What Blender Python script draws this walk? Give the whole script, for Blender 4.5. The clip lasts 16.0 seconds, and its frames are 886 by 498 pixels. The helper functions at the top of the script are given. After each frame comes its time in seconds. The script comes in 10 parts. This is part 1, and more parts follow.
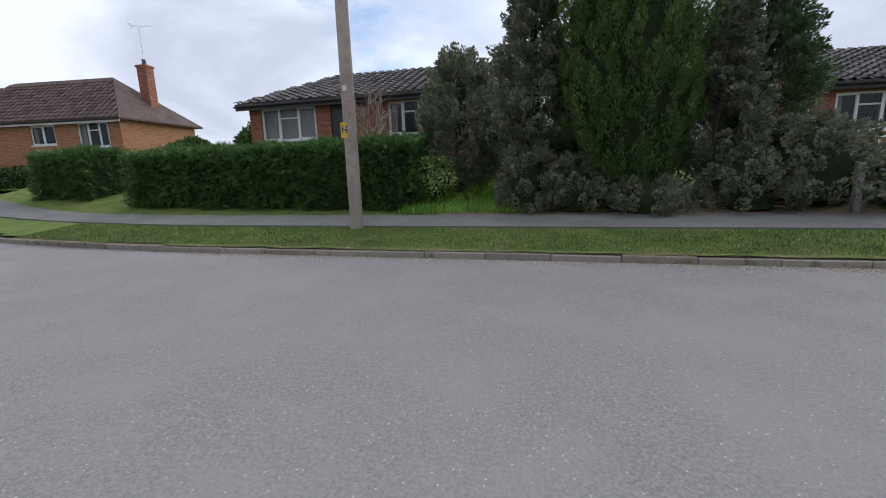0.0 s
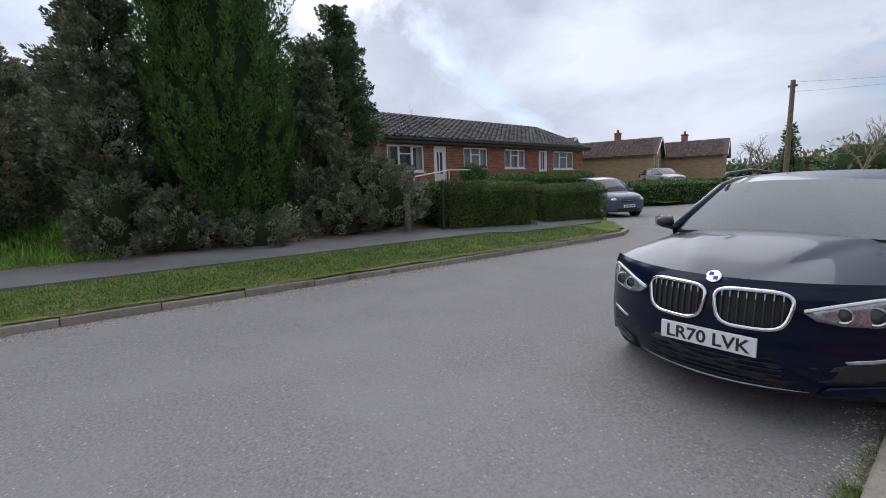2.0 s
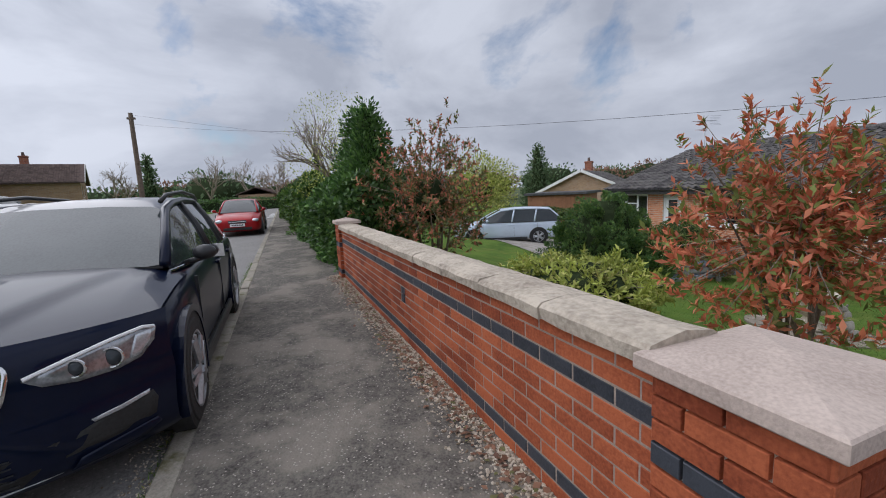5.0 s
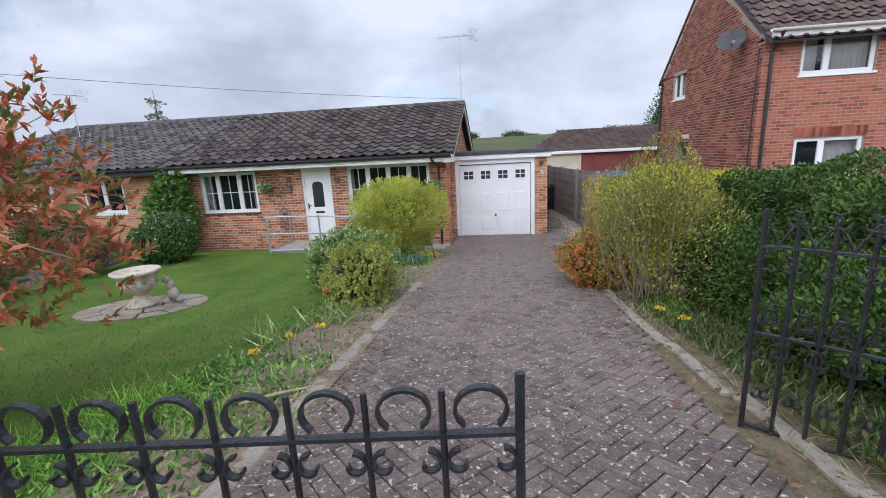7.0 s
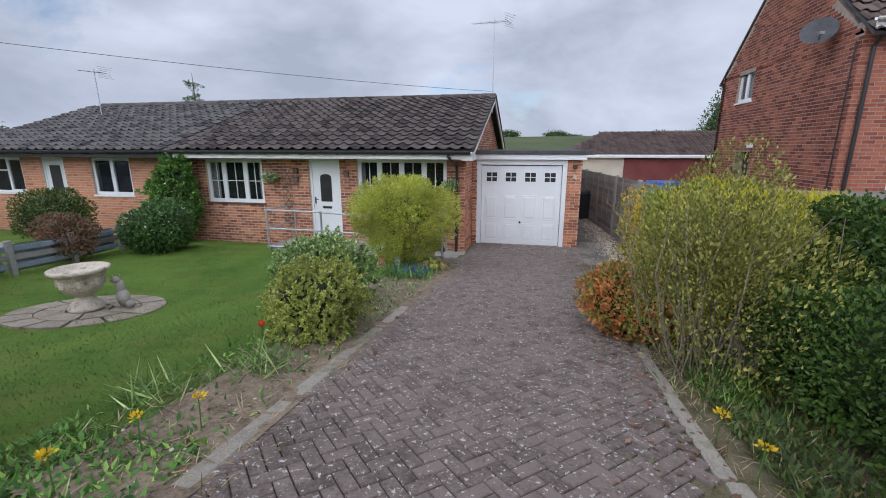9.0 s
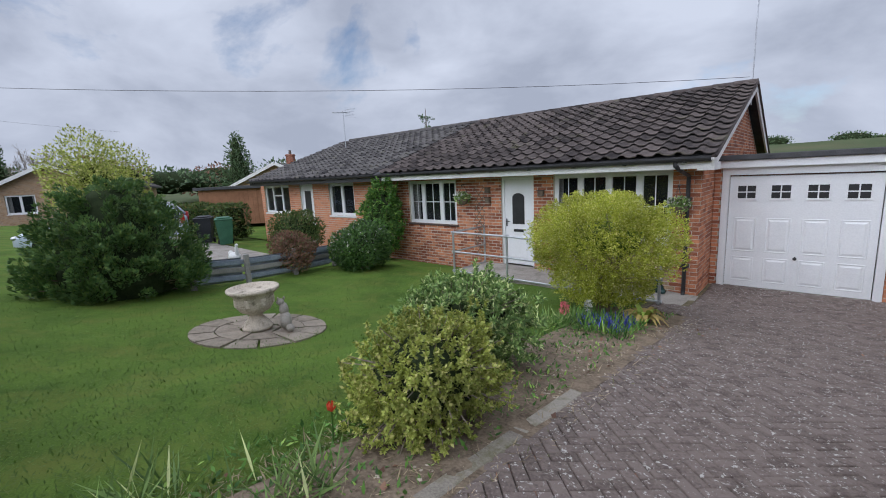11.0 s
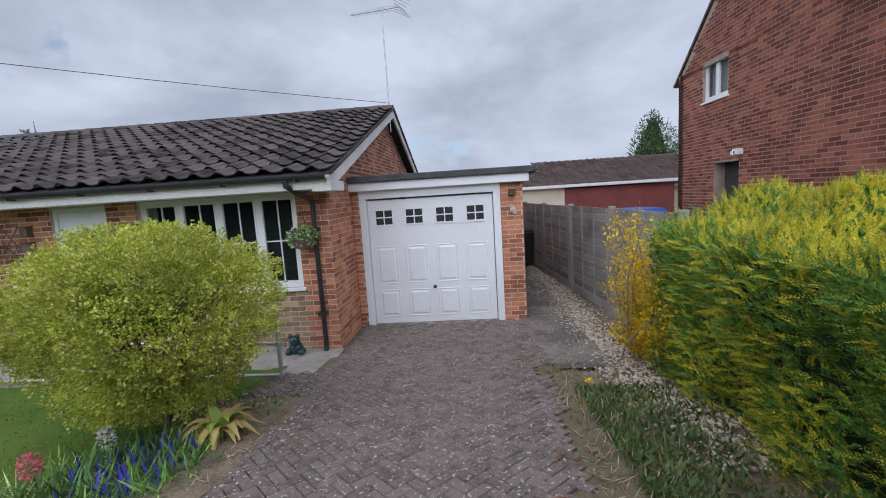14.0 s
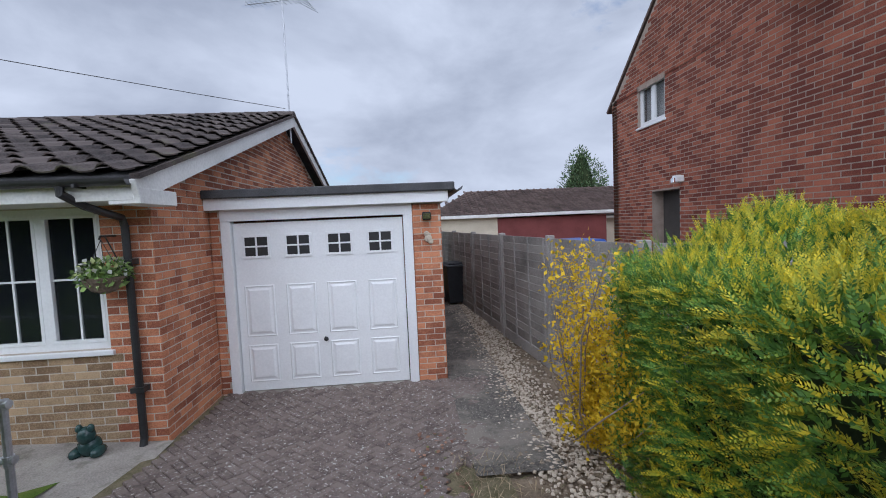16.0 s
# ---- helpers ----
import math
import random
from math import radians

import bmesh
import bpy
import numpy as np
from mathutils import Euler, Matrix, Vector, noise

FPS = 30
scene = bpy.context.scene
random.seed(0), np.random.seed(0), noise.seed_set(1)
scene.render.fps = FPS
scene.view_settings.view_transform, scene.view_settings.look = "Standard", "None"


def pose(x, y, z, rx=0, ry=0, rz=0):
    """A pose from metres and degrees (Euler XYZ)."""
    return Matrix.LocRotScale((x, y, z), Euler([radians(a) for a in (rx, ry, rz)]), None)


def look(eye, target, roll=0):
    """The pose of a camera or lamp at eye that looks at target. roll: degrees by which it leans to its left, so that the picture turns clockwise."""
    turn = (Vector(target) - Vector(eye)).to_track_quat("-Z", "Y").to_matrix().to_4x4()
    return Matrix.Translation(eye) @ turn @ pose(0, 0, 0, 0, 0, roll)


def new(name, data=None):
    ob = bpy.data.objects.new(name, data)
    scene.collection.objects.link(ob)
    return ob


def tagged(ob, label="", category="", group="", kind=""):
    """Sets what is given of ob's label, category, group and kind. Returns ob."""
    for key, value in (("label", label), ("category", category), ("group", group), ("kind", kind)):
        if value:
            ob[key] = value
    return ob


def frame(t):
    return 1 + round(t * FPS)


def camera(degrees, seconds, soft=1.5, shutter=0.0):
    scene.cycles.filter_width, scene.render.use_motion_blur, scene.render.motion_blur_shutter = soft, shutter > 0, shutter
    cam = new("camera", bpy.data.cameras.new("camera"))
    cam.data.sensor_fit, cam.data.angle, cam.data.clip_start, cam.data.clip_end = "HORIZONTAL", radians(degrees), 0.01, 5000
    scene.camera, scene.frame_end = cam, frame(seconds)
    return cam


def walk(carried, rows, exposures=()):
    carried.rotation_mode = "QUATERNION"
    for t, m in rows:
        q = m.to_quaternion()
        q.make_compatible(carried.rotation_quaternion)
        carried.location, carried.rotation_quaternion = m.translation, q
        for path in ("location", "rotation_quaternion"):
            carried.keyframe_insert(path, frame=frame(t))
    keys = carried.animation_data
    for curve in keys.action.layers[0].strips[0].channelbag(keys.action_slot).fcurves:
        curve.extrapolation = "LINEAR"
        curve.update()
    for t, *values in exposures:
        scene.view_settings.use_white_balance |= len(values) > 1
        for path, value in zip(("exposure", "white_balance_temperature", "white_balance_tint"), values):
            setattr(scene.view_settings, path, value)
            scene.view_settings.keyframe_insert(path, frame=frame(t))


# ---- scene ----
cam = camera(92.7, 16.0, soft=1.0)
PATH = [
    (0, (1.996, -0.797, 2.861), (2.491, -2.697, 2.481), -1.8),
    (0.5, (1.912, -0.859, 2.863), (1.883, -2.824, 2.495), -1.4),
    (1, (1.938, -0.888, 2.856), (1.465, -2.799, 2.503), -1.9),
    (1.5, (2.006, -0.776, 2.868), (1.192, -2.572, 2.531), -1.6),
    (2, (1.96, -0.766, 2.885), (0.847, -2.402, 2.593), -2.0),
    (2.5, (1.884, -0.739, 2.885), (0.463, -2.119, 2.612), -2.1),
    (3, (1.769, -0.667, 2.879), (0.156, -1.821, 2.621), -2.7),
    (3.5, (1.617, -0.518, 2.887), (-0.173, -1.375, 2.636), -3.1),
    (4, (1.514, -0.403, 2.872), (-0.426, -0.812, 2.609), -3.3),
    (4.2, (1.468, -0.394, 2.866), (-0.499, -0.624, 2.587), -3.3),
    (4.5, (1.36, -0.347, 2.85), (-0.618, -0.26, 2.567), -3.0),
    (5, (1.214, -0.282, 2.849), (-0.683, 0.287, 2.571), -2.7),
    (5.2, (1.187, -0.244, 2.847), (-0.631, 0.537, 2.562), -2.6),
    (7.3, (2.343, 1.52, 2.524), (2.225, 3.458, 2.044), -3.0),
    (7.5, (2.395, 1.612, 2.516), (2.309, 3.541, 1.995), -3.0),
    (8, (2.457, 1.857, 2.511), (2.33, 3.769, 1.937), -1.3),
    (8.5, (2.555, 2.194, 2.568), (2.226, 4.079, 1.986), 0.1),
    (9, (2.513, 2.612, 2.554), (2.101, 4.514, 2.089), 0.0),
    (9.5, (2.469, 2.985, 2.538), (1.636, 4.763, 2.158), -0.0),
    (9.7, (2.465, 3.14, 2.529), (1.511, 4.855, 2.143), 0.4),
    (11.8, (2.263, 5.092, 2.313), (0.893, 6.522, 2.032), -3.6),
    (12, (2.284, 5.298, 2.294), (0.946, 6.766, 2.054), -2.5),
    (12.5, (2.377, 5.81, 2.226), (1.366, 7.523, 2.014), -2.4),
    (13, (2.499, 6.275, 2.176), (1.938, 8.181, 1.948), -5.1),
    (13.5, (2.696, 6.672, 2.145), (2.328, 8.623, 1.906), -5.0),
    (14, (2.829, 7.05, 2.133), (2.683, 9.028, 1.878), -3.6),
    (14.5, (2.968, 7.467, 2.107), (2.983, 9.453, 1.869), -3.2),
    (15, (3.09, 7.91, 2.088), (3.176, 9.899, 1.897), -2.8),
    (15.5, (3.113, 8.31, 2.041), (3.25, 10.301, 1.913), -2.6),
    (16, (3.259, 8.635, 2.014), (3.41, 10.625, 1.887), -2.5),
]
walk(cam, [(t, look(eye, target, roll)) for t, eye, target, roll in PATH], [(0.0, 0.40, 5900, 13), (3.0, 0.26, 5900, 13), (5.0, 0.12, 5950, 13), (7.5, 0.62, 5700, 13), (9.0, 0.30, 5700, 13), (12.0, 0.22, 5750, 13), (16.0, 0.24, 5550, 13)])

# ---- light ----
SUN_EL, SUN_AZ = 34.0, 196.0
world = bpy.data.worlds.new("sky")
scene.world = world
world.use_nodes = True
wn = world.node_tree.nodes
wl = world.node_tree.links
wn.clear()


def wnode(kind, **values):
    n = wn.new(kind)
    for k, v in values.items():
        n.inputs[k].default_value = v
    return n


sky = wn.new("ShaderNodeTexSky")
sky.sky_type, sky.sun_disc = "NISHITA", False
sky.sun_elevation, sky.sun_rotation = radians(SUN_EL), radians(SUN_AZ)
sky_gain = wn.new("ShaderNodeVectorMath")
sky_gain.operation = "SCALE"
sky_gain.inputs["Scale"].default_value = 0.09
wl.new(sky.outputs[0], sky_gain.inputs[0])
wco = wn.new("ShaderNodeTexCoord")
wmap = wn.new("ShaderNodeMapping")
wmap.inputs["Scale"].default_value = (1.0, 1.0, 1.7)
wmap.inputs["Location"].default_value = (0.35, 1.1, 0.2)
wl.new(wco.outputs["Generated"], wmap.inputs["Vector"])
big = wnode("ShaderNodeTexNoise", Scale=1.9, Detail=9.0, Roughness=0.58, Distortion=0.25)
wl.new(wmap.outputs[0], big.inputs["Vector"])
cover = wn.new("ShaderNodeValToRGB")
cover.color_ramp.elements[0].position, cover.color_ramp.elements[1].position = 0.34, 0.43
wl.new(big.outputs[0], cover.inputs[0])
wmap2 = wn.new("ShaderNodeMapping")
wmap2.inputs["Scale"].default_value = (1.0, 1.0, 2.0)
wmap2.inputs["Location"].default_value = (3.35, 0.4, 1.9)
wl.new(wco.outputs["Generated"], wmap2.inputs["Vector"])
shade = wnode("ShaderNodeTexNoise", Scale=2.3, Detail=8.0, Roughness=0.55, Distortion=0.3)
wl.new(wmap2.outputs[0], shade.inputs["Vector"])
tone = wn.new("ShaderNodeValToRGB")
tone.color_ramp.elements[0].position, tone.color_ramp.elements[1].position = 0.38, 0.64
tone.color_ramp.elements[0].color = (0.45, 0.47, 0.515, 1)
tone.color_ramp.elements[1].color = (0.73, 0.745, 0.775, 1)
wl.new(shade.outputs[0], tone.inputs[0])
# clouds are brighter towards the hidden sun
toward = wn.new("ShaderNodeVectorMath")
toward.operation = "DOT_PRODUCT"
toward.inputs[1].default_value = (0.22, -0.81, 0.54)
wl.new(wco.outputs["Generated"], toward.inputs[0])
glow = wnode("ShaderNodeMapRange")
glow.inputs["From Min"].default_value, glow.inputs["From Max"].default_value = -0.25, 0.95
glow.inputs["To Min"].default_value, glow.inputs["To Max"].default_value = 0.80, 1.12
wl.new(toward.outputs["Value"], glow.inputs["Value"])
lit = wn.new("ShaderNodeVectorMath")
lit.operation = "SCALE"
wl.new(tone.outputs[0], lit.inputs[0])
wl.new(glow.outputs[0], lit.inputs["Scale"])
blend = wn.new("ShaderNodeMix")
blend.data_type = "RGBA"
wl.new(cover.outputs[0], blend.inputs[0])
wl.new(sky_gain.outputs[0], blend.inputs[6])
wl.new(lit.outputs[0], blend.inputs[7])
bg = wn.new("ShaderNodeBackground")
bg.inputs["Strength"].default_value = 1.0
wl.new(blend.outputs[2], bg.inputs[0])
wout = wn.new("ShaderNodeOutputWorld")
wl.new(bg.outputs[0], wout.inputs[0])
sun_data = bpy.data.lights.new("sun", "SUN")
sun_data.energy, sun_data.angle, sun_data.color = 2.4, radians(110), (1.0, 0.96, 0.90)
sun = new("sun", sun_data)
sun.matrix_world = look((-11, -38, 27), (0, 0, 0))


# ---- materials ----
def surface(name, dark, light, scale=3.0, rough=0.8, bump=0.15, fine=60.0, metal=0.0, island=0.0, per_object=0.0, coat=0.0, spec=0.5, stain=None, stain_scale=0.7, stain_cut=(0.5, 0.66), detail=6.0, fleck=None, fleck_scale=40.0, fleck_share=0.15):
    """Two-scale noise between two base colours, fine relief, stains, and a shift of tone per piece."""
    m = bpy.data.materials.new(name)
    m.use_nodes = True
    nt = m.node_tree
    bsdf = nt.nodes["Principled BSDF"]
    geo = nt.nodes.new("ShaderNodeNewGeometry")
    n1 = nt.nodes.new("ShaderNodeTexNoise")
    n1.inputs["Scale"].default_value, n1.inputs["Detail"].default_value = scale, detail
    n1.inputs["Roughness"].default_value = 0.62
    nt.links.new(geo.outputs["Position"], n1.inputs["Vector"])
    n2 = nt.nodes.new("ShaderNodeTexNoise")
    n2.inputs["Scale"].default_value, n2.inputs["Detail"].default_value = fine, 3.0
    nt.links.new(geo.outputs["Position"], n2.inputs["Vector"])
    add = nt.nodes.new("ShaderNodeMath")
    add.operation = "MULTIPLY_ADD"
    nt.links.new(n2.outputs[0], add.inputs[0])
    add.inputs[1].default_value = 0.7
    nt.links.new(n1.outputs[0], add.inputs[2])
    value = add.outputs[0]
    for amount, node, sock in ((island, geo, "Random Per Island"), (per_object, None, "Random")):
        if amount:
            if node is None:
                node = nt.nodes.new("ShaderNodeObjectInfo")
            more = nt.nodes.new("ShaderNodeMath")
            more.operation = "MULTIPLY_ADD"
            nt.links.new(node.outputs[sock], more.inputs[0])
            more.inputs[1].default_value = amount
            nt.links.new(value, more.inputs[2])
            shift = nt.nodes.new("ShaderNodeMath")
            shift.operation = "SUBTRACT"
            nt.links.new(more.outputs[0], shift.inputs[0])
            shift.inputs[1].default_value = amount / 2
            value = shift.outputs[0]
    ramp = nt.nodes.new("ShaderNodeValToRGB")
    ramp.color_ramp.elements[0].position, ramp.color_ramp.elements[1].position = 0.52, 1.0
    ramp.color_ramp.elements[0].color, ramp.color_ramp.elements[1].color = (*dark, 1), (*light, 1)
    nt.links.new(value, ramp.inputs[0])
    colour = ramp.outputs[0]
    if stain:
        n3 = nt.nodes.new("ShaderNodeTexNoise")
        n3.inputs["Scale"].default_value, n3.inputs["Detail"].default_value = stain_scale, 7.0
        n3.inputs["Roughness"].default_value = 0.65
        nt.links.new(geo.outputs["Position"], n3.inputs["Vector"])
        cut = nt.nodes.new("ShaderNodeValToRGB")
        cut.color_ramp.elements[0].position, cut.color_ramp.elements[1].position = stain_cut
        nt.links.new(n3.outputs[0], cut.inputs[0])
        mix = nt.nodes.new("ShaderNodeMix")
        mix.data_type = "RGBA"
        nt.links.new(cut.outputs[0], mix.inputs[0])
        nt.links.new(colour, mix.inputs[6])
        mix.inputs[7].default_value = (*stain, 1)
        colour = mix.outputs[2]
    if fleck:
        cell = nt.nodes.new("ShaderNodeTexVoronoi")
        cell.inputs["Scale"].default_value = fleck_scale
        nt.links.new(geo.outputs["Position"], cell.inputs["Vector"])
        sep = nt.nodes.new("ShaderNodeSeparateColor")
        nt.links.new(cell.outputs["Color"], sep.inputs[0])
        near_mid = nt.nodes.new("ShaderNodeMath")
        near_mid.operation = "LESS_THAN"
        nt.links.new(cell.outputs["Distance"], near_mid.inputs[0])
        near_mid.inputs[1].default_value = 0.42
        few = nt.nodes.new("ShaderNodeMath")
        few.operation = "LESS_THAN"
        nt.links.new(sep.outputs[0], few.inputs[0])
        few.inputs[1].default_value = fleck_share
        both = nt.nodes.new("ShaderNodeMath")
        both.operation = "MULTIPLY"
        nt.links.new(near_mid.outputs[0], both.inputs[0])
        nt.links.new(few.outputs[0], both.inputs[1])
        dot = nt.nodes.new("ShaderNodeMix")
        dot.data_type = "RGBA"
        nt.links.new(both.outputs[0], dot.inputs[0])
        nt.links.new(colour, dot.inputs[6])
        dot.inputs[7].default_value = (*fleck, 1)
        colour = dot.outputs[2]
    nt.links.new(colour, bsdf.inputs["Base Color"])
    bsdf.inputs["Roughness"].default_value, bsdf.inputs["Metallic"].default_value = rough, metal
    bsdf.inputs["Specular IOR Level"].default_value = spec
    bsdf.inputs["Coat Weight"].default_value, bsdf.inputs["Coat Roughness"].default_value = coat, 0.03
    if bump:
        b = nt.nodes.new("ShaderNodeBump")
        b.inputs["Strength"].default_value, b.inputs["Distance"].default_value = bump, 0.01
        nt.links.new(add.outputs[0], b.inputs["Height"])
        nt.links.new(b.outputs[0], bsdf.inputs["Normal"])
    return m


def leaf_material(name, dark, light, other=None, share=0.15, rough=0.55, light_through=0.25, clump=0.0):
    """Leaves: tone by island, with a share of leaves in another colour, and some light passing through."""
    m = bpy.data.materials.new(name)
    m.use_nodes = True
    nt = m.node_tree
    bsdf = nt.nodes["Principled BSDF"]
    geo = nt.nodes.new("ShaderNodeNewGeometry")
    ramp = nt.nodes.new("ShaderNodeValToRGB")
    e = ramp.color_ramp.elements
    e[0].color, e[1].color = (*dark, 1), (*light, 1)
    if other:
        e[1].position = 1 - share
        top = e.new(min(1 - share + 0.02, 0.999))
        top.color = (*other, 1)
    if clump:
        mottle = nt.nodes.new("ShaderNodeTexNoise")
        mottle.inputs["Scale"].default_value, mottle.inputs["Detail"].default_value = 4.5, 2.0
        nt.links.new(geo.outputs["Position"], mottle.inputs["Vector"])
        spread = nt.nodes.new("ShaderNodeMapRange")
        spread.inputs["From Min"].default_value, spread.inputs["From Max"].default_value = 0.35, 0.65
        nt.links.new(mottle.outputs[0], spread.inputs["Value"])
        choose = nt.nodes.new("ShaderNodeMix")
        choose.inputs[0].default_value = clump
        nt.links.new(geo.outputs["Random Per Island"], choose.inputs[2])
        nt.links.new(spread.outputs[0], choose.inputs[3])
        nt.links.new(choose.outputs[0], ramp.inputs[0])
    else:
        nt.links.new(geo.outputs["Random Per Island"], ramp.inputs[0])
    patch = nt.nodes.new("ShaderNodeTexNoise")
    patch.inputs["Scale"].default_value, patch.inputs["Detail"].default_value = 2.2, 3.0
    nt.links.new(geo.outputs["Position"], patch.inputs["Vector"])
    gain = nt.nodes.new("ShaderNodeMapRange")
    gain.inputs["From Min"].default_value, gain.inputs["From Max"].default_value = 0.3, 0.7
    gain.inputs["To Min"].default_value, gain.inputs["To Max"].default_value = 0.7, 1.3
    nt.links.new(patch.outputs[0], gain.inputs["Value"])
    scale = nt.nodes.new("ShaderNodeVectorMath")
    scale.operation = "SCALE"
    nt.links.new(ramp.outputs[0], scale.inputs[0])
    nt.links.new(gain.outputs[0], scale.inputs["Scale"])
    nt.links.new(scale.outputs[0], bsdf.inputs["Base Color"])
    bsdf.inputs["Roughness"].default_value = rough
    bsdf.inputs["Specular IOR Level"].default_value = 0.35
    trans = nt.nodes.new("ShaderNodeBsdfTranslucent")
    nt.links.new(scale.outputs[0], trans.inputs["Color"])
    mix = nt.nodes.new("ShaderNodeMixShader")
    mix.inputs[0].default_value = light_through
    nt.links.new(bsdf.outputs[0], mix.inputs[1])
    nt.links.new(trans.outputs[0], mix.inputs[2])
    nt.links.new(mix.outputs[0], nt.nodes["Material Output"].inputs["Surface"])
    return m


def glass_material(name, tint=(0.02, 0.025, 0.03), rough=0.02):
    """A window pane: mostly clear, with the gloss of glass."""
    m = bpy.data.materials.new(name)
    m.use_nodes = True
    nt = m.node_tree
    bsdf = nt.nodes["Principled BSDF"]
    bsdf.inputs["Roughness"].default_value, bsdf.inputs["IOR"].default_value = rough, 1.5
    bsdf.inputs["Base Color"].default_value = (*tint, 1)
    bsdf.inputs["Transmission Weight"].default_value = 0.0
    bsdf.inputs["Specular IOR Level"].default_value = 0.9
    clear = nt.nodes.new("ShaderNodeBsdfTransparent")
    mix = nt.nodes.new("ShaderNodeMixShader")
    mix.inputs[0].default_value = 0.30
    nt.links.new(clear.outputs[0], mix.inputs[1])
    nt.links.new(bsdf.outputs[0], mix.inputs[2])
    nt.links.new(mix.outputs[0], nt.nodes["Material Output"].inputs["Surface"])
    return m


def brick_material(name, dark, light, mortar, course=0.075, length=0.225):
    """Far brickwork: courses and joints by a brick pattern at true size."""
    m = bpy.data.materials.new(name)
    m.use_nodes = True
    nt = m.node_tree
    bsdf = nt.nodes["Principled BSDF"]
    geo = nt.nodes.new("ShaderNodeNewGeometry")
    sep = nt.nodes.new("ShaderNodeSeparateXYZ")
    nt.links.new(geo.outputs["Position"], sep.inputs[0])
    add = nt.nodes.new("ShaderNodeMath")
    add.operation = "ADD"
    nt.links.new(sep.outputs[0], add.inputs[0])
    nt.links.new(sep.outputs[1], add.inputs[1])
    comb = nt.nodes.new("ShaderNodeCombineXYZ")
    nt.links.new(add.outputs[0], comb.inputs[0])
    nt.links.new(sep.outputs[2], comb.inputs[1])
    br = nt.nodes.new("ShaderNodeTexBrick")
    br.inputs["Scale"].default_value = 1.0
    br.inputs["Brick Width"].default_value, br.inputs["Row Height"].default_value = length, course
    br.inputs["Mortar Size"].default_value, br.inputs["Mortar Smooth"].default_value = 0.005, 0.2
    br.inputs["Color1"].default_value, br.inputs["Color2"].default_value = (*dark, 1), (*light, 1)
    br.inputs["Mortar"].default_value = (*mortar, 1)
    nt.links.new(comb.outputs[0], br.inputs["Vector"])
    nt.links.new(br.outputs["Color"], bsdf.inputs["Base Color"])
    b = nt.nodes.new("ShaderNodeBump")
    b.invert = True
    b.inputs["Strength"].default_value, b.inputs["Distance"].default_value = 0.5, 0.006
    nt.links.new(br.outputs["Fac"], b.inputs["Height"])
    nt.links.new(b.outputs[0], bsdf.inputs["Normal"])
    bsdf.inputs["Roughness"].default_value = 0.9
    return m


M = {}
M["asphalt"] = surface("asphalt", (0.11, 0.106, 0.102), (0.27, 0.257, 0.245), 45.0, 0.93, 0.5, 160, spec=0.25, stain=(0.25, 0.24, 0.23), stain_scale=0.8, stain_cut=(0.42, 0.72), fleck=(0.40, 0.385, 0.36), fleck_scale=62.0, fleck_share=0.02)
M["path"] = surface("path", (0.038, 0.036, 0.033), (0.17, 0.155, 0.135), 22, 0.95, 1.0, 70, spec=0.2, stain=(0.235, 0.21, 0.178), stain_scale=1.5, stain_cut=(0.47, 0.60), fleck=(0.36, 0.33, 0.29), fleck_scale=75.0, fleck_share=0.12)
M["path_far"] = surface("path_far", (0.11, 0.11, 0.108), (0.19, 0.188, 0.18), 0.8, 0.95, 0.4, 70, spec=0.2)
M["kerb"] = surface("kerb", (0.19, 0.17, 0.14), (0.38, 0.345, 0.29), 4, 0.95, 0.6, 80, per_object=0.25, spec=0.2, stain=(0.15, 0.14, 0.075), stain_scale=4, stain_cut=(0.52, 0.66))
M["soil"] = surface("soil", (0.08, 0.06, 0.042), (0.28, 0.22, 0.16), 6, 1.0, 1.0, 45, spec=0.1)
M["turf"] = surface("turf", (0.034, 0.074, 0.012), (0.128, 0.208, 0.036), 1.0, 0.95, 0.8, 90, spec=0.1, stain=(0.155, 0.185, 0.042), stain_scale=1.9, stain_cut=(0.48, 0.72))
M["joint"] = surface("joint", (0.07, 0.07, 0.03), (0.2, 0.17, 0.11), 7, 1.0, 0.6, 80, spec=0.1)
M["meadow"] = surface("meadow", (0.05, 0.07, 0.03), (0.10, 0.125, 0.06), 0.05, 1.0, 0.2, 2, spec=0.1, stain=(0.13, 0.12, 0.07), stain_scale=0.02)
M["verge"] = surface("verge", (0.055, 0.092, 0.02), (0.135, 0.19, 0.045), 2.6, 0.95, 0.8, 90, spec=0.1, stain=(0.18, 0.165, 0.075), stain_scale=2.2, stain_cut=(0.50, 0.72))
M["mortar"] = surface("mortar", (0.42, 0.37, 0.31), (0.60, 0.54, 0.46), 5, 0.98, 0.6, 120, spec=0.15)
M["mortar_dark"] = surface("mortar_dark", (0.24, 0.19, 0.155), (0.40, 0.33, 0.28), 5, 0.98, 0.6, 120, spec=0.15)
M["brick"] = surface("brick", (0.25, 0.088, 0.05), (0.62, 0.265, 0.14), 2.5, 0.88, 0.5, 90, island=0.55, per_object=0.5, spec=0.25)
M["brick_wall"] = surface("brick_wall", (0.22, 0.05, 0.022), (0.47, 0.13, 0.055), 2.5, 0.85, 0.5, 70, island=0.4, per_object=0.4, spec=0.25)
M["brick_blue"] = surface("brick_blue", (0.018, 0.021, 0.03), (0.05, 0.056, 0.07), 6, 0.6, 0.3, 90, per_object=0.3)
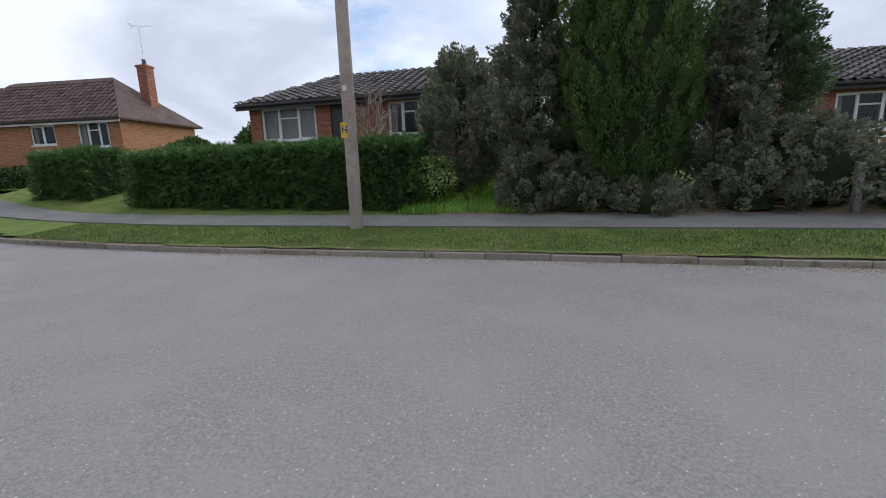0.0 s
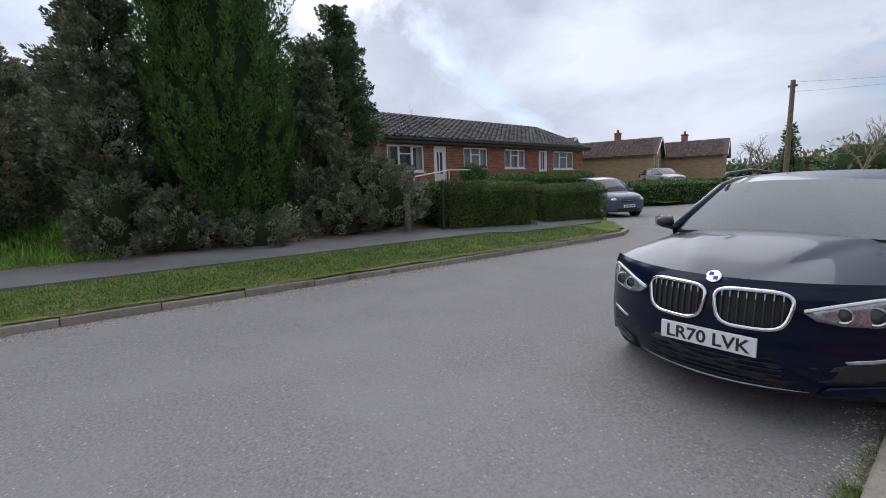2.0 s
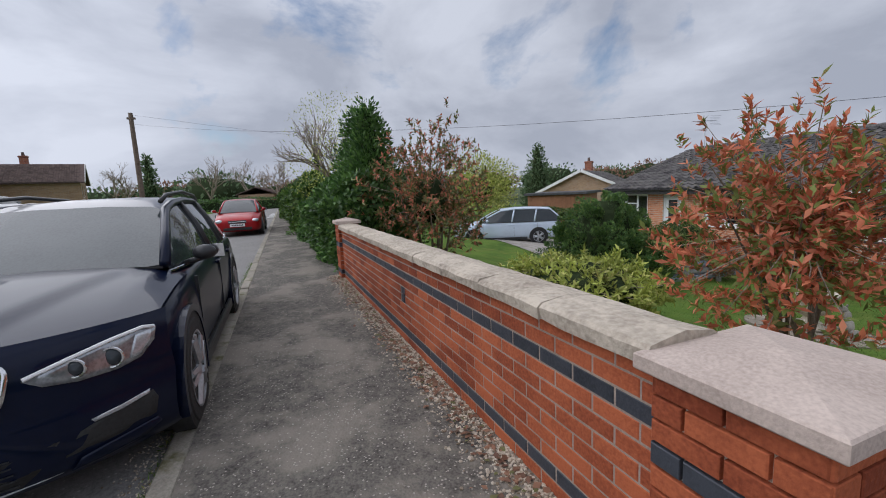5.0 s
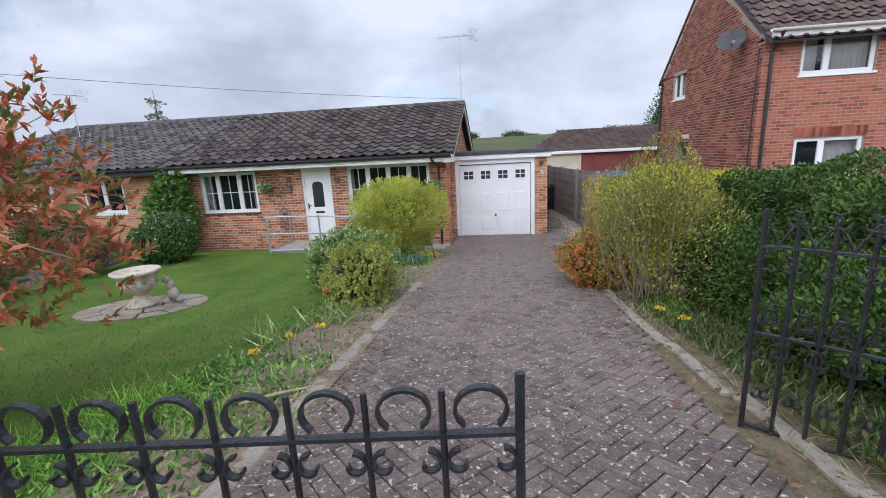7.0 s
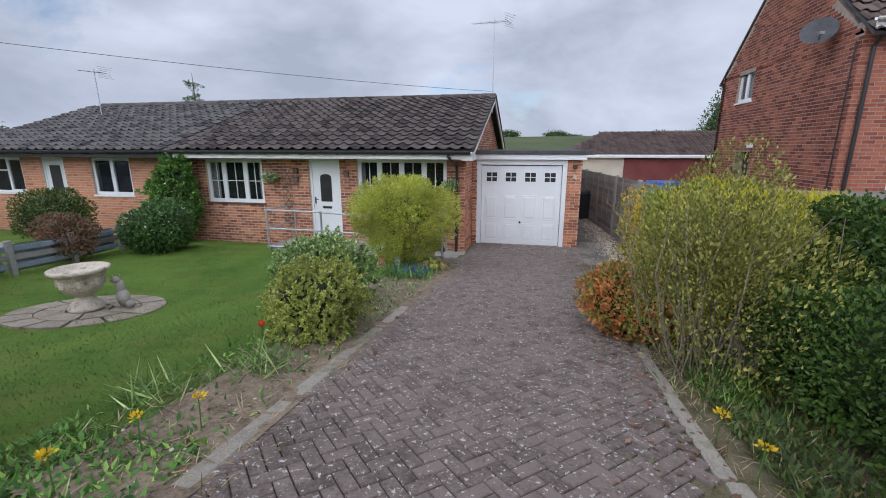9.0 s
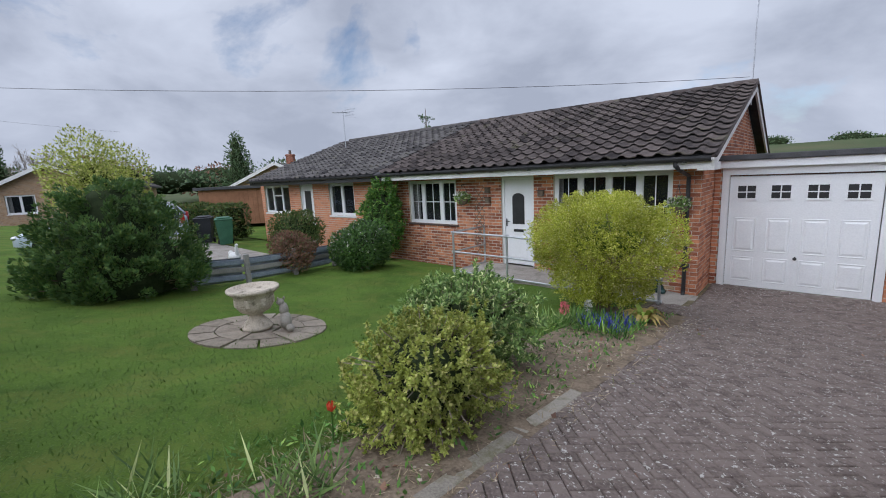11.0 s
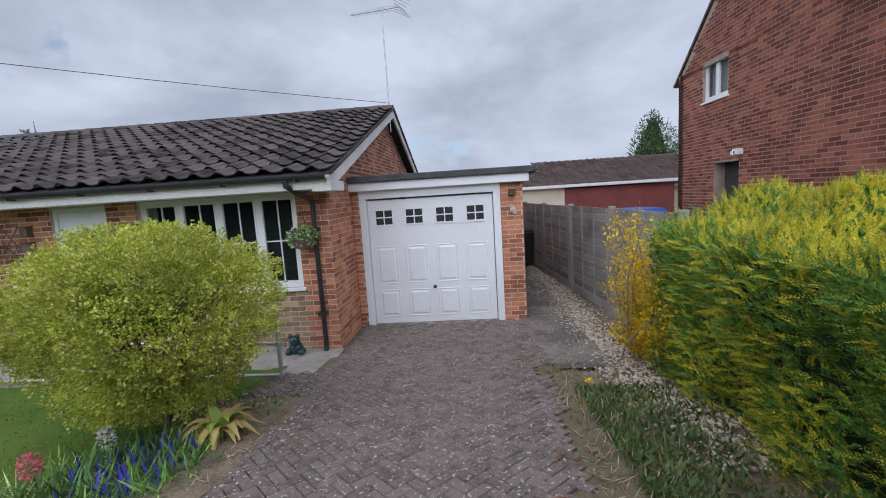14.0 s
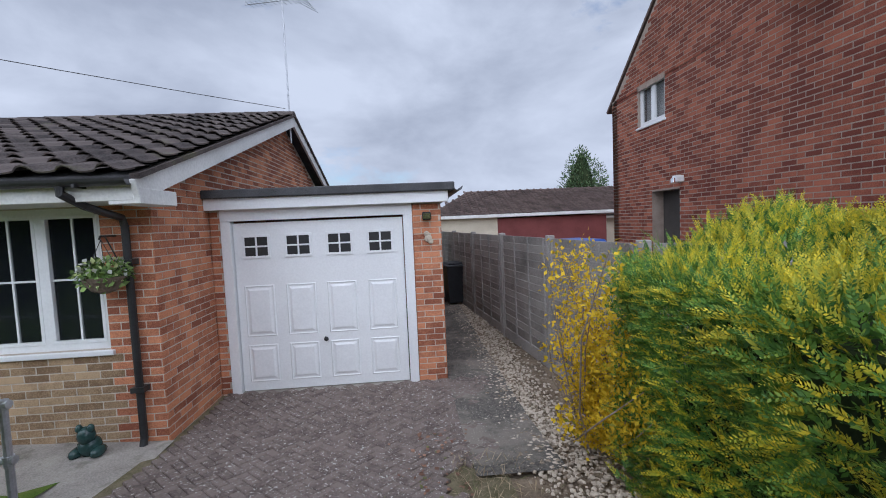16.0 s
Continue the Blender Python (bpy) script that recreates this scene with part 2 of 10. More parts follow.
M["brick_buff"] = surface("brick_buff", (0.2, 0.13, 0.075), (0.5, 0.36, 0.22), 2.5, 0.9, 0.5, 90, island=0.6, per_object=0.5, spec=0.2)
M["brick_nb"] = surface("brick_nb", (0.15, 0.045, 0.032), (0.4, 0.14, 0.085), 2.0, 0.9, 0.4, 90, island=0.5, per_object=0.5, spec=0.2)
M["brick_far"] = brick_material("brick_far", (0.2, 0.06, 0.035), (0.36, 0.13, 0.07), (0.36, 0.3, 0.25))
M["brick_far_buff"] = brick_material("brick_far_buff", (0.3, 0.19, 0.11), (0.42, 0.28, 0.17), (0.4, 0.35, 0.3))
M["tile"] = surface("tile", (0.034, 0.029, 0.029), (0.135, 0.112, 0.104), 2.6, 0.92, 0.7, 55, island=0.5, per_object=0.5, spec=0.2, stain=(0.125, 0.118, 0.075), stain_scale=2.2, stain_cut=(0.58, 0.74))
M["tile_grey"] = surface("tile_grey", (0.04, 0.038, 0.04), (0.15, 0.14, 0.135), 2.2, 0.92, 0.5, 45, island=0.4, spec=0.2, stain=(0.2, 0.19, 0.15), stain_scale=2.4, stain_cut=(0.58, 0.74))
M["tile_brown"] = surface("tile_brown", (0.06, 0.044, 0.04), (0.145, 0.105, 0.092), 2.2, 0.92, 0.5, 45, island=0.4, spec=0.2)
M["white"] = surface("white", (0.74, 0.75, 0.76), (0.84, 0.85, 0.86), 1.2, 0.35, 0.02, 40)
M["white_old"] = surface("white_old", (0.6, 0.6, 0.58), (0.8, 0.8, 0.78), 2.0, 0.6, 0.1, 40)
M["black"] = surface("black", (0.012, 0.012, 0.013), (0.03, 0.03, 0.032), 4, 0.4, 0.1, 40)
M["felt"] = surface("felt", (0.035, 0.035, 0.038), (0.09, 0.09, 0.095), 4, 0.9, 0.4, 80)
M["lead"] = surface("lead", (0.12, 0.125, 0.13), (0.25, 0.255, 0.26), 4, 0.6, 0.2, 40, metal=0.3)
M["concrete"] = surface("concrete", (0.2, 0.18, 0.16), (0.42, 0.39, 0.35), 2.4, 0.95, 0.8, 70, spec=0.2, stain=(0.15, 0.145, 0.11), stain_scale=3, stain_cut=(0.55, 0.72))
M["cap"] = surface("cap", (0.36, 0.29, 0.25), (0.58, 0.48, 0.42), 2.4, 0.95, 0.35, 90, spec=0.2)
M["coping"] = surface("coping", (0.24, 0.2, 0.16), (0.56, 0.49, 0.4), 3.5, 0.97, 1.0, 38, spec=0.15)
M["glass"] = glass_material("glass")
# near-black: the dimness of unlit interiors is painted into this colour
M["dim_inside"] = surface("dim_inside", (0.035, 0.03, 0.028), (0.075, 0.068, 0.06), 1, 0.9, 0.0)
M["curtain"] = surface("curtain", (0.66, 0.65, 0.63), (0.8, 0.8, 0.78), 2, 0.9, 0.1, 20)
M["timber"] = surface("timber", (0.135, 0.128, 0.12), (0.34, 0.325, 0.305), 2, 0.9, 0.5, 60, per_object=0.3, island=0.3)
M["timber_pole"] = surface("timber_pole", (0.22, 0.18, 0.15), (0.44, 0.38, 0.33), 1.6, 0.9, 0.6, 30)
M["galvanised"] = surface("galvanised", (0.36, 0.38, 0.4), (0.55, 0.57, 0.6), 6, 0.42, 0.1, 60, metal=0.75)
M["iron"] = surface("iron", (0.008, 0.009, 0.011), (0.03, 0.032, 0.036), 12, 0.32, 0.6, 90, stain=(0.12, 0.08, 0.05), stain_scale=14, stain_cut=(0.66, 0.75))
M["stone"] = surface("stone", (0.3, 0.25, 0.19), (0.62, 0.55, 0.45), 5, 0.95, 0.8, 60, stain=(0.16, 0.14, 0.1), stain_scale=9, stain_cut=(0.55, 0.7))
M["gravel"] = surface("gravel", (0.2, 0.155, 0.11), (0.54, 0.47, 0.38), 4, 0.95, 0.4, 60, island=0.9, spec=0.2)
M["bark"] = surface("bark", (0.07, 0.05, 0.035), (0.2, 0.155, 0.115), 8, 0.95, 0.8, 50)
M["twig"] = surface("twig", (0.13, 0.1, 0.075), (0.34, 0.28, 0.22), 8, 0.95, 0.4, 50)
M["straw"] = surface("straw", (0.25, 0.19, 0.11), (0.5, 0.41, 0.27), 8, 0.95, 0.3, 50, island=0.5)
M["chrome"] = surface("chrome", (0.75, 0.76, 0.78), (0.85, 0.86, 0.88), 3, 0.12, 0.0, metal=1.0)
M["rubber"] = surface("rubber", (0.012, 0.012, 0.012), (0.03, 0.03, 0.03), 8, 0.8, 0.3, 60)
# near-black green: the shade deep inside crowns and hedges, put into the colour
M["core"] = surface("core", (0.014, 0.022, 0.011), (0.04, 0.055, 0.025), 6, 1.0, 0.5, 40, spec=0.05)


# ---- building helpers ----
def mesh_from(name, verts, faces, material, smooth=False):
    me = bpy.data.meshes.new(name)
    me.from_pydata([tuple(v) for v in verts], [], faces)
    me.materials.append(material)
    if smooth:
        me.shade_smooth()
    me.update()
    return me


def part(name, bm, material, parent=None, label="", smooth=False):
    """One bmesh as one mesh object, under a thing or a part."""
    me = bpy.data.meshes.new(name)
    bm.to_mesh(me)
    bm.free()
    for m in material if isinstance(material, (list, tuple)) else [material]:
        me.materials.append(m)
    if smooth:
        me.shade_smooth()
    ob = new(name, me)
    if parent:
        ob.parent = parent
    if label:
        tagged(ob, label)
    return ob


def thing(name, label, category, at=(0, 0, 0), turn=0.0, group="", kind=""):
    ob = new(name)
    ob.matrix_world = pose(*at, 0, 0, turn)
    ob.empty_display_size = 0.1
    return tagged(ob, label, category, group, kind)


def box(bm, x0, x1, y0, y1, z0, z1, bevel=0.0, m=None):
    """An axis-aligned box, bevelled if asked, in the frame m."""
    v = [bm.verts.new((x, y, z)) for x in (x0, x1) for y in (y0, y1) for z in (z0, z1)]
    f = [bm.faces.new([v[i] for i in q]) for q in ((0, 1, 3, 2), (4, 6, 7, 5), (0, 4, 5, 1), (2, 3, 7, 6), (0, 2, 6, 4), (1, 5, 7, 3))]
    if bevel:
        edges = list({e for q in f for e in q.edges})
        res = bmesh.ops.bevel(bm, geom=edges, offset=bevel, segments=1, affect="EDGES", profile=0.5)
        v = list({w for q in res["faces"] for w in q.verts} | {w for w in v if w.is_valid})
    if m is not None:
        bmesh.ops.transform(bm, matrix=m, verts=v)
    return v


def boxes(*rows, bevel=0.0):
    bm = bmesh.new()
    for r in rows:
        box(bm, *r, bevel=bevel)
    return bm


def tube(bm, points, radii, sides=8, caps=True):
    """A round tapered tube through points."""
    pts = [Vector(p) for p in points]
    if not hasattr(radii, "__len__"):
        radii = [radii] * len(pts)
    rings = []
    side = None
    for i, p in enumerate(pts):
        d = (pts[min(i + 1, len(pts) - 1)] - pts[max(i - 1, 0)]).normalized()
        if side is None:
            side = d.orthogonal().normalized()
        side = (side - d * side.dot(d))
        side = side.normalized() if side.length > 1e-6 else d.orthogonal().normalized()
        up = d.cross(side)
        rings.append([bm.verts.new(p + radii[i] * (math.cos(a) * side + math.sin(a) * up)) for a in [2 * math.pi * k / sides for k in range(sides)]])
    for a, b in zip(rings, rings[1:]):
        for k in range(sides):
            bm.faces.new((a[k], a[(k + 1) % sides], b[(k + 1) % sides], b[k]))
    if caps:
        bm.faces.new(list(reversed(rings[0])))
        bm.faces.new(rings[-1])
    return bm


def lathe(bm, profile, sides=24, centre=(0, 0)):
    """A turned shape from (radius, height) pairs."""
    rings = []
    for r, z in profile:
        rings.append([bm.verts.new((centre[0] + r * math.cos(2 * math.pi * k / sides), centre[1] + r * math.sin(2 * math.pi * k / sides), z)) for k in range(sides)])
    for a, b in zip(rings, rings[1:]):
        for k in range(sides):
            bm.faces.new((a[k], a[(k + 1) % sides], b[(k + 1) % sides], b[k]))
    bm.faces.new(list(reversed(rings[0])))
    bm.faces.new(rings[-1])
    return bm


def grid_faces(bm, rows):
    for a, b in zip(rows, rows[1:]):
        for k in range(len(a) - 1):
            bm.faces.new((a[k], a[k + 1], b[k + 1], b[k]))


def smoothstep(a, b, v):
    u = min(max((v - a) / (b - a), 0.0), 1.0)
    return u * u * (3 - 2 * u)


def hump(x, y, s=1.0, seed=0.0):
    return noise.noise((x * s + seed, y * s - seed, seed))


# ---- the lie of the land ----
def near_kerb(x):
    return -1.11 + 0.062 * min(x, 2.0)


def wall_line(x):
    return 0.68 + 0.092 * (x - 0.15)


FAR_KERB = -7.25
ROAD_Z = 1.42


def slope_south(x, y):
    """Height of the plots on the house side: falling from the wall to the house."""
    edge = wall_line(x)
    if y < edge:
        return 1.475
    z = 1.475 * (1 - (y - 0.6) / 12.0)
    z = max(z, 0.0) if y < 11 else 0.5 * (z + math.sqrt(z * z + 0.004))
    return min(z, 1.475)


def south(x, y):
    """Height of the front plots, with the lawn dipping away from the drive."""
    dip = 0.215 * smoothstep(0.2, -2.8, x) * smoothstep(-14, -9, x) * smoothstep(2.0, 5.5, y) * smoothstep(11.6, 8.0, y)
    return slope_south(x, y) - dip


def north(x, y):
    """Height of the far side: kerb, pavement, then gardens rising to the houses."""
    d = FAR_KERB - y
    z = 1.53 + 0.08 * min(max(d, 0), 2.8)
    if d > 2.8:
        z += 0.17 * min(d - 2.8, 5.0) * smoothstep(2.8, 5, d)
    return z


def drape(name, x0, x1, y0, y1, step, height, material, keep=None, lift=0.0, rough_amp=0.0, rough_scale=2.0):
    """A sheet that follows the land, with uneven relief."""
    nx, ny = max(1, round((x1 - x0) / step)), max(1, round((y1 - y0) / step))
    verts, faces = [], []
    for j in range(ny + 1):
        for i in range(nx + 1):
            x, y = x0 + (x1 - x0) * i / nx, y0 + (y1 - y0) * j / ny
            z = height(x, y) + lift
            if rough_amp:
                z += rough_amp * hump(x, y, rough_scale, 3.1)
            verts.append((x, y, z))
    for j in range(ny):
        for i in range(nx):
            cx, cy = x0 + (x1 - x0) * (i + 0.5) / nx, y0 + (y1 - y0) * (j + 0.5) / ny
            if keep is None or keep(cx, cy):
                a = j * (nx + 1) + i
                faces.append((a, a + 1, a + nx + 2, a + nx + 1))
    used = sorted({v for f in faces for v in f})
    index = {v: n for n, v in enumerate(used)}
    me = mesh_from(name, [verts[v] for v in used], [tuple(index[v] for v in f) for f in faces], material, True)
    return new(name, me)


def ribbon(name, near_edge, far_edge, material, height, thick=0.0):
    """A strip between two lists of points, with a skirt below it."""
    verts, faces = [], []
    n = len(near_edge)
    for p in near_edge + far_edge:
        verts.append((p[0], p[1], height(p[0], p[1])))
    for i in range(n - 1):
        faces.append((i, i + 1, n + i + 1, n + i))
    if thick:
        base = len(verts)
        verts += [(x, y, z - thick) for x, y, z in verts[:]]
        for a, b in ((0, n), (n, 2 * n)):
            for i in range(a, b - 1):
                faces.append((i, base + i, base + i + 1, i + 1) if a == 0 else (i + 1, base + i + 1, base + i, i))
    return new(name, mesh_from(name, verts, faces, material))


def kerb_curve():
    """The far kerb: straight along the road, turning into a side street at each end."""
    pts = [(26.5, -22), (25.5, -16), (23.5, -11.8), (20, -9.2), (16, -8.0), (12, -7.5)]
    pts += [(9 - 1.0 * i, FAR_KERB) for i in range(0, 17)]
    pts += [(-8.4, -7.35), (-9.3, -7.75), (-9.9, -8.5), (-10.2, -9.6), (-10.5, -12.5), (-10.9, -15.2)]
    return pts


tagged(drape("ground", -900, 900, -900, 900, 100, lambda x, y: -1.2 if abs(x) < 120 and abs(y) < 120 else 0.0 + 0.0 * x, M["meadow"]), "rough green meadow land running to the horizon", "ground", kind="structure")
tagged(drape("road", -75, 75, -60, 0.0, 1.0, lambda x, y: ROAD_Z - 0.002 * abs(y + 4), M["asphalt"], keep=lambda x, y: y < near_kerb(x) + 1.0), "worn grey asphalt road with pale flecks", "road", kind="structure")

# ---- foliage helpers ----
RNG = np.random.default_rng(7)


def leaf_mesh(name, centre, along, across, length, width, material, fold=0.15):
    """Many four-cornered leaves as one mesh: each from its base along one way, folded a little."""
    n = len(centre)
    along = along / np.maximum(np.linalg.norm(along, axis=1, keepdims=True), 1e-9)
    across = across - along * (across * along).sum(1, keepdims=True)
    across = across / np.maximum(np.linalg.norm(across, axis=1, keepdims=True), 1e-9)
    up = np.cross(along, across)
    length, width = np.broadcast_to(length, n)[:, None], np.broadcast_to(width, n)[:, None]
    verts = np.empty((n, 4, 3))
    verts[:, 0] = centre
    verts[:, 1] = centre + along * length * 0.45 + across * width / 2 + up * width * fold
    verts[:, 2] = centre + along * length
    verts[:, 3] = centre + along * length * 0.45 - across * width / 2 + up * width * fold
    me = bpy.data.meshes.new(name)
    me.vertices.add(4 * n)
    me.vertices.foreach_set("co", verts.ravel())
    me.loops.add(4 * n)
    me.loops.foreach_set("vertex_index", np.arange(4 * n, dtype=np.int32))
    me.polygons.add(n)
    me.polygons.foreach_set("loop_start", np.arange(0, 4 * n, 4, dtype=np.int32))
    me.materials.append(material)
    me.update(calc_edges=True)
    me.validate()
    return me


def lumpy(p, scale, seed):
    """Smooth three-dimensional unevenness from a few waves."""
    r = np.random.default_rng(seed)
    out = np.zeros(len(p))
    for k in range(7):
        d = r.normal(size=3)
        d = d / np.linalg.norm(d) * r.uniform(0.6, 2.2) * scale
        out += np.sin(p @ d + r.uniform(0, 6.28)) / 4
    return out


def random_ways(n):
    d = RNG.normal(size=(n, 3))
    return d / np.linalg.norm(d, axis=1, keepdims=True)


def foliage(parent, p, out, material, length, width, upward=0.3, wild=0.8, name="foliage", label=""):
    """Leaves at places p, pointing out of the crown, part upward, part wild."""
    n = len(p)
    ways = 0.6 * out + np.array([0, 0, upward]) + wild * random_ways(n)
    face = out + np.array([0, 0, 0.5]) + 0.7 * random_ways(n)
    size = RNG.uniform(0.65, 1.3, n)
    ob = new(name, leaf_mesh(name, p, ways, np.cross(face, ways), length * size, width * size, material))
    ob.parent = parent
    if label:
        tagged(ob, label)
    return ob


def unit(v):
    return v / np.maximum(np.linalg.norm(v, axis=-1, keepdims=True), 1e-9)


def sprays(parent, base, axis, length, radius, per, leaf, width, material, name="crown", wild=0.2, fat=0.8):
    """Flame-shaped lobes of small leaves: each lobe grows from its base along its axis, leaves lying over its skin."""
    n = len(base)
    k = np.repeat(np.arange(n), per)
    m = len(k)
    f = RNG.random(m) ** 0.8
    a = unit(axis)[k]
    around = unit(np.cross(a, random_ways(m)))
    l, r = np.broadcast_to(length, n)[k][:, None], np.broadcast_to(radius, n)[k][:, None]
    p = base[k] + a * l * f[:, None] + around * r * (np.sin(np.pi * np.clip(f, 0, 1) ** fat) * (0.75 + 0.3 * RNG.random(m)))[:, None]
    ways = a * 0.9 + around * 0.55 + wild * random_ways(m)
    size = RNG.uniform(0.7, 1.25, m)
    ob = new(name, leaf_mesh(name, p, ways, np.cross(around + 0.35 * random_ways(m), ways), leaf * size, width * size, material, 0.1))
    ob.parent = parent
    return ob


def fronds(parent, base, axis, length, per, leaf, width, material, name="foliage", tip=None, tip_mask=None, droop=0.15):
    """Flat feathery fronds: leaflets in pairs along each axis; tip: another material for the outer leaflets of the masked fronds."""
    n = len(base)
    a = unit(axis)
    side = unit(np.cross(a, np.array([0, 0, 1.0]) + 0.9 * random_ways(n)))
    k = np.repeat(np.arange(n), per)
    f = np.tile(np.linspace(0.04, 1.0, per), n)
    sgn = np.tile(np.where(np.arange(per) % 2, 1.0, -1.0), n)
    sgn = np.where(f > 0.97, 0.0, sgn)[:, None]
    l = np.broadcast_to(length, n)[k][:, None]
    bend = np.array([0, 0, -1.0]) * droop * l * (f ** 2)[:, None]
    p = base[k] + a[k] * l * f[:, None] + bend
    ways = a[k] * 0.9 + side[k] * sgn * 0.8 + 0.15 * random_ways(len(k))
    size = (1.15 - 0.75 * f) * RNG.uniform(0.8, 1.2, len(k))
    across = np.cross(np.cross(a, side)[k] + 0.25 * random_ways(len(k)), ways)
    bright = np.zeros(len(k), bool) if tip is None else tip_mask[k] & (f > 0.3)
    for mask, mat, nm in ((~bright, material, name), (bright, tip, "golden_tip")):
        if mask.any():
            ob = new(nm, leaf_mesh(nm, p[mask], ways[mask], across[mask], (leaf * size)[mask], (width * size)[mask], mat, 0.12))
            ob.parent = parent
            tagged(ob, kind="stuff")


def ball_points(n, radii, seed, shell=0.35, lump=0.16, lump_scale=2.2, low=-1.0):
    """Places in the outer shell of an uneven ball, and the ways out of it."""
    d = random_ways(int(n * 1.6))
    d = d[d[:, 2] > low][:n]
    r = (1 - shell * RNG.random(len(d)) ** 1.6) * (1 + lump * lumpy(d * 2.0, lump_scale, seed))
    return d * r[:, None] * np.array(radii), d


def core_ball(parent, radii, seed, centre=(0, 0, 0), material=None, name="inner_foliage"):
    # solid lumpy ball, coloured dark as the shade behind the outer leaves
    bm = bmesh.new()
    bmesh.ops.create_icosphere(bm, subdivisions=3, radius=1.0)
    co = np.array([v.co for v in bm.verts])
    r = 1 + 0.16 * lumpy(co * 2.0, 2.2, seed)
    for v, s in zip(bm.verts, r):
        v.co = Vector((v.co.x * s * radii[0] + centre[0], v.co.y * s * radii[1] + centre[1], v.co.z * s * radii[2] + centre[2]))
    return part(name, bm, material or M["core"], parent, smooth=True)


def stems(parent, base, tops, r0=0.02, r1=0.006, material=None, name="stem_work", bend=0.15, sides=5, seed=1):
    rng = random.Random(seed)
    bm = bmesh.new()
    for b, t in zip(base, tops):
        b, t = Vector(b), Vector(t)
        mid = b.lerp(t, 0.5) + Vector((rng.uniform(-1, 1), rng.uniform(-1, 1), 0)) * bend * (t - b).length
        tube(bm, [b, b.lerp(mid, 0.6) * 1.0, mid.lerp(t, 0.35), t], [r0, r0 * 0.85, (r0 + r1) / 2, r1], sides)
    ob = part(name, bm, material or M["bark"], parent)
    return tagged(ob, kind="stuff") if len(base) > 5 else ob


def shrub(name, label, at, radii, n, leaf, material, seed, category="shrub", stem=True, core=0.72, height=None, upward=0.4, wild=0.8, lump=0.18, low=-0.75, shell=0.4, width=0.5, group="", stem_mat=None, shoots=0):
    """A shrub that stands on the ground at a place: stems, a dark core painted as inner shade and a leafy outside;
    shoots: leaves in whorls on that many shoots.
    """
    ob = thing(name, label, category, at=at, group=group)
    cz = height if height is not None else radii[2] * 0.95
    if stem:
        rng = random.Random(seed)
        k = 7
        stems(ob, [(rng.uniform(-0.06, 0.06), rng.uniform(-0.06, 0.06), -0.05) for _ in range(k)], [(rng.uniform(-0.6, 0.6) * radii[0], rng.uniform(-0.6, 0.6) * radii[1], cz + rng.uniform(0, 0.6) * radii[2]) for _ in range(k)], 0.014 + 0.01 * radii[2], 0.004, stem_mat, seed=seed)
    if core:
        core_ball(ob, [r * core for r in radii], seed, (0, 0, cz))
    p, d = ball_points(shoots or n, radii, seed, shell=shell, lump=lump, low=low)
    if shoots:
        r = np.random.default_rng(seed)
        p = p * (1 + np.clip(0.10 * r.normal(size=(len(p), 1)), -0.2, 0.12))
        stems(ob, [tuple(q * 0.45 + np.array([0, 0, cz])) for q in p[::5]], [tuple(q + np.array([0, 0, cz])) for q in p[::5]], 0.005, 0.003, M["twig"], name="twig_work", bend=0.05, sides=3, seed=seed)
        pick = np.repeat(np.arange(len(p)), n // len(p))
        axis = d + np.array([0, 0, upward]) + 0.35 * random_ways(len(d))
        axis = axis / np.linalg.norm(axis, axis=1, keepdims=True)
        p = p[pick] - axis[pick] * (r.random((len(pick), 1)) * leaf * 1.8)
        d = axis[pick] * 0.75
        upward = 0.1
    foliage(ob, p + np.array([0, 0, cz]), d, material, leaf, leaf * width, upward, wild)
    return ob


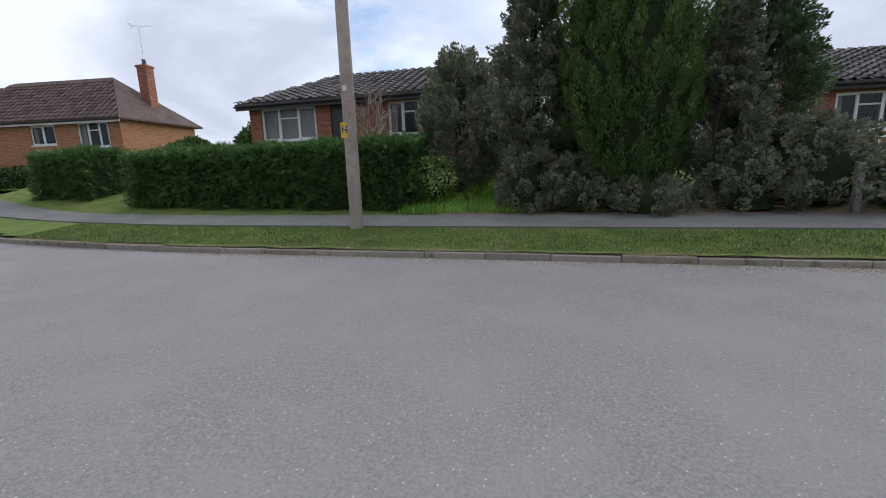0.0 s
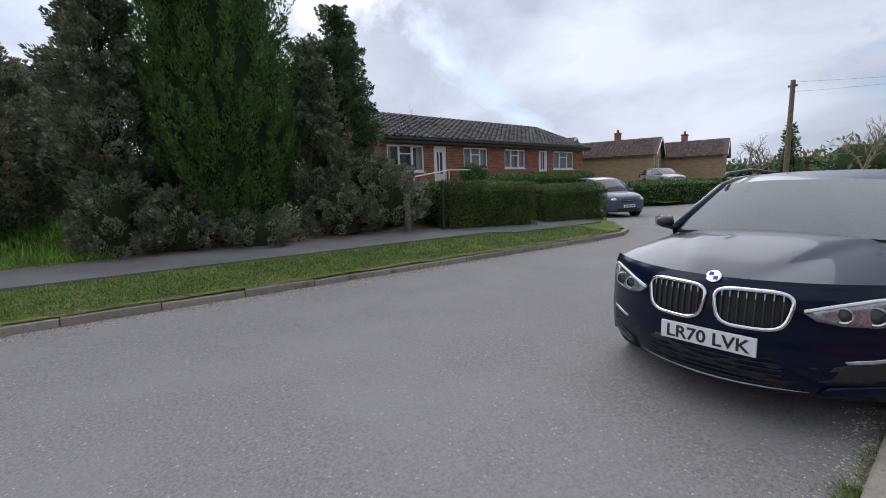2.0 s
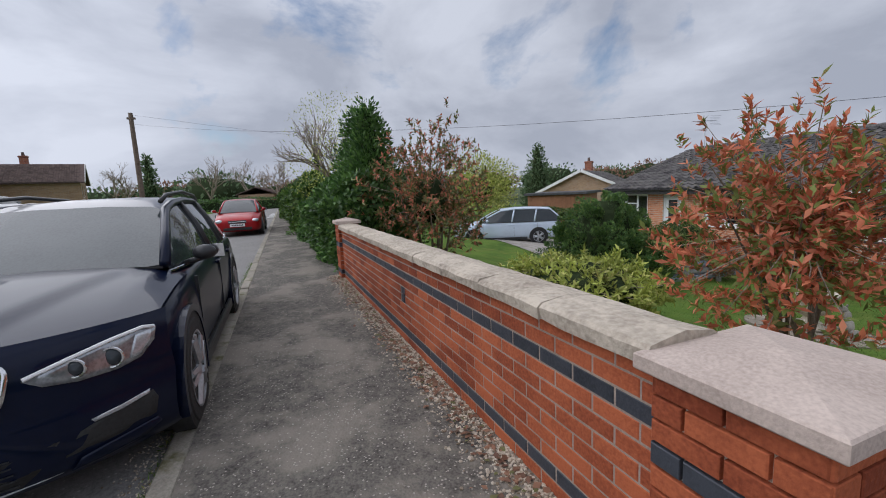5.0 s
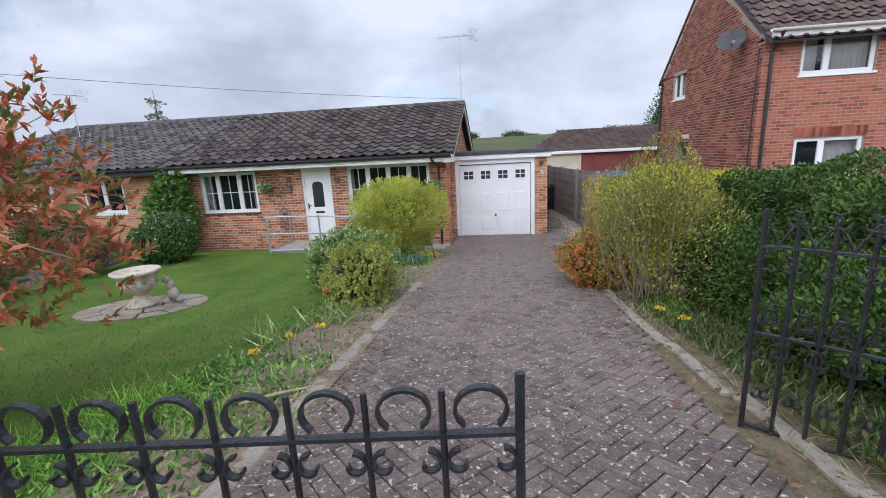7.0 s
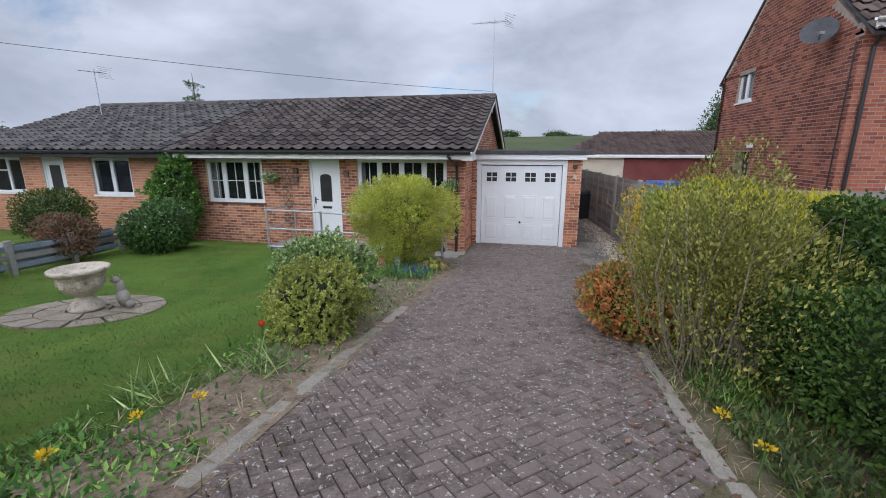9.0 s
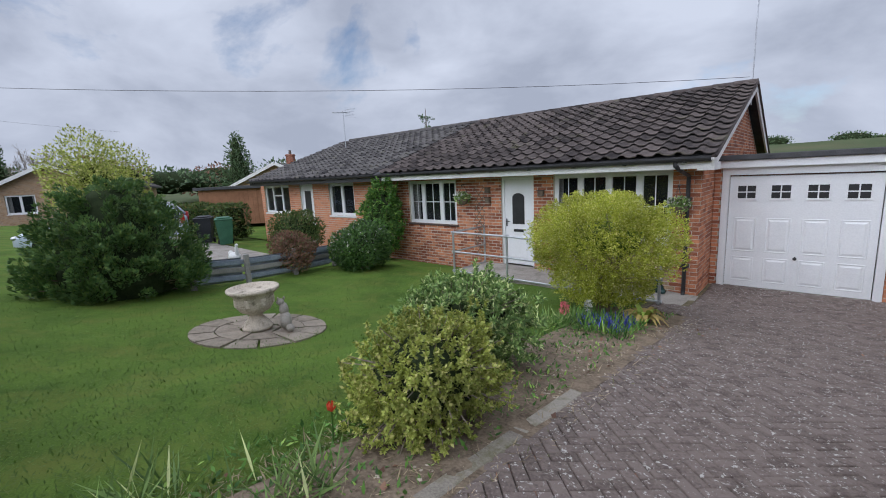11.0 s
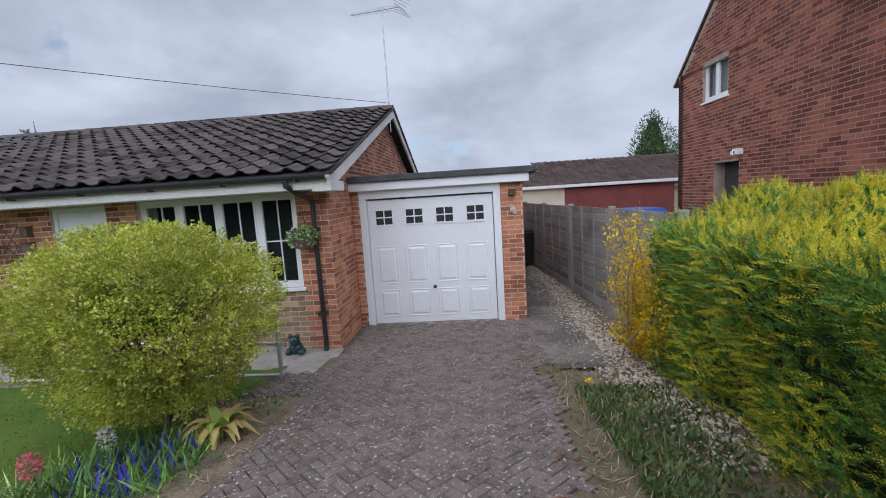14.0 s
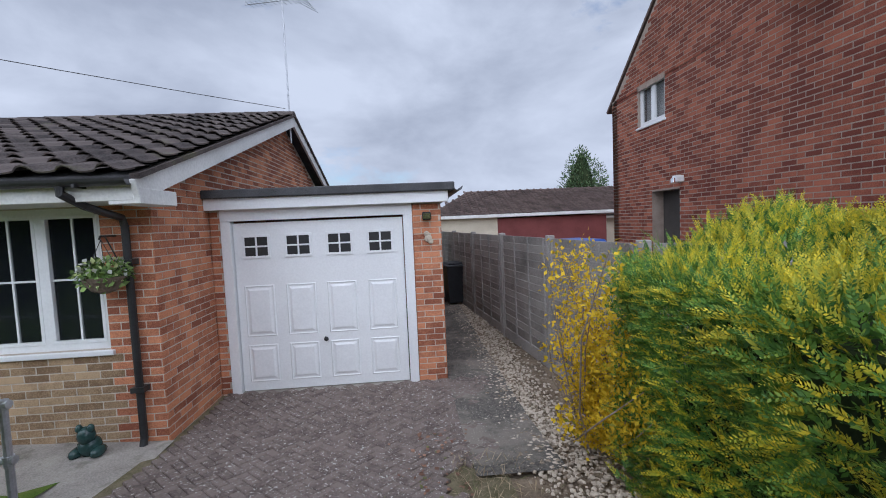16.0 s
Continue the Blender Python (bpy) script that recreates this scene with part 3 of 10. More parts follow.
def hedge(name, label, pts, depth, z0, z1, n, leaf, material, seed, lump=0.06, upward=0.2, wild=0.9, width=0.55, round_top=0.15, core=True, lump_scale=1.6, group="", frond=None, tip=None):
    """A clipped hedge along a line of points (its front face), depth metres thick behind it (to the left of the line)."""
    base = pts[0]
    ob = thing(name, label, "hedge", at=(base[0], base[1], z0), group=group)
    segs = [(Vector((*a, 0)), Vector((*b, 0))) for a, b in zip(pts, pts[1:])]
    total = sum((b - a).length for a, b in segs)
    h = z1 - z0
    places, ways = [], []
    bm = bmesh.new()
    for i, (a, b) in enumerate(segs):
        L = (b - a).length
        u = (b - a) / L
        v = Vector((-u.y, u.x, 0))
        m = int(n * L / total)
        per = np.array([h, depth, h * 0.6])
        which = RNG.choice(3, m, p=per / per.sum())
        s, q = RNG.random(m), RNG.random(m)
        lx = s * L
        ly = np.where(which == 0, 0.0, np.where(which == 1, q * depth, depth))
        lz = np.where(which == 1, h, q * h)
        out = np.stack([np.zeros(m), np.where(which == 0, -1.0, np.where(which == 2, 1.0, 0.0)), np.where(which == 1, 1.0, 0.0)], 1)
        ends = RNG.random(m) < 0.10
        lx = np.where(ends, np.where(s < 0.5, 0, L), lx)
        ly = np.where(ends, RNG.random(m) * depth, ly)
        lz = np.where(ends, q * h, lz)
        out[ends] = np.stack([np.where(s < 0.5, -1.0, 1.0), np.zeros(m), np.zeros(m)], 1)[ends]
        edge = np.minimum(np.minimum(ly, depth - ly) + (h - lz), round_top * 2)
        pull = np.clip(1 - edge / (round_top * 2), 0, 1) ** 2 * round_top
        off = lump * lumpy(np.stack([lx + 3 * i, ly, lz], 1), lump_scale * 2, seed) - 0.12 * RNG.random(m) ** 2
        loc = np.stack([lx, ly, lz], 1) + out * off[:, None]
        loc[:, 2] -= pull
        loc[:, 2] = np.maximum(loc[:, 2], 0.02)
        mat3 = np.array([[u.x, v.x, 0], [u.y, v.y, 0], [0, 0, 1]])
        places.append(loc @ mat3.T + np.array([a.x - base[0], a.y - base[1], 0]))
        ways.append(out @ mat3.T)
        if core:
            # solid block in the dark core colour, painted shade inside the hedge
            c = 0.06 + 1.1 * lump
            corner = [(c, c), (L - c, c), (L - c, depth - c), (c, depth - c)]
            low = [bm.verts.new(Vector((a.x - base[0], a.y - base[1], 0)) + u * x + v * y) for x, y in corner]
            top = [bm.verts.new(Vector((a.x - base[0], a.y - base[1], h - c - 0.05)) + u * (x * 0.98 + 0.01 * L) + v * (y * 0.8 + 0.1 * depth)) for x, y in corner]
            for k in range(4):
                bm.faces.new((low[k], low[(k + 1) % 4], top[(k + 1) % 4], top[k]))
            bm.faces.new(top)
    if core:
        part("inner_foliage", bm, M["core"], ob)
    else:
        bm.free()
    p, w = np.concatenate(places), np.concatenate(ways)
    if frond:
        # fronds: (length, leaflets)
        axis = w * 0.55 + np.array([0, 0, upward]) + wild * random_ways(len(p))
        patch = lumpy(p, 1.3, seed + 5) + 0.45 * RNG.normal(size=len(p)) + 0.5 * w[:, 2]
        fronds(ob, p - w * frond[0] * 0.35, axis, frond[0] * RNG.uniform(0.7, 1.3, len(p)), frond[1], leaf, leaf * width, material, tip=tip, tip_mask=patch > -0.25)
    else:
        foliage(ob, p, w, material, leaf, leaf * width, upward, wild)
    return ob


def lobed_conifer(name, label, at, height, radius, lobes, lobe, per, leaf, material, seed, profile, rise=1.0, core=0.8, skirt=0.1, bump=0.12, category="conifer", width=0.4, gaps=0.0):
    """A conifer of lobes over an uneven crown: lobe = (length, radius); rise: how steeply the lobes point up; gaps: share of the crown left open."""
    ob = thing(name, label, category, at=at)
    r = np.random.default_rng(seed)
    bm = bmesh.new()
    tube(bm, [(0, 0, -0.1), (0.03, 0.02, height * 0.3), (0, 0.03, height * 0.65), (0, 0, height * 0.95)], [0.13 + 0.012 * height, 0.11, 0.06, 0.012], 8)
    part("trunk", bm, M["bark"], ob)
    f = r.random(lobes * 3)
    wide = np.array([profile(v) for v in f])
    keep = r.random(len(f)) < wide / wide.max()
    f, wide = f[keep][:lobes], wide[keep][:lobes]
    ang = r.uniform(0, 2 * math.pi, len(f))
    out = np.stack([np.cos(ang), np.sin(ang), np.zeros(len(f))], 1)
    z = skirt + f * (height - skirt)
    raw = out * radius * wide[:, None] + np.array([0, 0, 1.0]) * z[:, None]
    rough = 1 + bump * lumpy(raw, 1.6 / max(radius, 0.6), seed) + 0.07 * r.normal(size=len(f))
    inside = r.uniform(0.3, 1.0, len(f)) ** 0.45 if gaps else 1.0
    p = out * (radius * wide * rough * inside)[:, None] + np.array([0, 0, 1.0]) * z[:, None]
    if gaps:
        hold = lumpy(raw * np.array([1, 1, 1.6]), 1.9, seed + 3) > np.quantile(lumpy(raw * np.array([1, 1, 1.6]), 1.9, seed + 3), gaps)
        p, out = p[hold], out[hold]
    size = r.uniform(0.6, 1.35, len(p))
    axis = out * 0.75 + np.array([0, 0, 1.0]) * rise + 0.25 * r.normal(size=(len(p), 3))
    base = p - unit(axis) * lobe[0] * 0.5 * size[:, None]
    base[:, 2] = np.maximum(base[:, 2], 0.02)
    limb = base[:: max(1, len(base) // 60)]
    stems(ob, [(0, 0, max(0.1, b[2] - 0.45 * math.hypot(b[0], b[1]))) for b in limb], [tuple(b) for b in limb], 0.03, 0.008, name="limb_work", bend=0.06, seed=seed)
    # solid core, its dark colour painting the shade in gaps between lobes
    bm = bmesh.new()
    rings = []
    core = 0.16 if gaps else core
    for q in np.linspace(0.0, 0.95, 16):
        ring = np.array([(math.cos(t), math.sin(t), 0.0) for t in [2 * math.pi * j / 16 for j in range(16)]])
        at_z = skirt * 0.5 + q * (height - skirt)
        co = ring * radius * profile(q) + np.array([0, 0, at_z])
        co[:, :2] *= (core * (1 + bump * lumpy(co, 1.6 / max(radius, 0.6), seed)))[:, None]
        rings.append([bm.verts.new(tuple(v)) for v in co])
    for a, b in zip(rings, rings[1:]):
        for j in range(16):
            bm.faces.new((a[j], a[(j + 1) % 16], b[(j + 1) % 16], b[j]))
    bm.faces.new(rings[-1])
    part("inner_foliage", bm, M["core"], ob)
    sprays(ob, base, axis, lobe[0] * size, lobe[1] * size, per, leaf, leaf * width, material)
    return ob


def conifer(name, label, at, height, radius, n, leaf, material, seed, profile=None, skirt=0.0, lump=0.22, upward=0.5, wild=0.5, core=0.6, width=0.45, clumps=90, category="conifer"):
    """A conifer: tapered trunk, limbs, and sprays gathered in clumps along an uneven crown."""
    ob = thing(name, label, category, at=at)
    rng = random.Random(seed)
    prof = profile or (lambda f: (1 - f) ** 0.75 * min(1, 0.55 + f * 4))
    bm = bmesh.new()
    tube(bm, [(0, 0, -0.1), (0.03, 0.02, height * 0.3), (0, 0.03, height * 0.65), (0, 0, height * 0.97)], [0.13 + 0.012 * height, 0.11, 0.06, 0.012], 8)
    part("trunk", bm, M["bark"], ob)
    centres, tops, spans = [], [], []
    for k in range(clumps):
        f = (k + rng.random()) / clumps
        f = f ** 1.15
        a = k * 2.39996 + rng.uniform(-0.4, 0.4)
        r = radius * prof(f) * rng.uniform(0.55, 0.95)
        z = skirt + f * (height - skirt) * 0.97
        centres.append((r * math.cos(a), r * math.sin(a), z))
        spans.append(max(0.12, radius * (0.20 + 0.24 * prof(f)) * rng.uniform(0.75, 1.25)))
    st = [(0, 0, max(0.1, c[2] - 0.5 * math.hypot(c[0], c[1]))) for c in centres[::3]]
    stems(ob, st, centres[::3], 0.03, 0.008, name="limb_work", bend=0.06, seed=seed)
    if core:
        # solid core coloured as the shade within the crown
        bm = bmesh.new()
        rings = []
        for f in np.linspace(0.0, 0.95, 14):
            rings.append([bm.verts.new((core * radius * prof(f) * (1 + 0.15 * math.sin(3 * a + f * 9)) * math.cos(a), core * radius * prof(f) * (1 + 0.15 * math.sin(3 * a + f * 9)) * math.sin(a), skirt + f * (height - skirt))) for a in [2 * math.pi * j / 14 for j in range(14)]])
        for a, b in zip(rings, rings[1:]):
            for j in range(14):
                bm.faces.new((a[j], a[(j + 1) % 14], b[(j + 1) % 14], b[j]))
        bm.faces.new(rings[-1])
        part("inner_foliage", bm, M["core"], ob)
    c, s = np.array(centres), np.array(spans)
    pick = RNG.choice(len(c), n, p=s ** 2 / (s ** 2).sum())
    d = random_ways(n)
    p = c[pick] + d * (s[pick] * RNG.random(n) ** 0.45)[:, None] * np.array([1, 1, 1.15])
    radial = p * np.array([1, 1, 0])
    radial = radial / np.maximum(np.linalg.norm(radial, axis=1, keepdims=True), 0.05)
    p[:, 2] = np.maximum(p[:, 2], 0.05)
    foliage(ob, p, radial * 0.7 + d * 0.6, material, leaf, leaf * width, upward, wild, "crown")
    return ob


def bare_tree(name, label, at, height, spread, seed, material=None, depth=5, r0=0.12, category="tree", branches=3, up=0.55):
    """A leafless tree of forking limbs down to fine twigs."""
    ob = thing(name, label, category, at=at)
    rng = random.Random(seed)
    bm = bmesh.new()

    def grow(p, d, length, r, level):
        q = p + d * length
        mid = p.lerp(q, 0.5) + Vector((rng.uniform(-1, 1), rng.uniform(-1, 1), rng.uniform(-0.3, 0.6))) * length * 0.08
        tube(bm, [p, mid, q], [r, r * 0.85, r * 0.66], 6 if level < 2 else (4 if level < 4 else 3), caps=False)
        if level >= depth:
            return
        for k in range(branches if level else branches + 1):
            a = rng.uniform(0, 2 * math.pi)
            side = d.orthogonal().normalized()
            side = Matrix.Rotation(a, 3, d) @ side
            nd = (d * (1 - spread * rng.uniform(0.5, 1.0)) + side * spread * rng.uniform(0.6, 1.1) + Vector((0, 0, up * 0.25))).normalized()
            grow(p.lerp(q, rng.uniform(0.65, 1.0)), nd, length * rng.uniform(0.58, 0.82), r * 0.6, level + 1)

    grow(Vector((0, 0, -0.1)), Vector((rng.uniform(-0.05, 0.05), rng.uniform(-0.05, 0.05), 1)).normalized(), height * 0.30, r0, 0)
    part("branch_work", bm, material or M["twig"], ob)
    return ob


def tuft(name, label, at, n, height, material, seed, spread=0.25, width=0.012, category="grass", lean=0.5, kind=""):
    """A tuft of grass blades or strap leaves."""
    r = np.random.default_rng(seed)
    p = r.normal(size=(n, 3)) * np.array([spread * 0.5, spread * 0.5, 0])
    p[:, 2] = -0.01
    w = r.normal(size=(n, 3)) * np.array([lean, lean, 0.15]) + np.array([0, 0, 1.0])
    s = r.uniform(0.5, 1.15, n)
    ob = new(name, leaf_mesh(name, p, w, random_ways(n), height * s, width * s, material, 0.1))
    ob.matrix_world = pose(*at)
    return tagged(ob, label, category, kind=kind)


L = {}
L["privet"] = leaf_material("privet_leaf", (0.026, 0.064, 0.012), (0.090, 0.165, 0.026), (0.150, 0.21, 0.04), 0.10)
L["laurel"] = leaf_material("laurel_leaf", (0.030, 0.077, 0.021), (0.115, 0.218, 0.051), (0.179, 0.307, 0.077), 0.08, rough=0.4)
L["box"] = leaf_material("box_leaf", (0.044, 0.080, 0.020), (0.120, 0.180, 0.040), (0.220, 0.170, 0.060), 0.12)
L["gold"] = leaf_material("gold_leaf", (0.26, 0.32, 0.03), (0.58, 0.60, 0.085), (0.72, 0.70, 0.24), 0.2, light_through=0.4)
L["olive"] = leaf_material("olive_leaf", (0.21, 0.25, 0.045), (0.48, 0.53, 0.115), (0.56, 0.54, 0.18), 0.15)
L["twiggy"] = leaf_material("twiggy_leaf", (0.13, 0.14, 0.03), (0.33, 0.33, 0.075), (0.45, 0.42, 0.10), 0.15)
L["choisya"] = leaf_material("choisya_leaf", (0.088, 0.163, 0.048), (0.342, 0.490, 0.148), (0.714, 0.773, 0.358), 0.15)
L["photinia"] = leaf_material("photinia_leaf", (0.42, 0.10, 0.05), (0.74, 0.28, 0.15), (0.20, 0.24, 0.06), 0.36, light_through=0.35)
L["photinia_dull"] = leaf_material("photinia_dull_leaf", (0.112, 0.112, 0.048), (0.224, 0.240, 0.080), (0.608, 0.208, 0.128), 0.35)
L["dark_conifer"] = leaf_material("dark_conifer_leaf", (0.06, 0.105, 0.052), (0.14, 0.21, 0.09), (0.19, 0.20, 0.11), 0.06)
L["yew"] = leaf_material("yew_leaf", (0.062, 0.132, 0.044), (0.145, 0.24, 0.062), (0.21, 0.285, 0.075), 0.10)
L["blue_conifer"] = leaf_material("blue_conifer_leaf", (0.11, 0.142, 0.10), (0.24, 0.28, 0.185), (0.35, 0.285, 0.16), 0.16)
L["gold_conifer"] = leaf_material("gold_conifer_leaf", (0.062, 0.155, 0.036), (0.17, 0.32, 0.05), (0.27, 0.38, 0.055), 0.25)
L["gold_tip"] = leaf_material("gold_tip_leaf", (0.38, 0.41, 0.038), (0.68, 0.59, 0.045), (0.82, 0.66, 0.038), 0.22)
L["mown"] = leaf_material("mown_leaf", (0.085, 0.15, 0.026), (0.135, 0.22, 0.044), (0.19, 0.24, 0.06), 0.06, light_through=0.4)
L["forsythia"] = leaf_material("forsythia_flower", (0.6, 0.4, 0.01), (0.85, 0.62, 0.03), (0.3, 0.3, 0.03), 0.08, light_through=0.35)
L["rust"] = leaf_material("rust_leaf", (0.400, 0.144, 0.040), (0.672, 0.272, 0.080), (0.192, 0.272, 0.048), 0.3)
L["ivy"] = leaf_material("ivy_leaf", (0.044, 0.110, 0.026), (0.176, 0.353, 0.066), (0.353, 0.530, 0.110), 0.15)
L["grass"] = leaf_material("grass_leaf", (0.060, 0.115, 0.020), (0.145, 0.235, 0.045), (0.28, 0.27, 0.09), 0.16)
L["lush"] = leaf_material("lush_blade", (0.110, 0.258, 0.028), (0.294, 0.552, 0.074), (0.442, 0.589, 0.147), 0.12)
L["dry"] = leaf_material("dry_stalk", (0.240, 0.180, 0.108), (0.504, 0.408, 0.264), (0.144, 0.144, 0.060), 0.2)
L["brown"] = leaf_material("brown_leaf", (0.144, 0.072, 0.048), (0.320, 0.176, 0.112), (0.160, 0.160, 0.064), 0.2)
L["white_flower"] = leaf_material("white_flower", (0.5, 0.5, 0.45), (0.75, 0.75, 0.7), (0.1, 0.15, 0.05), 0.3)
L["yellow_flower"] = leaf_material("yellow_flower", (0.75, 0.5, 0.01), (0.9, 0.65, 0.03))
L["blue_flower"] = leaf_material("blue_flower", (0.04, 0.05, 0.3), (0.1, 0.1, 0.5))
L["strap"] = leaf_material("strap_leaf", (0.192, 0.304, 0.048), (0.448, 0.528, 0.112), (0.800, 0.576, 0.192), 0.35)

# near pavement, plots and drive
NX = [-60 + 1.0 * i for i in range(0, 81)]
tagged(ribbon("pavement", [(x, near_kerb(x) + 0.13) for x in NX], [(x, wall_line(x) + 0.02) for x in NX], M["path"], lambda x, y: 1.475, 0.15), "patchy worn tarmac pavement with exposed stone chips", "pavement", kind="structure")


def plot_height(x, y):
    return south(x, y) - 0.035


DRIVE = (1.12, 3.45)


def on_drive(x, y):
    return (DRIVE[0] - 0.25 < x < DRIVE[1] + 0.2 and 0.3 < y < 14.2) or (0.86 < x < 4.6 and 11.9 < y < 14.2)


tagged(drape("lawn", -30, 0.85, 0.0, 12.6, 0.25, lambda x, y: south(x, y) - 0.01, M["turf"], keep=lambda x, y: y > wall_line(x) + 0.16 and not (x > 0.35 and y > 10.95), rough_amp=0.03), "mown green lawn sloping down to the house", "lawn", kind="structure")
tagged(drape("garden_soil", 3.2, 26, 0.3, 40, 0.4, plot_height, M["soil"], keep=lambda x, y: not (x < 3.7 and y > 0.9), rough_amp=0.03), "bare brown garden soil", "soil", kind="structure")
tagged(drape("back_ground", -60, 3.4, 13.2, 60, 1.0, lambda x, y: -0.10, M["turf"]), "green back garden grass", "ground", kind="structure")
tagged(drape("drive_base", 0.3, 3.9, 0.35, 14.3, 0.25, lambda x, y: south(x, y) - 0.012, M["joint"], keep=lambda x, y: x > 0.8 or 10.8 < y < 11.7), "sandy bed under the block paving", "drive", kind="structure")
NORTH_SHEET = kerb_curve()
inner = [(x + (0.0), y - 0.13) if -9 < x < 20 else (x - 0.13 * (1 if x > 0 else -1), y - 0.1) for x, y in NORTH_SHEET]


def behind_kerb(x, y):
    pts = [p for p in inner]
    if x > 26 or x < -10.8 or y > FAR_KERB - 0.1:
        return False
    best = None
    for (xa, ya), (xb, yb) in zip(pts, pts[1:]):
        lo, hi = min(xa, xb), max(xa, xb)
        if lo <= x <= hi and hi > lo:
            yy = ya + (yb - ya) * (x - xa) / (xb - xa)
            best = yy if best is None else max(best, yy)
    return best is not None and y < best


# verge, far pavement and gardens
XS = [p[0] for p in inner]
tagged(drape("far_verge", -11, 26.5, -22, -7.3, 0.2, lambda x, y: north(x, y), M["verge"], keep=lambda x, y: behind_kerb(x, y) and y > -22, rough_amp=0.03), "grass verge and gardens rising behind the far kerb", "verge", kind="structure")
FX = [-9.2 + 0.6 * i for i in range(0, 55)]


def far_bend(x):
    return -0.022 * max(x - 9, 0) ** 2 * 0.55


tagged(ribbon("far_pavement", [(x, -8.95 + far_bend(x) + (0.35 if x < -5 else 0)) for x in FX], [(x, -10.15 + far_bend(x)) for x in FX], M["path_far"], lambda x, y: north(x, y) + 0.035, 0.1), "grey tarmac pavement behind the grass verge", "pavement", kind="structure")
tagged(drape("far_gardens", -90, 60, -130, -16, 2.5, lambda x, y: 2.4 + 0.012 * (-16 - y), M["turf"], keep=lambda x, y: (x > 28 or x < 24.5) and not (-60 < x < -10.5 and y > -17.5)), "grass gardens behind the houses", "ground", kind="structure")
tagged(drape("far_left_plots", 28.5, 75, -130, -9, 2.5, lambda x, y: 1.55 + 0.05 * max(-12 - y, 0), M["turf"]), "grass plots across the side street", "ground", kind="structure")


def kerb_run(name, pts, z, label, wide=0.13, seed=1):
    """Kerb stones end to end along a line, each a bevelled stone."""
    rng = random.Random(seed)
    owner = thing(name, label, "kerb", kind="structure")
    line = [Vector((*p, 0)) for p in pts]
    stones = []
    for a, b in zip(line, line[1:]):
        n = max(1, round((b - a).length / 0.91))
        for k in range(n):
            stones.append((a.lerp(b, k / n), a.lerp(b, (k + 1) / n)))
    lengths = {}
    for a, b in stones:
        d = b - a
        key = round(d.length, 1)
        if key not in lengths:
            bm = boxes((0, 1, -wide, 0, -0.22, 0), bevel=0.012)
            lengths[key] = bpy.data.meshes.new("kerb_stone")
            bm.to_mesh(lengths[key])
            bm.free()
            lengths[key].materials.append(M["kerb"])
        ob = new("kerb_stone", lengths[key])
        ob.parent = owner
        ob.matrix_local = Matrix.Translation((a.x, a.y, z(a.x, a.y) + rng.uniform(-0.008, 0.008))) @ pose(0, 0, 0, 0, rng.uniform(-0.5, 0.5), math.degrees(math.atan2(d.y, d.x))) @ Matrix.Diagonal((d.length - 0.008, 1, 1, 1))
    return owner


kerb_run("near_kerb", [(6 - 0.91 * i, near_kerb(6 - 0.91 * i) + 0.13) for i in range(0, 62)][::-1], lambda x, y: 1.478, "worn pale concrete kerb stones beside the pavement", seed=2)
kerb_run("far_kerb", kerb_curve()[::-1], lambda x, y: 1.512, "weathered concrete kerb stones edging the grass verge", seed=3)

# ---- masonry, roofs, windows ----
BRICK = {}


def brick_mesh(material):
    """One brick of unit length and height, its arris slightly worn; depth 0.03 m, face at y = 0."""
    if material.name not in BRICK:
        bm = bmesh.new()
        e = 0.02
        back = [bm.verts.new(v) for v in ((0, 0.03, 0), (1, 0.03, 0), (1, 0.03, 1), (0, 0.03, 1))]
        mid = [bm.verts.new(v) for v in ((0, 0.003, 0), (1, 0.003, 0), (1, 0.003, 1), (0, 0.003, 1))]
        front = [bm.verts.new(v) for v in ((e, 0, e * 2), (1 - e, 0, e * 2), (1 - e, 0, 1 - e * 2), (e, 0, 1 - e * 2))]
        for a, b in ((back, mid), (mid, front)):
            for k in range(4):
                bm.faces.new((a[k], a[(k + 1) % 4], b[(k + 1) % 4], b[k]))
        bm.faces.new(front)
        me = bpy.data.meshes.new("brick")
        bm.to_mesh(me)
        bm.free()
        me.materials.append(material)
        BRICK[material.name] = me
    return BRICK[material.name]


def bricks_of(width, z0, z1, openings=(), top=None, half_end=(False, False), seed=1, course=0.075, joint=0.010, pattern="stretcher"):
    """Rows of (u0, u1, v0, v1, course number) in stretcher bond, clear of the openings and under the top line."""
    rng = random.Random(seed)
    rows = []
    n = int(math.floor((z1 - z0) / course + 0.2))
    for r in range(n):
        v0 = z0 + r * course + joint
        v1 = z0 + (r + 1) * course
        u = 0.0 if r % 2 == 0 else -0.1125
        while u < width - 0.02:
            a, b = max(u, 0.004), min(u + 0.225 - joint, width - 0.004)
            u += 0.225
            if b - a < 0.03:
                continue
            if top and min(top(a), top(b)) < v1:
                continue
            spans = [(a, b)]
            for o in openings:
                if v1 > o[2] + 0.01 and v0 < o[3] - 0.01:
                    cut = []
                    for s in spans:
                        if s[1] <= o[0] or s[0] >= o[1]:
                            cut.append(s)
                        else:
                            if s[0] < o[0] - 0.03:
                                cut.append((s[0], o[0]))
                            if s[1] > o[1] + 0.03:
                                cut.append((o[1], s[1]))
                    spans = cut
            for s in spans:
                rows.append((s[0], s[1], v0 + rng.uniform(-0.001, 0.001), v1 + rng.uniform(-0.001, 0.001), r))
    return rows


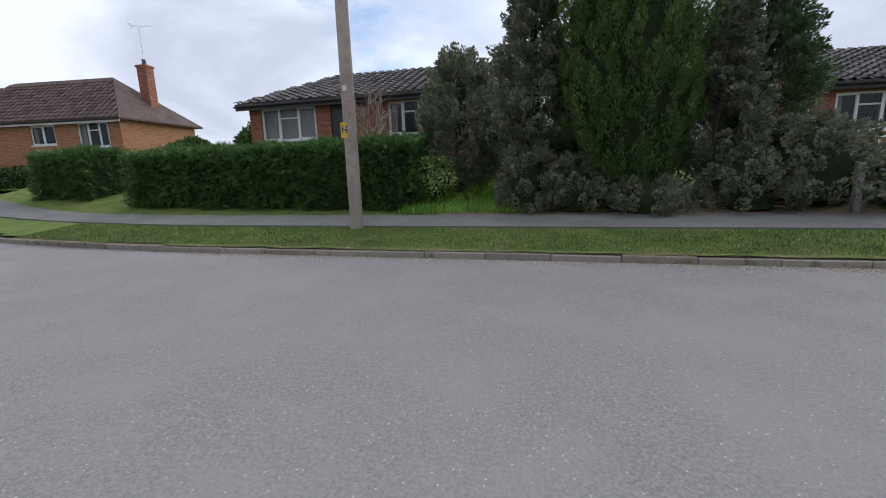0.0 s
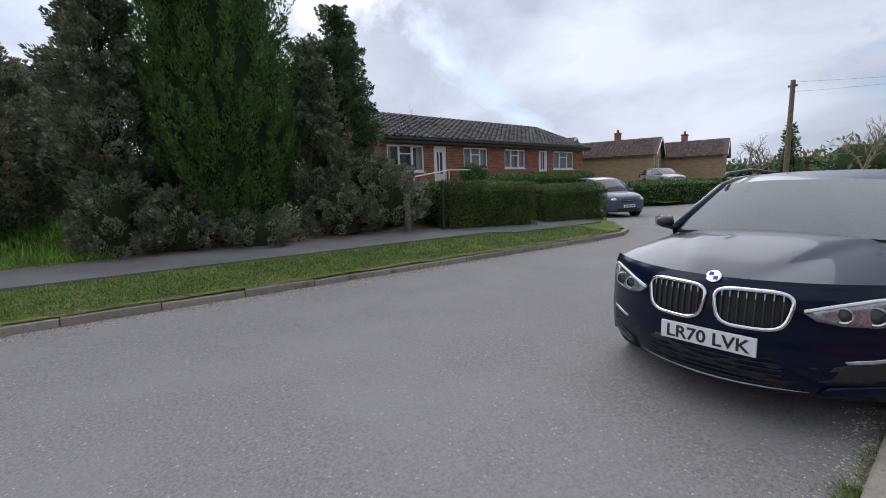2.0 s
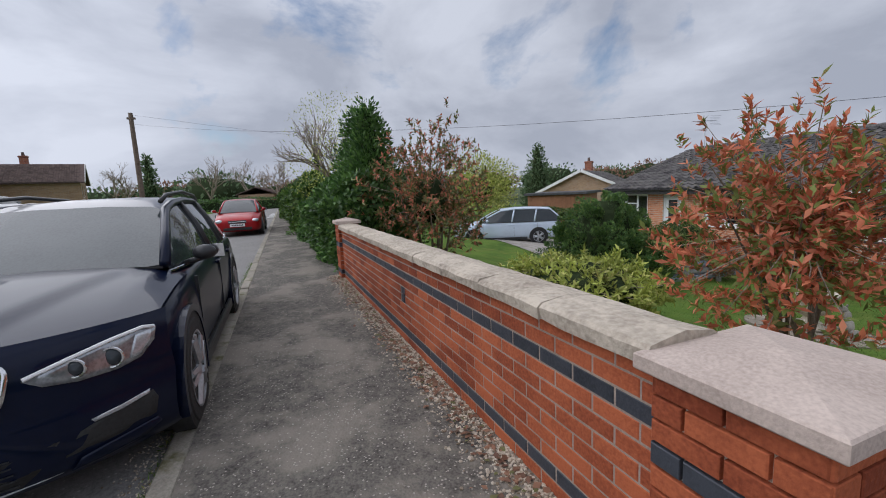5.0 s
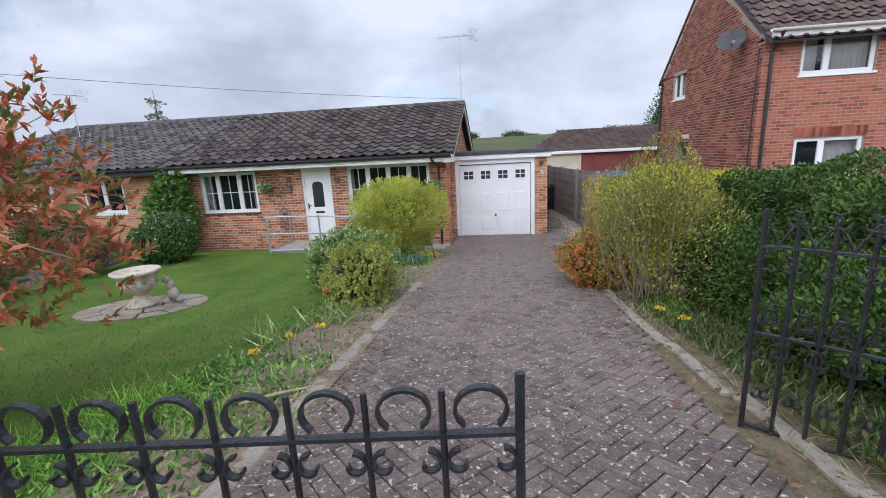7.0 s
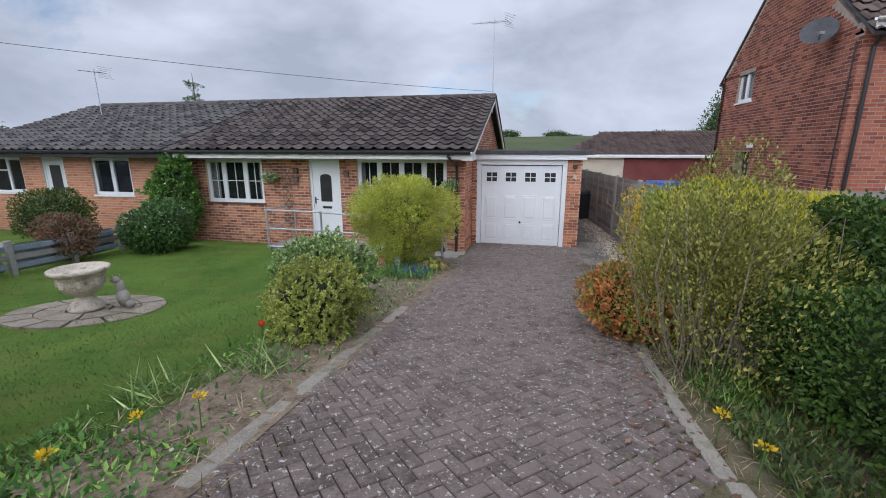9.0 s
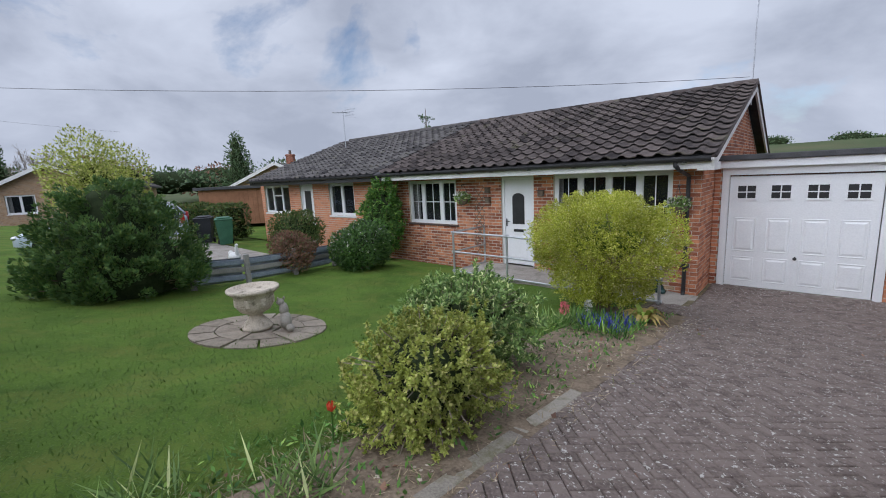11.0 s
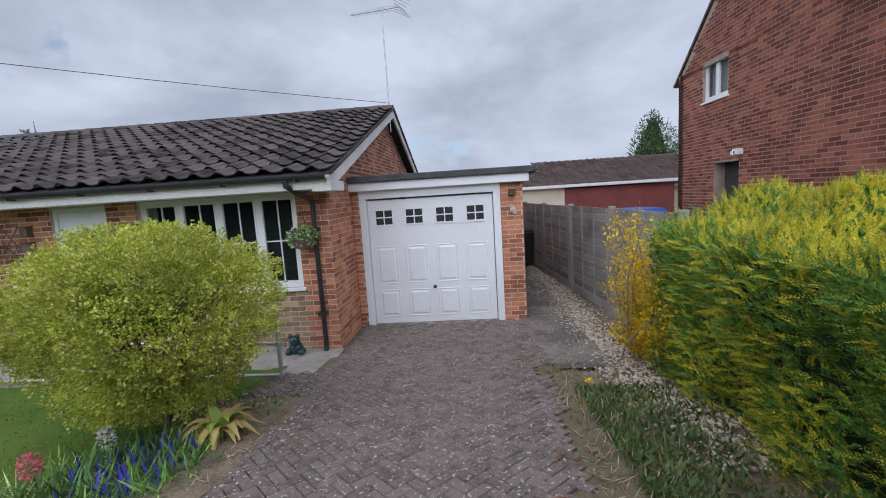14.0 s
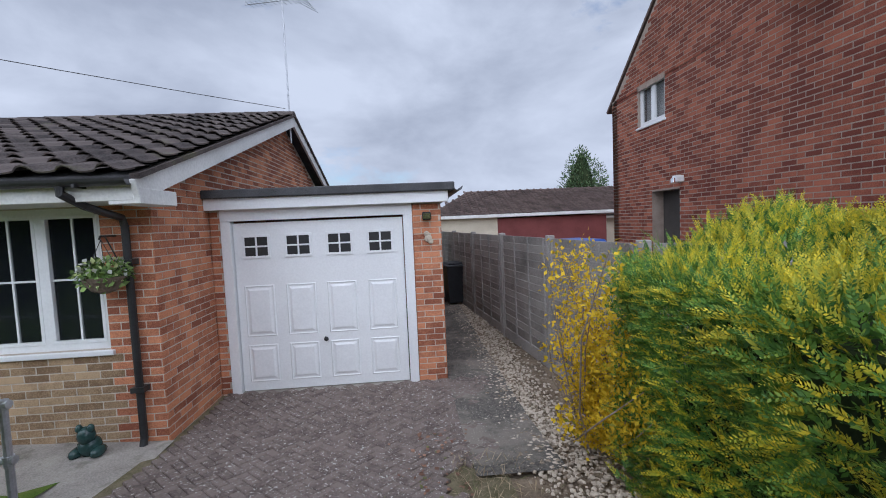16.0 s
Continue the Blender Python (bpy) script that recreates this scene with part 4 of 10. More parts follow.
def slab(bm, us, vs, holes, y0, y1):
    """An upright slab over a grid of lines, open at the holes, as one connected skin."""
    verts = {}

    def at(i, j, y):
        if (i, j, y) not in verts:
            verts[i, j, y] = bm.verts.new((us[i], y, vs[j]))
        return verts[i, j, y]

    def solid(i, j):
        if not (0 <= i < len(us) - 1 and 0 <= j < len(vs) - 1):
            return False
        cu, cv = (us[i] + us[i + 1]) / 2, (vs[j] + vs[j + 1]) / 2
        return not any(o[0] < cu < o[1] and o[2] < cv < o[3] for o in holes)

    for i in range(len(us) - 1):
        for j in range(len(vs) - 1):
            if solid(i, j):
                bm.faces.new((at(i, j, y0), at(i + 1, j, y0), at(i + 1, j + 1, y0), at(i, j + 1, y0)))
                bm.faces.new((at(i, j, y1), at(i, j + 1, y1), at(i + 1, j + 1, y1), at(i + 1, j, y1)))
                for di, dj, p, q in ((-1, 0, (0, 0), (0, 1)), (1, 0, (1, 1), (1, 0)), (0, -1, (1, 0), (0, 0)), (0, 1, (0, 1), (1, 1))):
                    if not solid(i + di, j + dj):
                        bm.faces.new((at(i + p[0], j + p[1], y0), at(i + q[0], j + q[1], y0), at(i + q[0], j + q[1], y1), at(i + p[0], j + p[1], y1)))


def masonry(name, parent, m, width, z0, z1, material, openings=(), top=None, thick=0.25, near=None, seed=1, label="", pick=None):
    """A wall with openings through it, its face at y = 0 looking to -y, bricks proud of the joints.
    near(u, v): bricks that become parts of their own; pick(course): another material for a course."""
    us = sorted({0.0, width, *[c for o in openings for c in (o[0], o[1])]})
    vs = sorted({z0, z1, *[c for o in openings for c in (o[2], o[3])]})
    bm = bmesh.new()
    face = 0.0035
    us[0], us[-1] = 0.012, width - 0.012
    slab(bm, us, vs, openings, face, thick)
    if top:
        pts = [0.0] + [width * k / 12 for k in range(1, 12)] + [width]
        low = [bm.verts.new((u, face, z1)) for u in pts]
        high = [bm.verts.new((u, face, max(top(u), z1))) for u in pts]
        low2 = [bm.verts.new((u, thick, z1)) for u in pts]
        high2 = [bm.verts.new((u, thick, max(top(u), z1))) for u in pts]
        for k in range(len(pts) - 1):
            bm.faces.new((low[k], low[k + 1], high[k + 1], high[k]))
            bm.faces.new((low2[k + 1], low2[k], high2[k], high2[k + 1]))
            bm.faces.new((high[k], high[k + 1], high2[k + 1], high2[k]))
    wall = part(name, bm, M["mortar"] if material is M["brick"] else M["mortar_dark"], parent, label)
    wall.matrix_local = m
    zt = z1 if not top else max(top(width * k / 40) for k in range(41))
    single, rest = 0, {}
    for u0, u1, v0, v1, r in bricks_of(width, z0, zt, openings, top, seed=seed):
        mat = (pick(r, u0) if pick else None) or material
        if near and single < 300 and near((u0 + u1) / 2, (v0 + v1) / 2):
            single += 1
            ob = new("brick", brick_mesh(mat))
            ob.parent = wall
            ob.matrix_local = Matrix.Translation((u0, 0, v0)) @ Matrix.Diagonal((u1 - u0, 1, v1 - v0, 1))
        else:
            rest.setdefault(mat.name, (mat, []))[1].append((u0, u1, v0, v1))
    for key in rest:
        mat, rows = rest[key]
        verts, faces = [], []
        for u0, u1, v0, v1 in rows:
            k = len(verts)
            verts += [(u0, 0.02, v0), (u1, 0.02, v0), (u1, 0.02, v1), (u0, 0.02, v1), (u0 + 0.003, 0, v0 + 0.003), (u1 - 0.003, 0, v0 + 0.003), (u1 - 0.003, 0, v1 - 0.003), (u0 + 0.003, 0, v1 - 0.003)]
            faces += [(k + 4, k + 5, k + 6, k + 7), (k, k + 1, k + 5, k + 4), (k + 1, k + 2, k + 6, k + 5), (k + 2, k + 3, k + 7, k + 6), (k + 3, k, k + 4, k + 7)]
        ob = new("brickwork", mesh_from("brickwork", verts, faces, mat))
        ob.parent = wall
        tagged(ob, kind="stuff")
    return wall


def window(parent, m, w, h, lights, bars=(0, 0), frame_w=0.06, sill=True, curtain=None, glass=None, deep=0.06, top_light=None, sill_mat=None, dim_inside=True):
    """A casement window in a reveal: frame, sill, panes with glazing bars; lights: fractions at which mullions stand.
    Its outer face lies at y = deep in the frame m, with the lower left corner at the origin."""
    white = M["white"]
    bm = bmesh.new()
    f, d0, d1 = frame_w, deep, deep + 0.07
    edges = [0.0] + list(lights) + [1.0]
    cuts = [0.0, f] + [c for q in lights for c in (q * w - f * 0.55, q * w + f * 0.55)] + [w - f, w]
    slab(bm, cuts, [0.0, f, h - f, h], [(cuts[k], cuts[k + 1], f, h - f) for k in range(1, len(cuts) - 1, 2)], d0, d1)
    win = part("window", bm, white, parent)
    win.matrix_local = m
    spans = []
    for a, b in zip(edges, edges[1:]):
        x0, x1 = a * w + f * (1.0 if a == 0 else 0.55), b * w - f * (1.0 if b == 1 else 0.55)
        if top_light and top_light.get(len(spans)):
            zc = f + (h - 2 * f) * (1 - top_light[len(spans)])
            spans.append((x0, x1, f, zc - 0.025))
            part("transom", boxes((x0, x1, d0, d1, zc - 0.025, zc + 0.025), bevel=0.004), white, win)
            box_pane = (x0, x1, zc + 0.025, h - f)
            spans[-1] = (*spans[-1],)
            p = part("pane", boxes((box_pane[0], box_pane[1], d0 + 0.03, d0 + 0.036, box_pane[2], box_pane[3])), glass or M["glass"], win)
            p.visible_shadow = False
        else:
            spans.append((x0, x1, f, h - f))
    for n, (x0, x1, za, zb) in enumerate(spans):
        if bars != (0, 0) or n in (0, len(spans) - 1):
            s = 0.032
            part("casement", boxes((x0, x1, d0 - 0.006, d0 + 0.04, za, za + s), (x0, x1, d0 - 0.006, d0 + 0.04, zb - s, zb), (x0, x0 + s, d0 - 0.006, d0 + 0.04, za + s, zb - s), (x1 - s, x1, d0 - 0.006, d0 + 0.04, za + s, zb - s), bevel=0.003), white, win)
        p = part("pane", boxes((x0, x1, d0 + 0.03, d0 + 0.036, za, zb)), glass or M["glass"], win)
        p.visible_shadow = False
        bm = bmesh.new()
        for k in range(bars[0]):
            xc = x0 + (x1 - x0) * (k + 1) / (bars[0] + 1)
            box(bm, xc - 0.009, xc + 0.009, d0 + 0.022, d0 + 0.044, za, zb)
        for k in range(bars[1]):
            zc = za + (zb - za) * (k + 1) / (bars[1] + 1)
            box(bm, x0, x1, d0 + 0.0215, d0 + 0.0445, zc - 0.009, zc + 0.009)
        if bars != (0, 0):
            part("glazing_bar", bm, white, win)
        else:
            bm.free()
    if sill:
        s = part("sill", boxes((-0.04, w + 0.04, -0.035, d1, -0.05, -0.002), bevel=0.006), sill_mat or white, win)
    if curtain:
        bm = bmesh.new()
        for a, b in curtain:
            n = max(4, int((b - a) * w / 0.05))
            row = []
            for k in range(n + 1):
                x = w * (a + (b - a) * k / n)
                y = d1 + 0.10 + 0.018 * (1 if k % 2 else -1)
                row.append((bm.verts.new((x, y, 0.0)), bm.verts.new((x, y, h))))
            for p, q in zip(row, row[1:]):
                bm.faces.new((p[0], q[0], q[1], p[1]))
        part("curtain", bm, M["curtain"], win, "pale hanging curtain")
    if dim_inside:
        # open-fronted box, its walls coloured dark to stand for an unlit room
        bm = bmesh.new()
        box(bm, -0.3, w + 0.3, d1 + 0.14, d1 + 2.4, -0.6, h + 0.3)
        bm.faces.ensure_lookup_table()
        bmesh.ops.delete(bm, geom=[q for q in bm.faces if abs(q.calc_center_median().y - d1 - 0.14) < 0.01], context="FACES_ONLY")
        part("room_behind", bm, M["dim_inside"], win)
    return win


TILES = {}


def roof_tile(material):
    """An interlocking concrete tile with a roll, 0.30 wide and 0.30 of it showing; y runs up the slope."""
    if material.name not in TILES:
        prof = [(0.0, 0.014), (0.03, 0.046), (0.07, 0.058), (0.11, 0.044), (0.145, 0.016), (0.18, 0.004), (0.22, 0.002), (0.26, 0.005), (0.30, 0.014)]
        bm = bmesh.new()
        rows = []
        for y, lift in ((-0.02, 0.044), (0.36, 0.0)):
            rows.append([bm.verts.new((x, y, z + lift)) for x, z in prof])
        under = [bm.verts.new((x, -0.018, z + 0.030)) for x, z in prof]
        for k in range(len(prof) - 1):
            bm.faces.new((rows[0][k], rows[0][k + 1], rows[1][k + 1], rows[1][k]))
            bm.faces.new((under[k], under[k + 1], rows[0][k + 1], rows[0][k]))
        me = bpy.data.meshes.new("roof_tile")
        bm.to_mesh(me)
        bm.free()
        me.materials.append(material)
        TILES[material.name] = me
    return TILES[material.name]


def tiled_slope(parent, m, width, length, material, near=None, seed=4, clip=None, tile_w=0.30, gauge=0.345):
    """Rows of tiles up a slope (x along the eave, y up the slope, z out of it); near ones are parts."""
    rng = random.Random(seed)
    base = roof_tile(material)
    proto = [tuple(v.co) for v in base.vertices]
    pf = [tuple(p.vertices) for p in base.polygons]
    verts, faces, single = [], [], 0
    nx, ny = int(width / tile_w), int(length / gauge)
    for r in range(ny):
        for c in range(nx):
            x, y = c * tile_w, r * gauge
            if clip and not clip(x + tile_w / 2, y + gauge / 2):
                continue
            dz, tilt = rng.uniform(-0.003, 0.006), rng.uniform(-0.012, 0.012)
            if near and single < 300 and near(x, y):
                single += 1
                ob = new("roof_tile", base)
                ob.parent = parent
                ob.matrix_local = m @ Matrix.Translation((x, y, dz)) @ Euler((0, tilt, tilt * 0.8)).to_matrix().to_4x4()
            else:
                k = len(verts)
                verts += [(x + v[0], y + v[1], v[2] + dz + tilt * v[0]) for v in proto]
                faces += [tuple(k + i for i in f) for f in pf]
    ob = new("roof_tiles", mesh_from("roof_tiles", verts, faces, material))
    ob.parent = parent
    ob.matrix_local = m
    tagged(ob, kind="stuff")
    return ob


def slope_frame(x0, y0, z0, turn, pitch, mirror=False):
    """The frame of a roof slope whose eave starts at a place and runs along turn."""
    return pose(x0, y0, z0, 0, 0, turn) @ pose(0, 0, 0, pitch, 0, 0)


def gutter_pipe(parent, a, b, material, r=0.055):
    """A half-round gutter from a to b."""
    a, b = Vector(a), Vector(b)
    d = (b - a).normalized()
    side = Vector((0, 0, 1)).cross(d).normalized()
    bm = bmesh.new()
    rings = []
    for p in (a, b):
        ring = [bm.verts.new(p + side * (math.cos(t) * r) + Vector((0, 0, -math.sin(t) * r))) for t in [math.pi * k / 8 for k in range(9)]]
        ring += [bm.verts.new(p + side * (math.cos(t) * r * 0.88) + Vector((0, 0, -math.sin(t) * r * 0.88))) for t in [math.pi * k / 8 for k in range(8, -1, -1)]]
        rings.append(ring)
    n = len(rings[0])
    for k in range(n):
        bm.faces.new((rings[0][k], rings[0][(k + 1) % n], rings[1][(k + 1) % n], rings[1][k]))
    bm.faces.new(rings[0])
    bm.faces.new(list(reversed(rings[1])))
    return part("gutter", bm, material, parent)

# ---- the bungalow and its attached neighbour ----
FY, GY = 12.785, 13.918
EAVE_Y, EAVE_Z, RIDGE_Y, RIDGE_Z = 12.216, 2.50, 17.225, 4.22
PITCH = math.degrees(math.atan2(RIDGE_Z - EAVE_Z, RIDGE_Y - EAVE_Y))
SLOPE = math.hypot(RIDGE_Z - EAVE_Z, RIDGE_Y - EAVE_Y)
PARTY = -7.25
bungalow = thing("bungalow", "red brick bungalow with a grey tiled roof and white windows", "house")
WIN1 = (-6.37, -4.63, 1.10, 2.265)
DOOR = (-3.26, -2.40, 0.20, 2.27)
BAY = (-1.92, 0.40, 0.955, 2.29)


def facade_openings(x0, *rows):
    return [(a - x0, b - x0, c, d) for a, b, c, d in rows]


front = masonry("wall", bungalow, pose(PARTY, FY, 0), 0.86 - PARTY, -0.3, 2.40, M["brick"], facade_openings(PARTY, WIN1, DOOR, (BAY[0], BAY[1], 0.955, 2.29)), near=lambda u, v: u > 0.42 - PARTY or (v < 0.95 and u > -0.9 - PARTY), pick=lambda r, u: M["brick_buff"] if 3 < r < 17 and -1.92 - PARTY - 0.1 < u < 0.40 - PARTY - 0.1 else None, seed=5)
gable_top = lambda u: 2.45 + (RIDGE_Z - 0.12 - 2.45) * (1 - abs((u - (RIDGE_Y - FY)) / (RIDGE_Y - FY))) if 0 <= u <= 2 * (RIDGE_Y - FY) else 0
side = masonry("wall", bungalow, pose(0.86, FY, 0, 0, 0, 90), 2 * (RIDGE_Y - FY), -0.3, 2.40, M["brick"], near=lambda u, v: u < 1.15, top=gable_top, seed=6)
masonry("wall", bungalow, pose(0.861, GY, 0), 0.13, -0.3, 2.30, M["brick"], seed=8, thick=0.24)
masonry("wall", bungalow, pose(3.29, GY, 0), 0.36, -0.3, 2.30, M["brick"], near=lambda u, v: True, seed=9, thick=0.3)
masonry("wall", bungalow, pose(3.65, GY, 0, 0, 0, 90), 6.0, -0.3, 2.30, M["brick"], seed=10, thick=0.2)
part("back_wall", boxes((-15.2, 0.86, 21.6, 21.85, -0.3, 2.5), (0.86, 3.65, 19.7, 19.9, -0.3, 2.4)), M["brick_far"], bungalow)

# garage door: white panelled up-and-over door in a timber frame
garage = thing("garage_door", "white panelled up-and-over garage door with small square windows", "garage door", at=(0.992, GY, 0))
part("frame", boxes((0, 0.115, -0.02, 0.10, -0.01, 2.13), (2.185, 2.298, -0.02, 0.10, -0.01, 2.13), (0, 2.298, -0.022, 0.10, 2.13, 2.27), bevel=0.004), M["white"], garage, "white painted timber frame")
GW, GH, GX = 2.05, 2.085, 0.124
bm = boxes((GX, GX + GW, 0.035, 0.07, 0.02, 0.02 + GH), bevel=0.004)
leaf = part("door_leaf", bm, M["white"], garage)
for c in range(4):
    x0 = GX + 0.085 + c * (GW - 0.05) / 4
    pw = 0.36
    for z0, z1 in ((0.13, 0.60), (0.70, 1.34)):
        bm = bmesh.new()
        o = [bm.verts.new((x, 0.035, z)) for x, z in ((x0, z0), (x0 + pw, z0), (x0 + pw, z1), (x0, z1))]
        i1 = [bm.verts.new((x, 0.026, z)) for x, z in ((x0 + 0.012, z0 + 0.012), (x0 + pw - 0.012, z0 + 0.012), (x0 + pw - 0.012, z1 - 0.012), (x0 + 0.012, z1 - 0.012))]
        i2 = [bm.verts.new((x, 0.040, z)) for x, z in ((x0 + 0.026, z0 + 0.026), (x0 + pw - 0.026, z0 + 0.026), (x0 + pw - 0.026, z1 - 0.026), (x0 + 0.026, z1 - 0.026))]
        i3 = [bm.verts.new((x, 0.022, z)) for x, z in ((x0 + 0.065, z0 + 0.065), (x0 + pw - 0.065, z0 + 0.065), (x0 + pw - 0.065, z1 - 0.065), (x0 + 0.065, z1 - 0.065))]
        for a, b in ((o, i1), (i1, i2), (i2, i3)):
            for k in range(4):
                bm.faces.new((a[k], a[(k + 1) % 4], b[(k + 1) % 4], b[k]))
        bm.faces.new(i3)
        part("panel", bm, M["white"], leaf)
    zw0, zw1, xw = 1.70, 1.93, x0 + 0.045
    part("window_frame", boxes((xw - 0.03, xw + 0.30, 0.02, 0.036, zw0 - 0.03, zw0), (xw - 0.03, xw + 0.30, 0.02, 0.036, zw1, zw1 + 0.03), (xw - 0.03, xw, 0.02, 0.036, zw0, zw1), (xw + 0.27, xw + 0.30, 0.02, 0.036, zw0, zw1), (xw + 0.125, xw + 0.145, 0.021, 0.036, zw0, zw1), (xw, xw + 0.27, 0.0215, 0.036, zw0 + 0.105, zw0 + 0.125), bevel=0.002), M["white"], leaf)
    part("pane", boxes((xw, xw + 0.27, 0.028, 0.034, zw0, zw1)), M["black"], leaf, "dark glass")
bm = bmesh.new()
lathe(bm, [(0.028, 0), (0.03, 0.01), (0.022, 0.03), (0.012, 0.036)], 12)
bmesh.ops.transform(bm, matrix=pose(GX + GW / 2 + 0.01, 0.034, 0.62, 90), verts=bm.verts)
tube(bm, [(GX + GW / 2 + 0.01, -0.0, 0.62), (GX + GW / 2 + 0.01, -0.012, 0.66)], 0.009, 6)
part("handle", bm, M["black"], leaf, "black turn handle")
part("threshold", boxes((0.05, 2.25, -0.05, 0.08, -0.03, 0.012), bevel=0.004), M["concrete"], garage)
# flat garage roof
part("garage_roof", boxes((0.861, 3.82, GY - 0.17, 20.2, 2.40, 2.50), bevel=0.01), M["felt"], bungalow, "dark felt flat roof")
part("garage_fascia", boxes((0.863, 3.74, GY - 0.12, GY - 0.03, 2.265, 2.40), bevel=0.004), M["white"], bungalow)
gutter_pipe(bungalow, (3.86, GY - 0.2, 2.44), (3.86, 20.1, 2.42), M["black"])

# roof of both halves: tiles, ridge, verges
ROOF_X0, ROOF_X1 = -15.0, 1.12
part("roof_deck", boxes((ROOF_X0 + 0.02, ROOF_X1 - 0.03, 0, SLOPE, -0.06, -0.004)), M["felt"], bungalow).matrix_local = slope_frame(0, EAVE_Y, EAVE_Z, 0, PITCH)
part("roof_deck", boxes((-ROOF_X1 + 0.03, -ROOF_X0 - 0.02, 0, SLOPE, -0.06, -0.004)), M["felt"], bungalow).matrix_local = slope_frame(0, 2 * RIDGE_Y - EAVE_Y, EAVE_Z, 180, PITCH)
roof = part("roof", boxes((PARTY, ROOF_X1 - 0.05, 0.3, SLOPE - 0.3, -0.003, 0.0)), M["felt"], bungalow)
roof.matrix_local = slope_frame(0, EAVE_Y, EAVE_Z, 0, PITCH)
tiled_slope(roof, Matrix.Translation((ROOF_X1 - 27 * 0.30, 0, 0)), 27 * 0.30 + 0.01, SLOPE, M["tile"], near=lambda x, y: x > 27 * 0.3 - 6.0, seed=11)
nb_roof = part("roof", boxes((ROOF_X0 + 0.05, PARTY - 0.05, 0.3, SLOPE - 0.3, -0.003, 0.0)), M["felt"], bungalow)
nb_roof.matrix_local = slope_frame(0, EAVE_Y, EAVE_Z, 0, PITCH)
tiled_slope(nb_roof, Matrix.Translation((ROOF_X0, 0, -0.02)), ROOF_X1 - 27 * 0.30 - ROOF_X0, SLOPE, M["tile_grey"], seed=12)
tiled_slope(nb_roof, Matrix.Translation((0, 0, 0)) @ slope_frame(0, EAVE_Y, EAVE_Z, 0, PITCH).inverted() @ slope_frame(ROOF_X1, 2 * RIDGE_Y - EAVE_Y, EAVE_Z, 180, PITCH), ROOF_X1 - ROOF_X0, SLOPE, M["tile"], seed=13)
for k in range(int((ROOF_X1 - ROOF_X0) / 0.45)):
    x = ROOF_X1 - 0.45 * (k + 1)
    bm = bmesh.new()
    rings = []
    for xx, lift in ((x - 0.02, 0.012), (x + 0.45, 0.0)):
        rings.append([bm.verts.new((xx, RIDGE_Y + 0.14 * math.cos(a), RIDGE_Z - 0.035 + lift + 0.105 * math.sin(a))) for a in [math.pi * j / 8 for j in range(9)]])
    for j in range(8):
        bm.faces.new((rings[0][j], rings[1][j], rings[1][j + 1], rings[0][j + 1]))
    bm.faces.new(rings[0])
    bm.faces.new(rings[1])
    part("ridge_tile", bm, M["tile_grey"] if x < PARTY else M["tile"], bungalow)
# bargeboards on the gable: white boards under the verge
for y0, turn, s in ((EAVE_Y, 0, 1), (2 * RIDGE_Y - EAVE_Y, 180, -1)):
    bm = boxes((ROOF_X1 - 0.06, ROOF_X1 - 0.015, -0.04, SLOPE, -0.21, -0.03), bevel=0.003) if s == 1 else boxes((-ROOF_X1 + 0.015, -ROOF_X1 + 0.06, -0.04, SLOPE, -0.21, -0.03), bevel=0.003)
    part("bargeboard", bm, M["white_old"], bungalow).matrix_local = slope_frame(0, y0, EAVE_Z, turn, PITCH)
    bm = boxes((ROOF_X1 - 0.055, ROOF_X1 + 0.02, -0.02, SLOPE, -0.03, 0.012)) if s == 1 else boxes((-ROOF_X1 - 0.02, -ROOF_X1 + 0.055, -0.02, SLOPE, -0.03, 0.012))
    part("verge", bm, M["tile"], bungalow).matrix_local = slope_frame(0, y0, EAVE_Z, turn, PITCH)
part("box_end", boxes((0.862, ROOF_X1 - 0.012, EAVE_Y + 0.02, FY - 0.005, 2.27, 2.40), bevel=0.004), M["white_old"], bungalow)
part("fascia", boxes((-6.86, ROOF_X1 - 0.06, EAVE_Y + 0.015, EAVE_Y + 0.04, 2.30, 2.47), bevel=0.003), M["white_old"], bungalow, "white fascia board")
part("soffit", boxes((-6.86, 0.861, EAVE_Y + 0.04, FY - 0.004, 2.30, 2.315)), M["white_old"], bungalow)
part("fascia", boxes((ROOF_X0 + 0.05, -6.862, EAVE_Y + 0.015, EAVE_Y + 0.04, 2.30, 2.47), bevel=0.003), M["black"], bungalow, "black fascia board")
part("soffit", boxes((ROOF_X0 + 0.05, -6.862, EAVE_Y + 0.04, FY - 0.004, 2.32, 2.335)), M["black"], bungalow)
gutter_pipe(bungalow, (ROOF_X0 - 0.02, EAVE_Y - 0.05, 2.475), (ROOF_X1 - 0.05, EAVE_Y - 0.05, 2.465), M["black"])
for k in range(17):
    x = ROOF_X0 + 0.5 + k * 0.95
    part("gutter_bracket", boxes((x - 0.012, x + 0.012, EAVE_Y - 0.11, EAVE_Y + 0.014, 2.40, 2.43)), M["black"], bungalow)
# downpipe at the corner
bm = bmesh.new()
tube(bm, [(0.56, EAVE_Y - 0.05, 2.43), (0.56, EAVE_Y - 0.05, 2.36), (0.62, EAVE_Y + 0.10, 2.27), (0.66, FY - 0.09, 2.18), (0.66, FY - 0.06, 2.10), (0.66, FY - 0.055, 0.10), (0.66, FY - 0.08, 0.03)], 0.034, 10)
for z in (0.55, 1.75):
    box(bm, 0.60, 0.72, FY - 0.10, FY - 0.001, z, z + 0.05)
part("downpipe", bm, M["black"], bungalow, "black plastic downpipe")

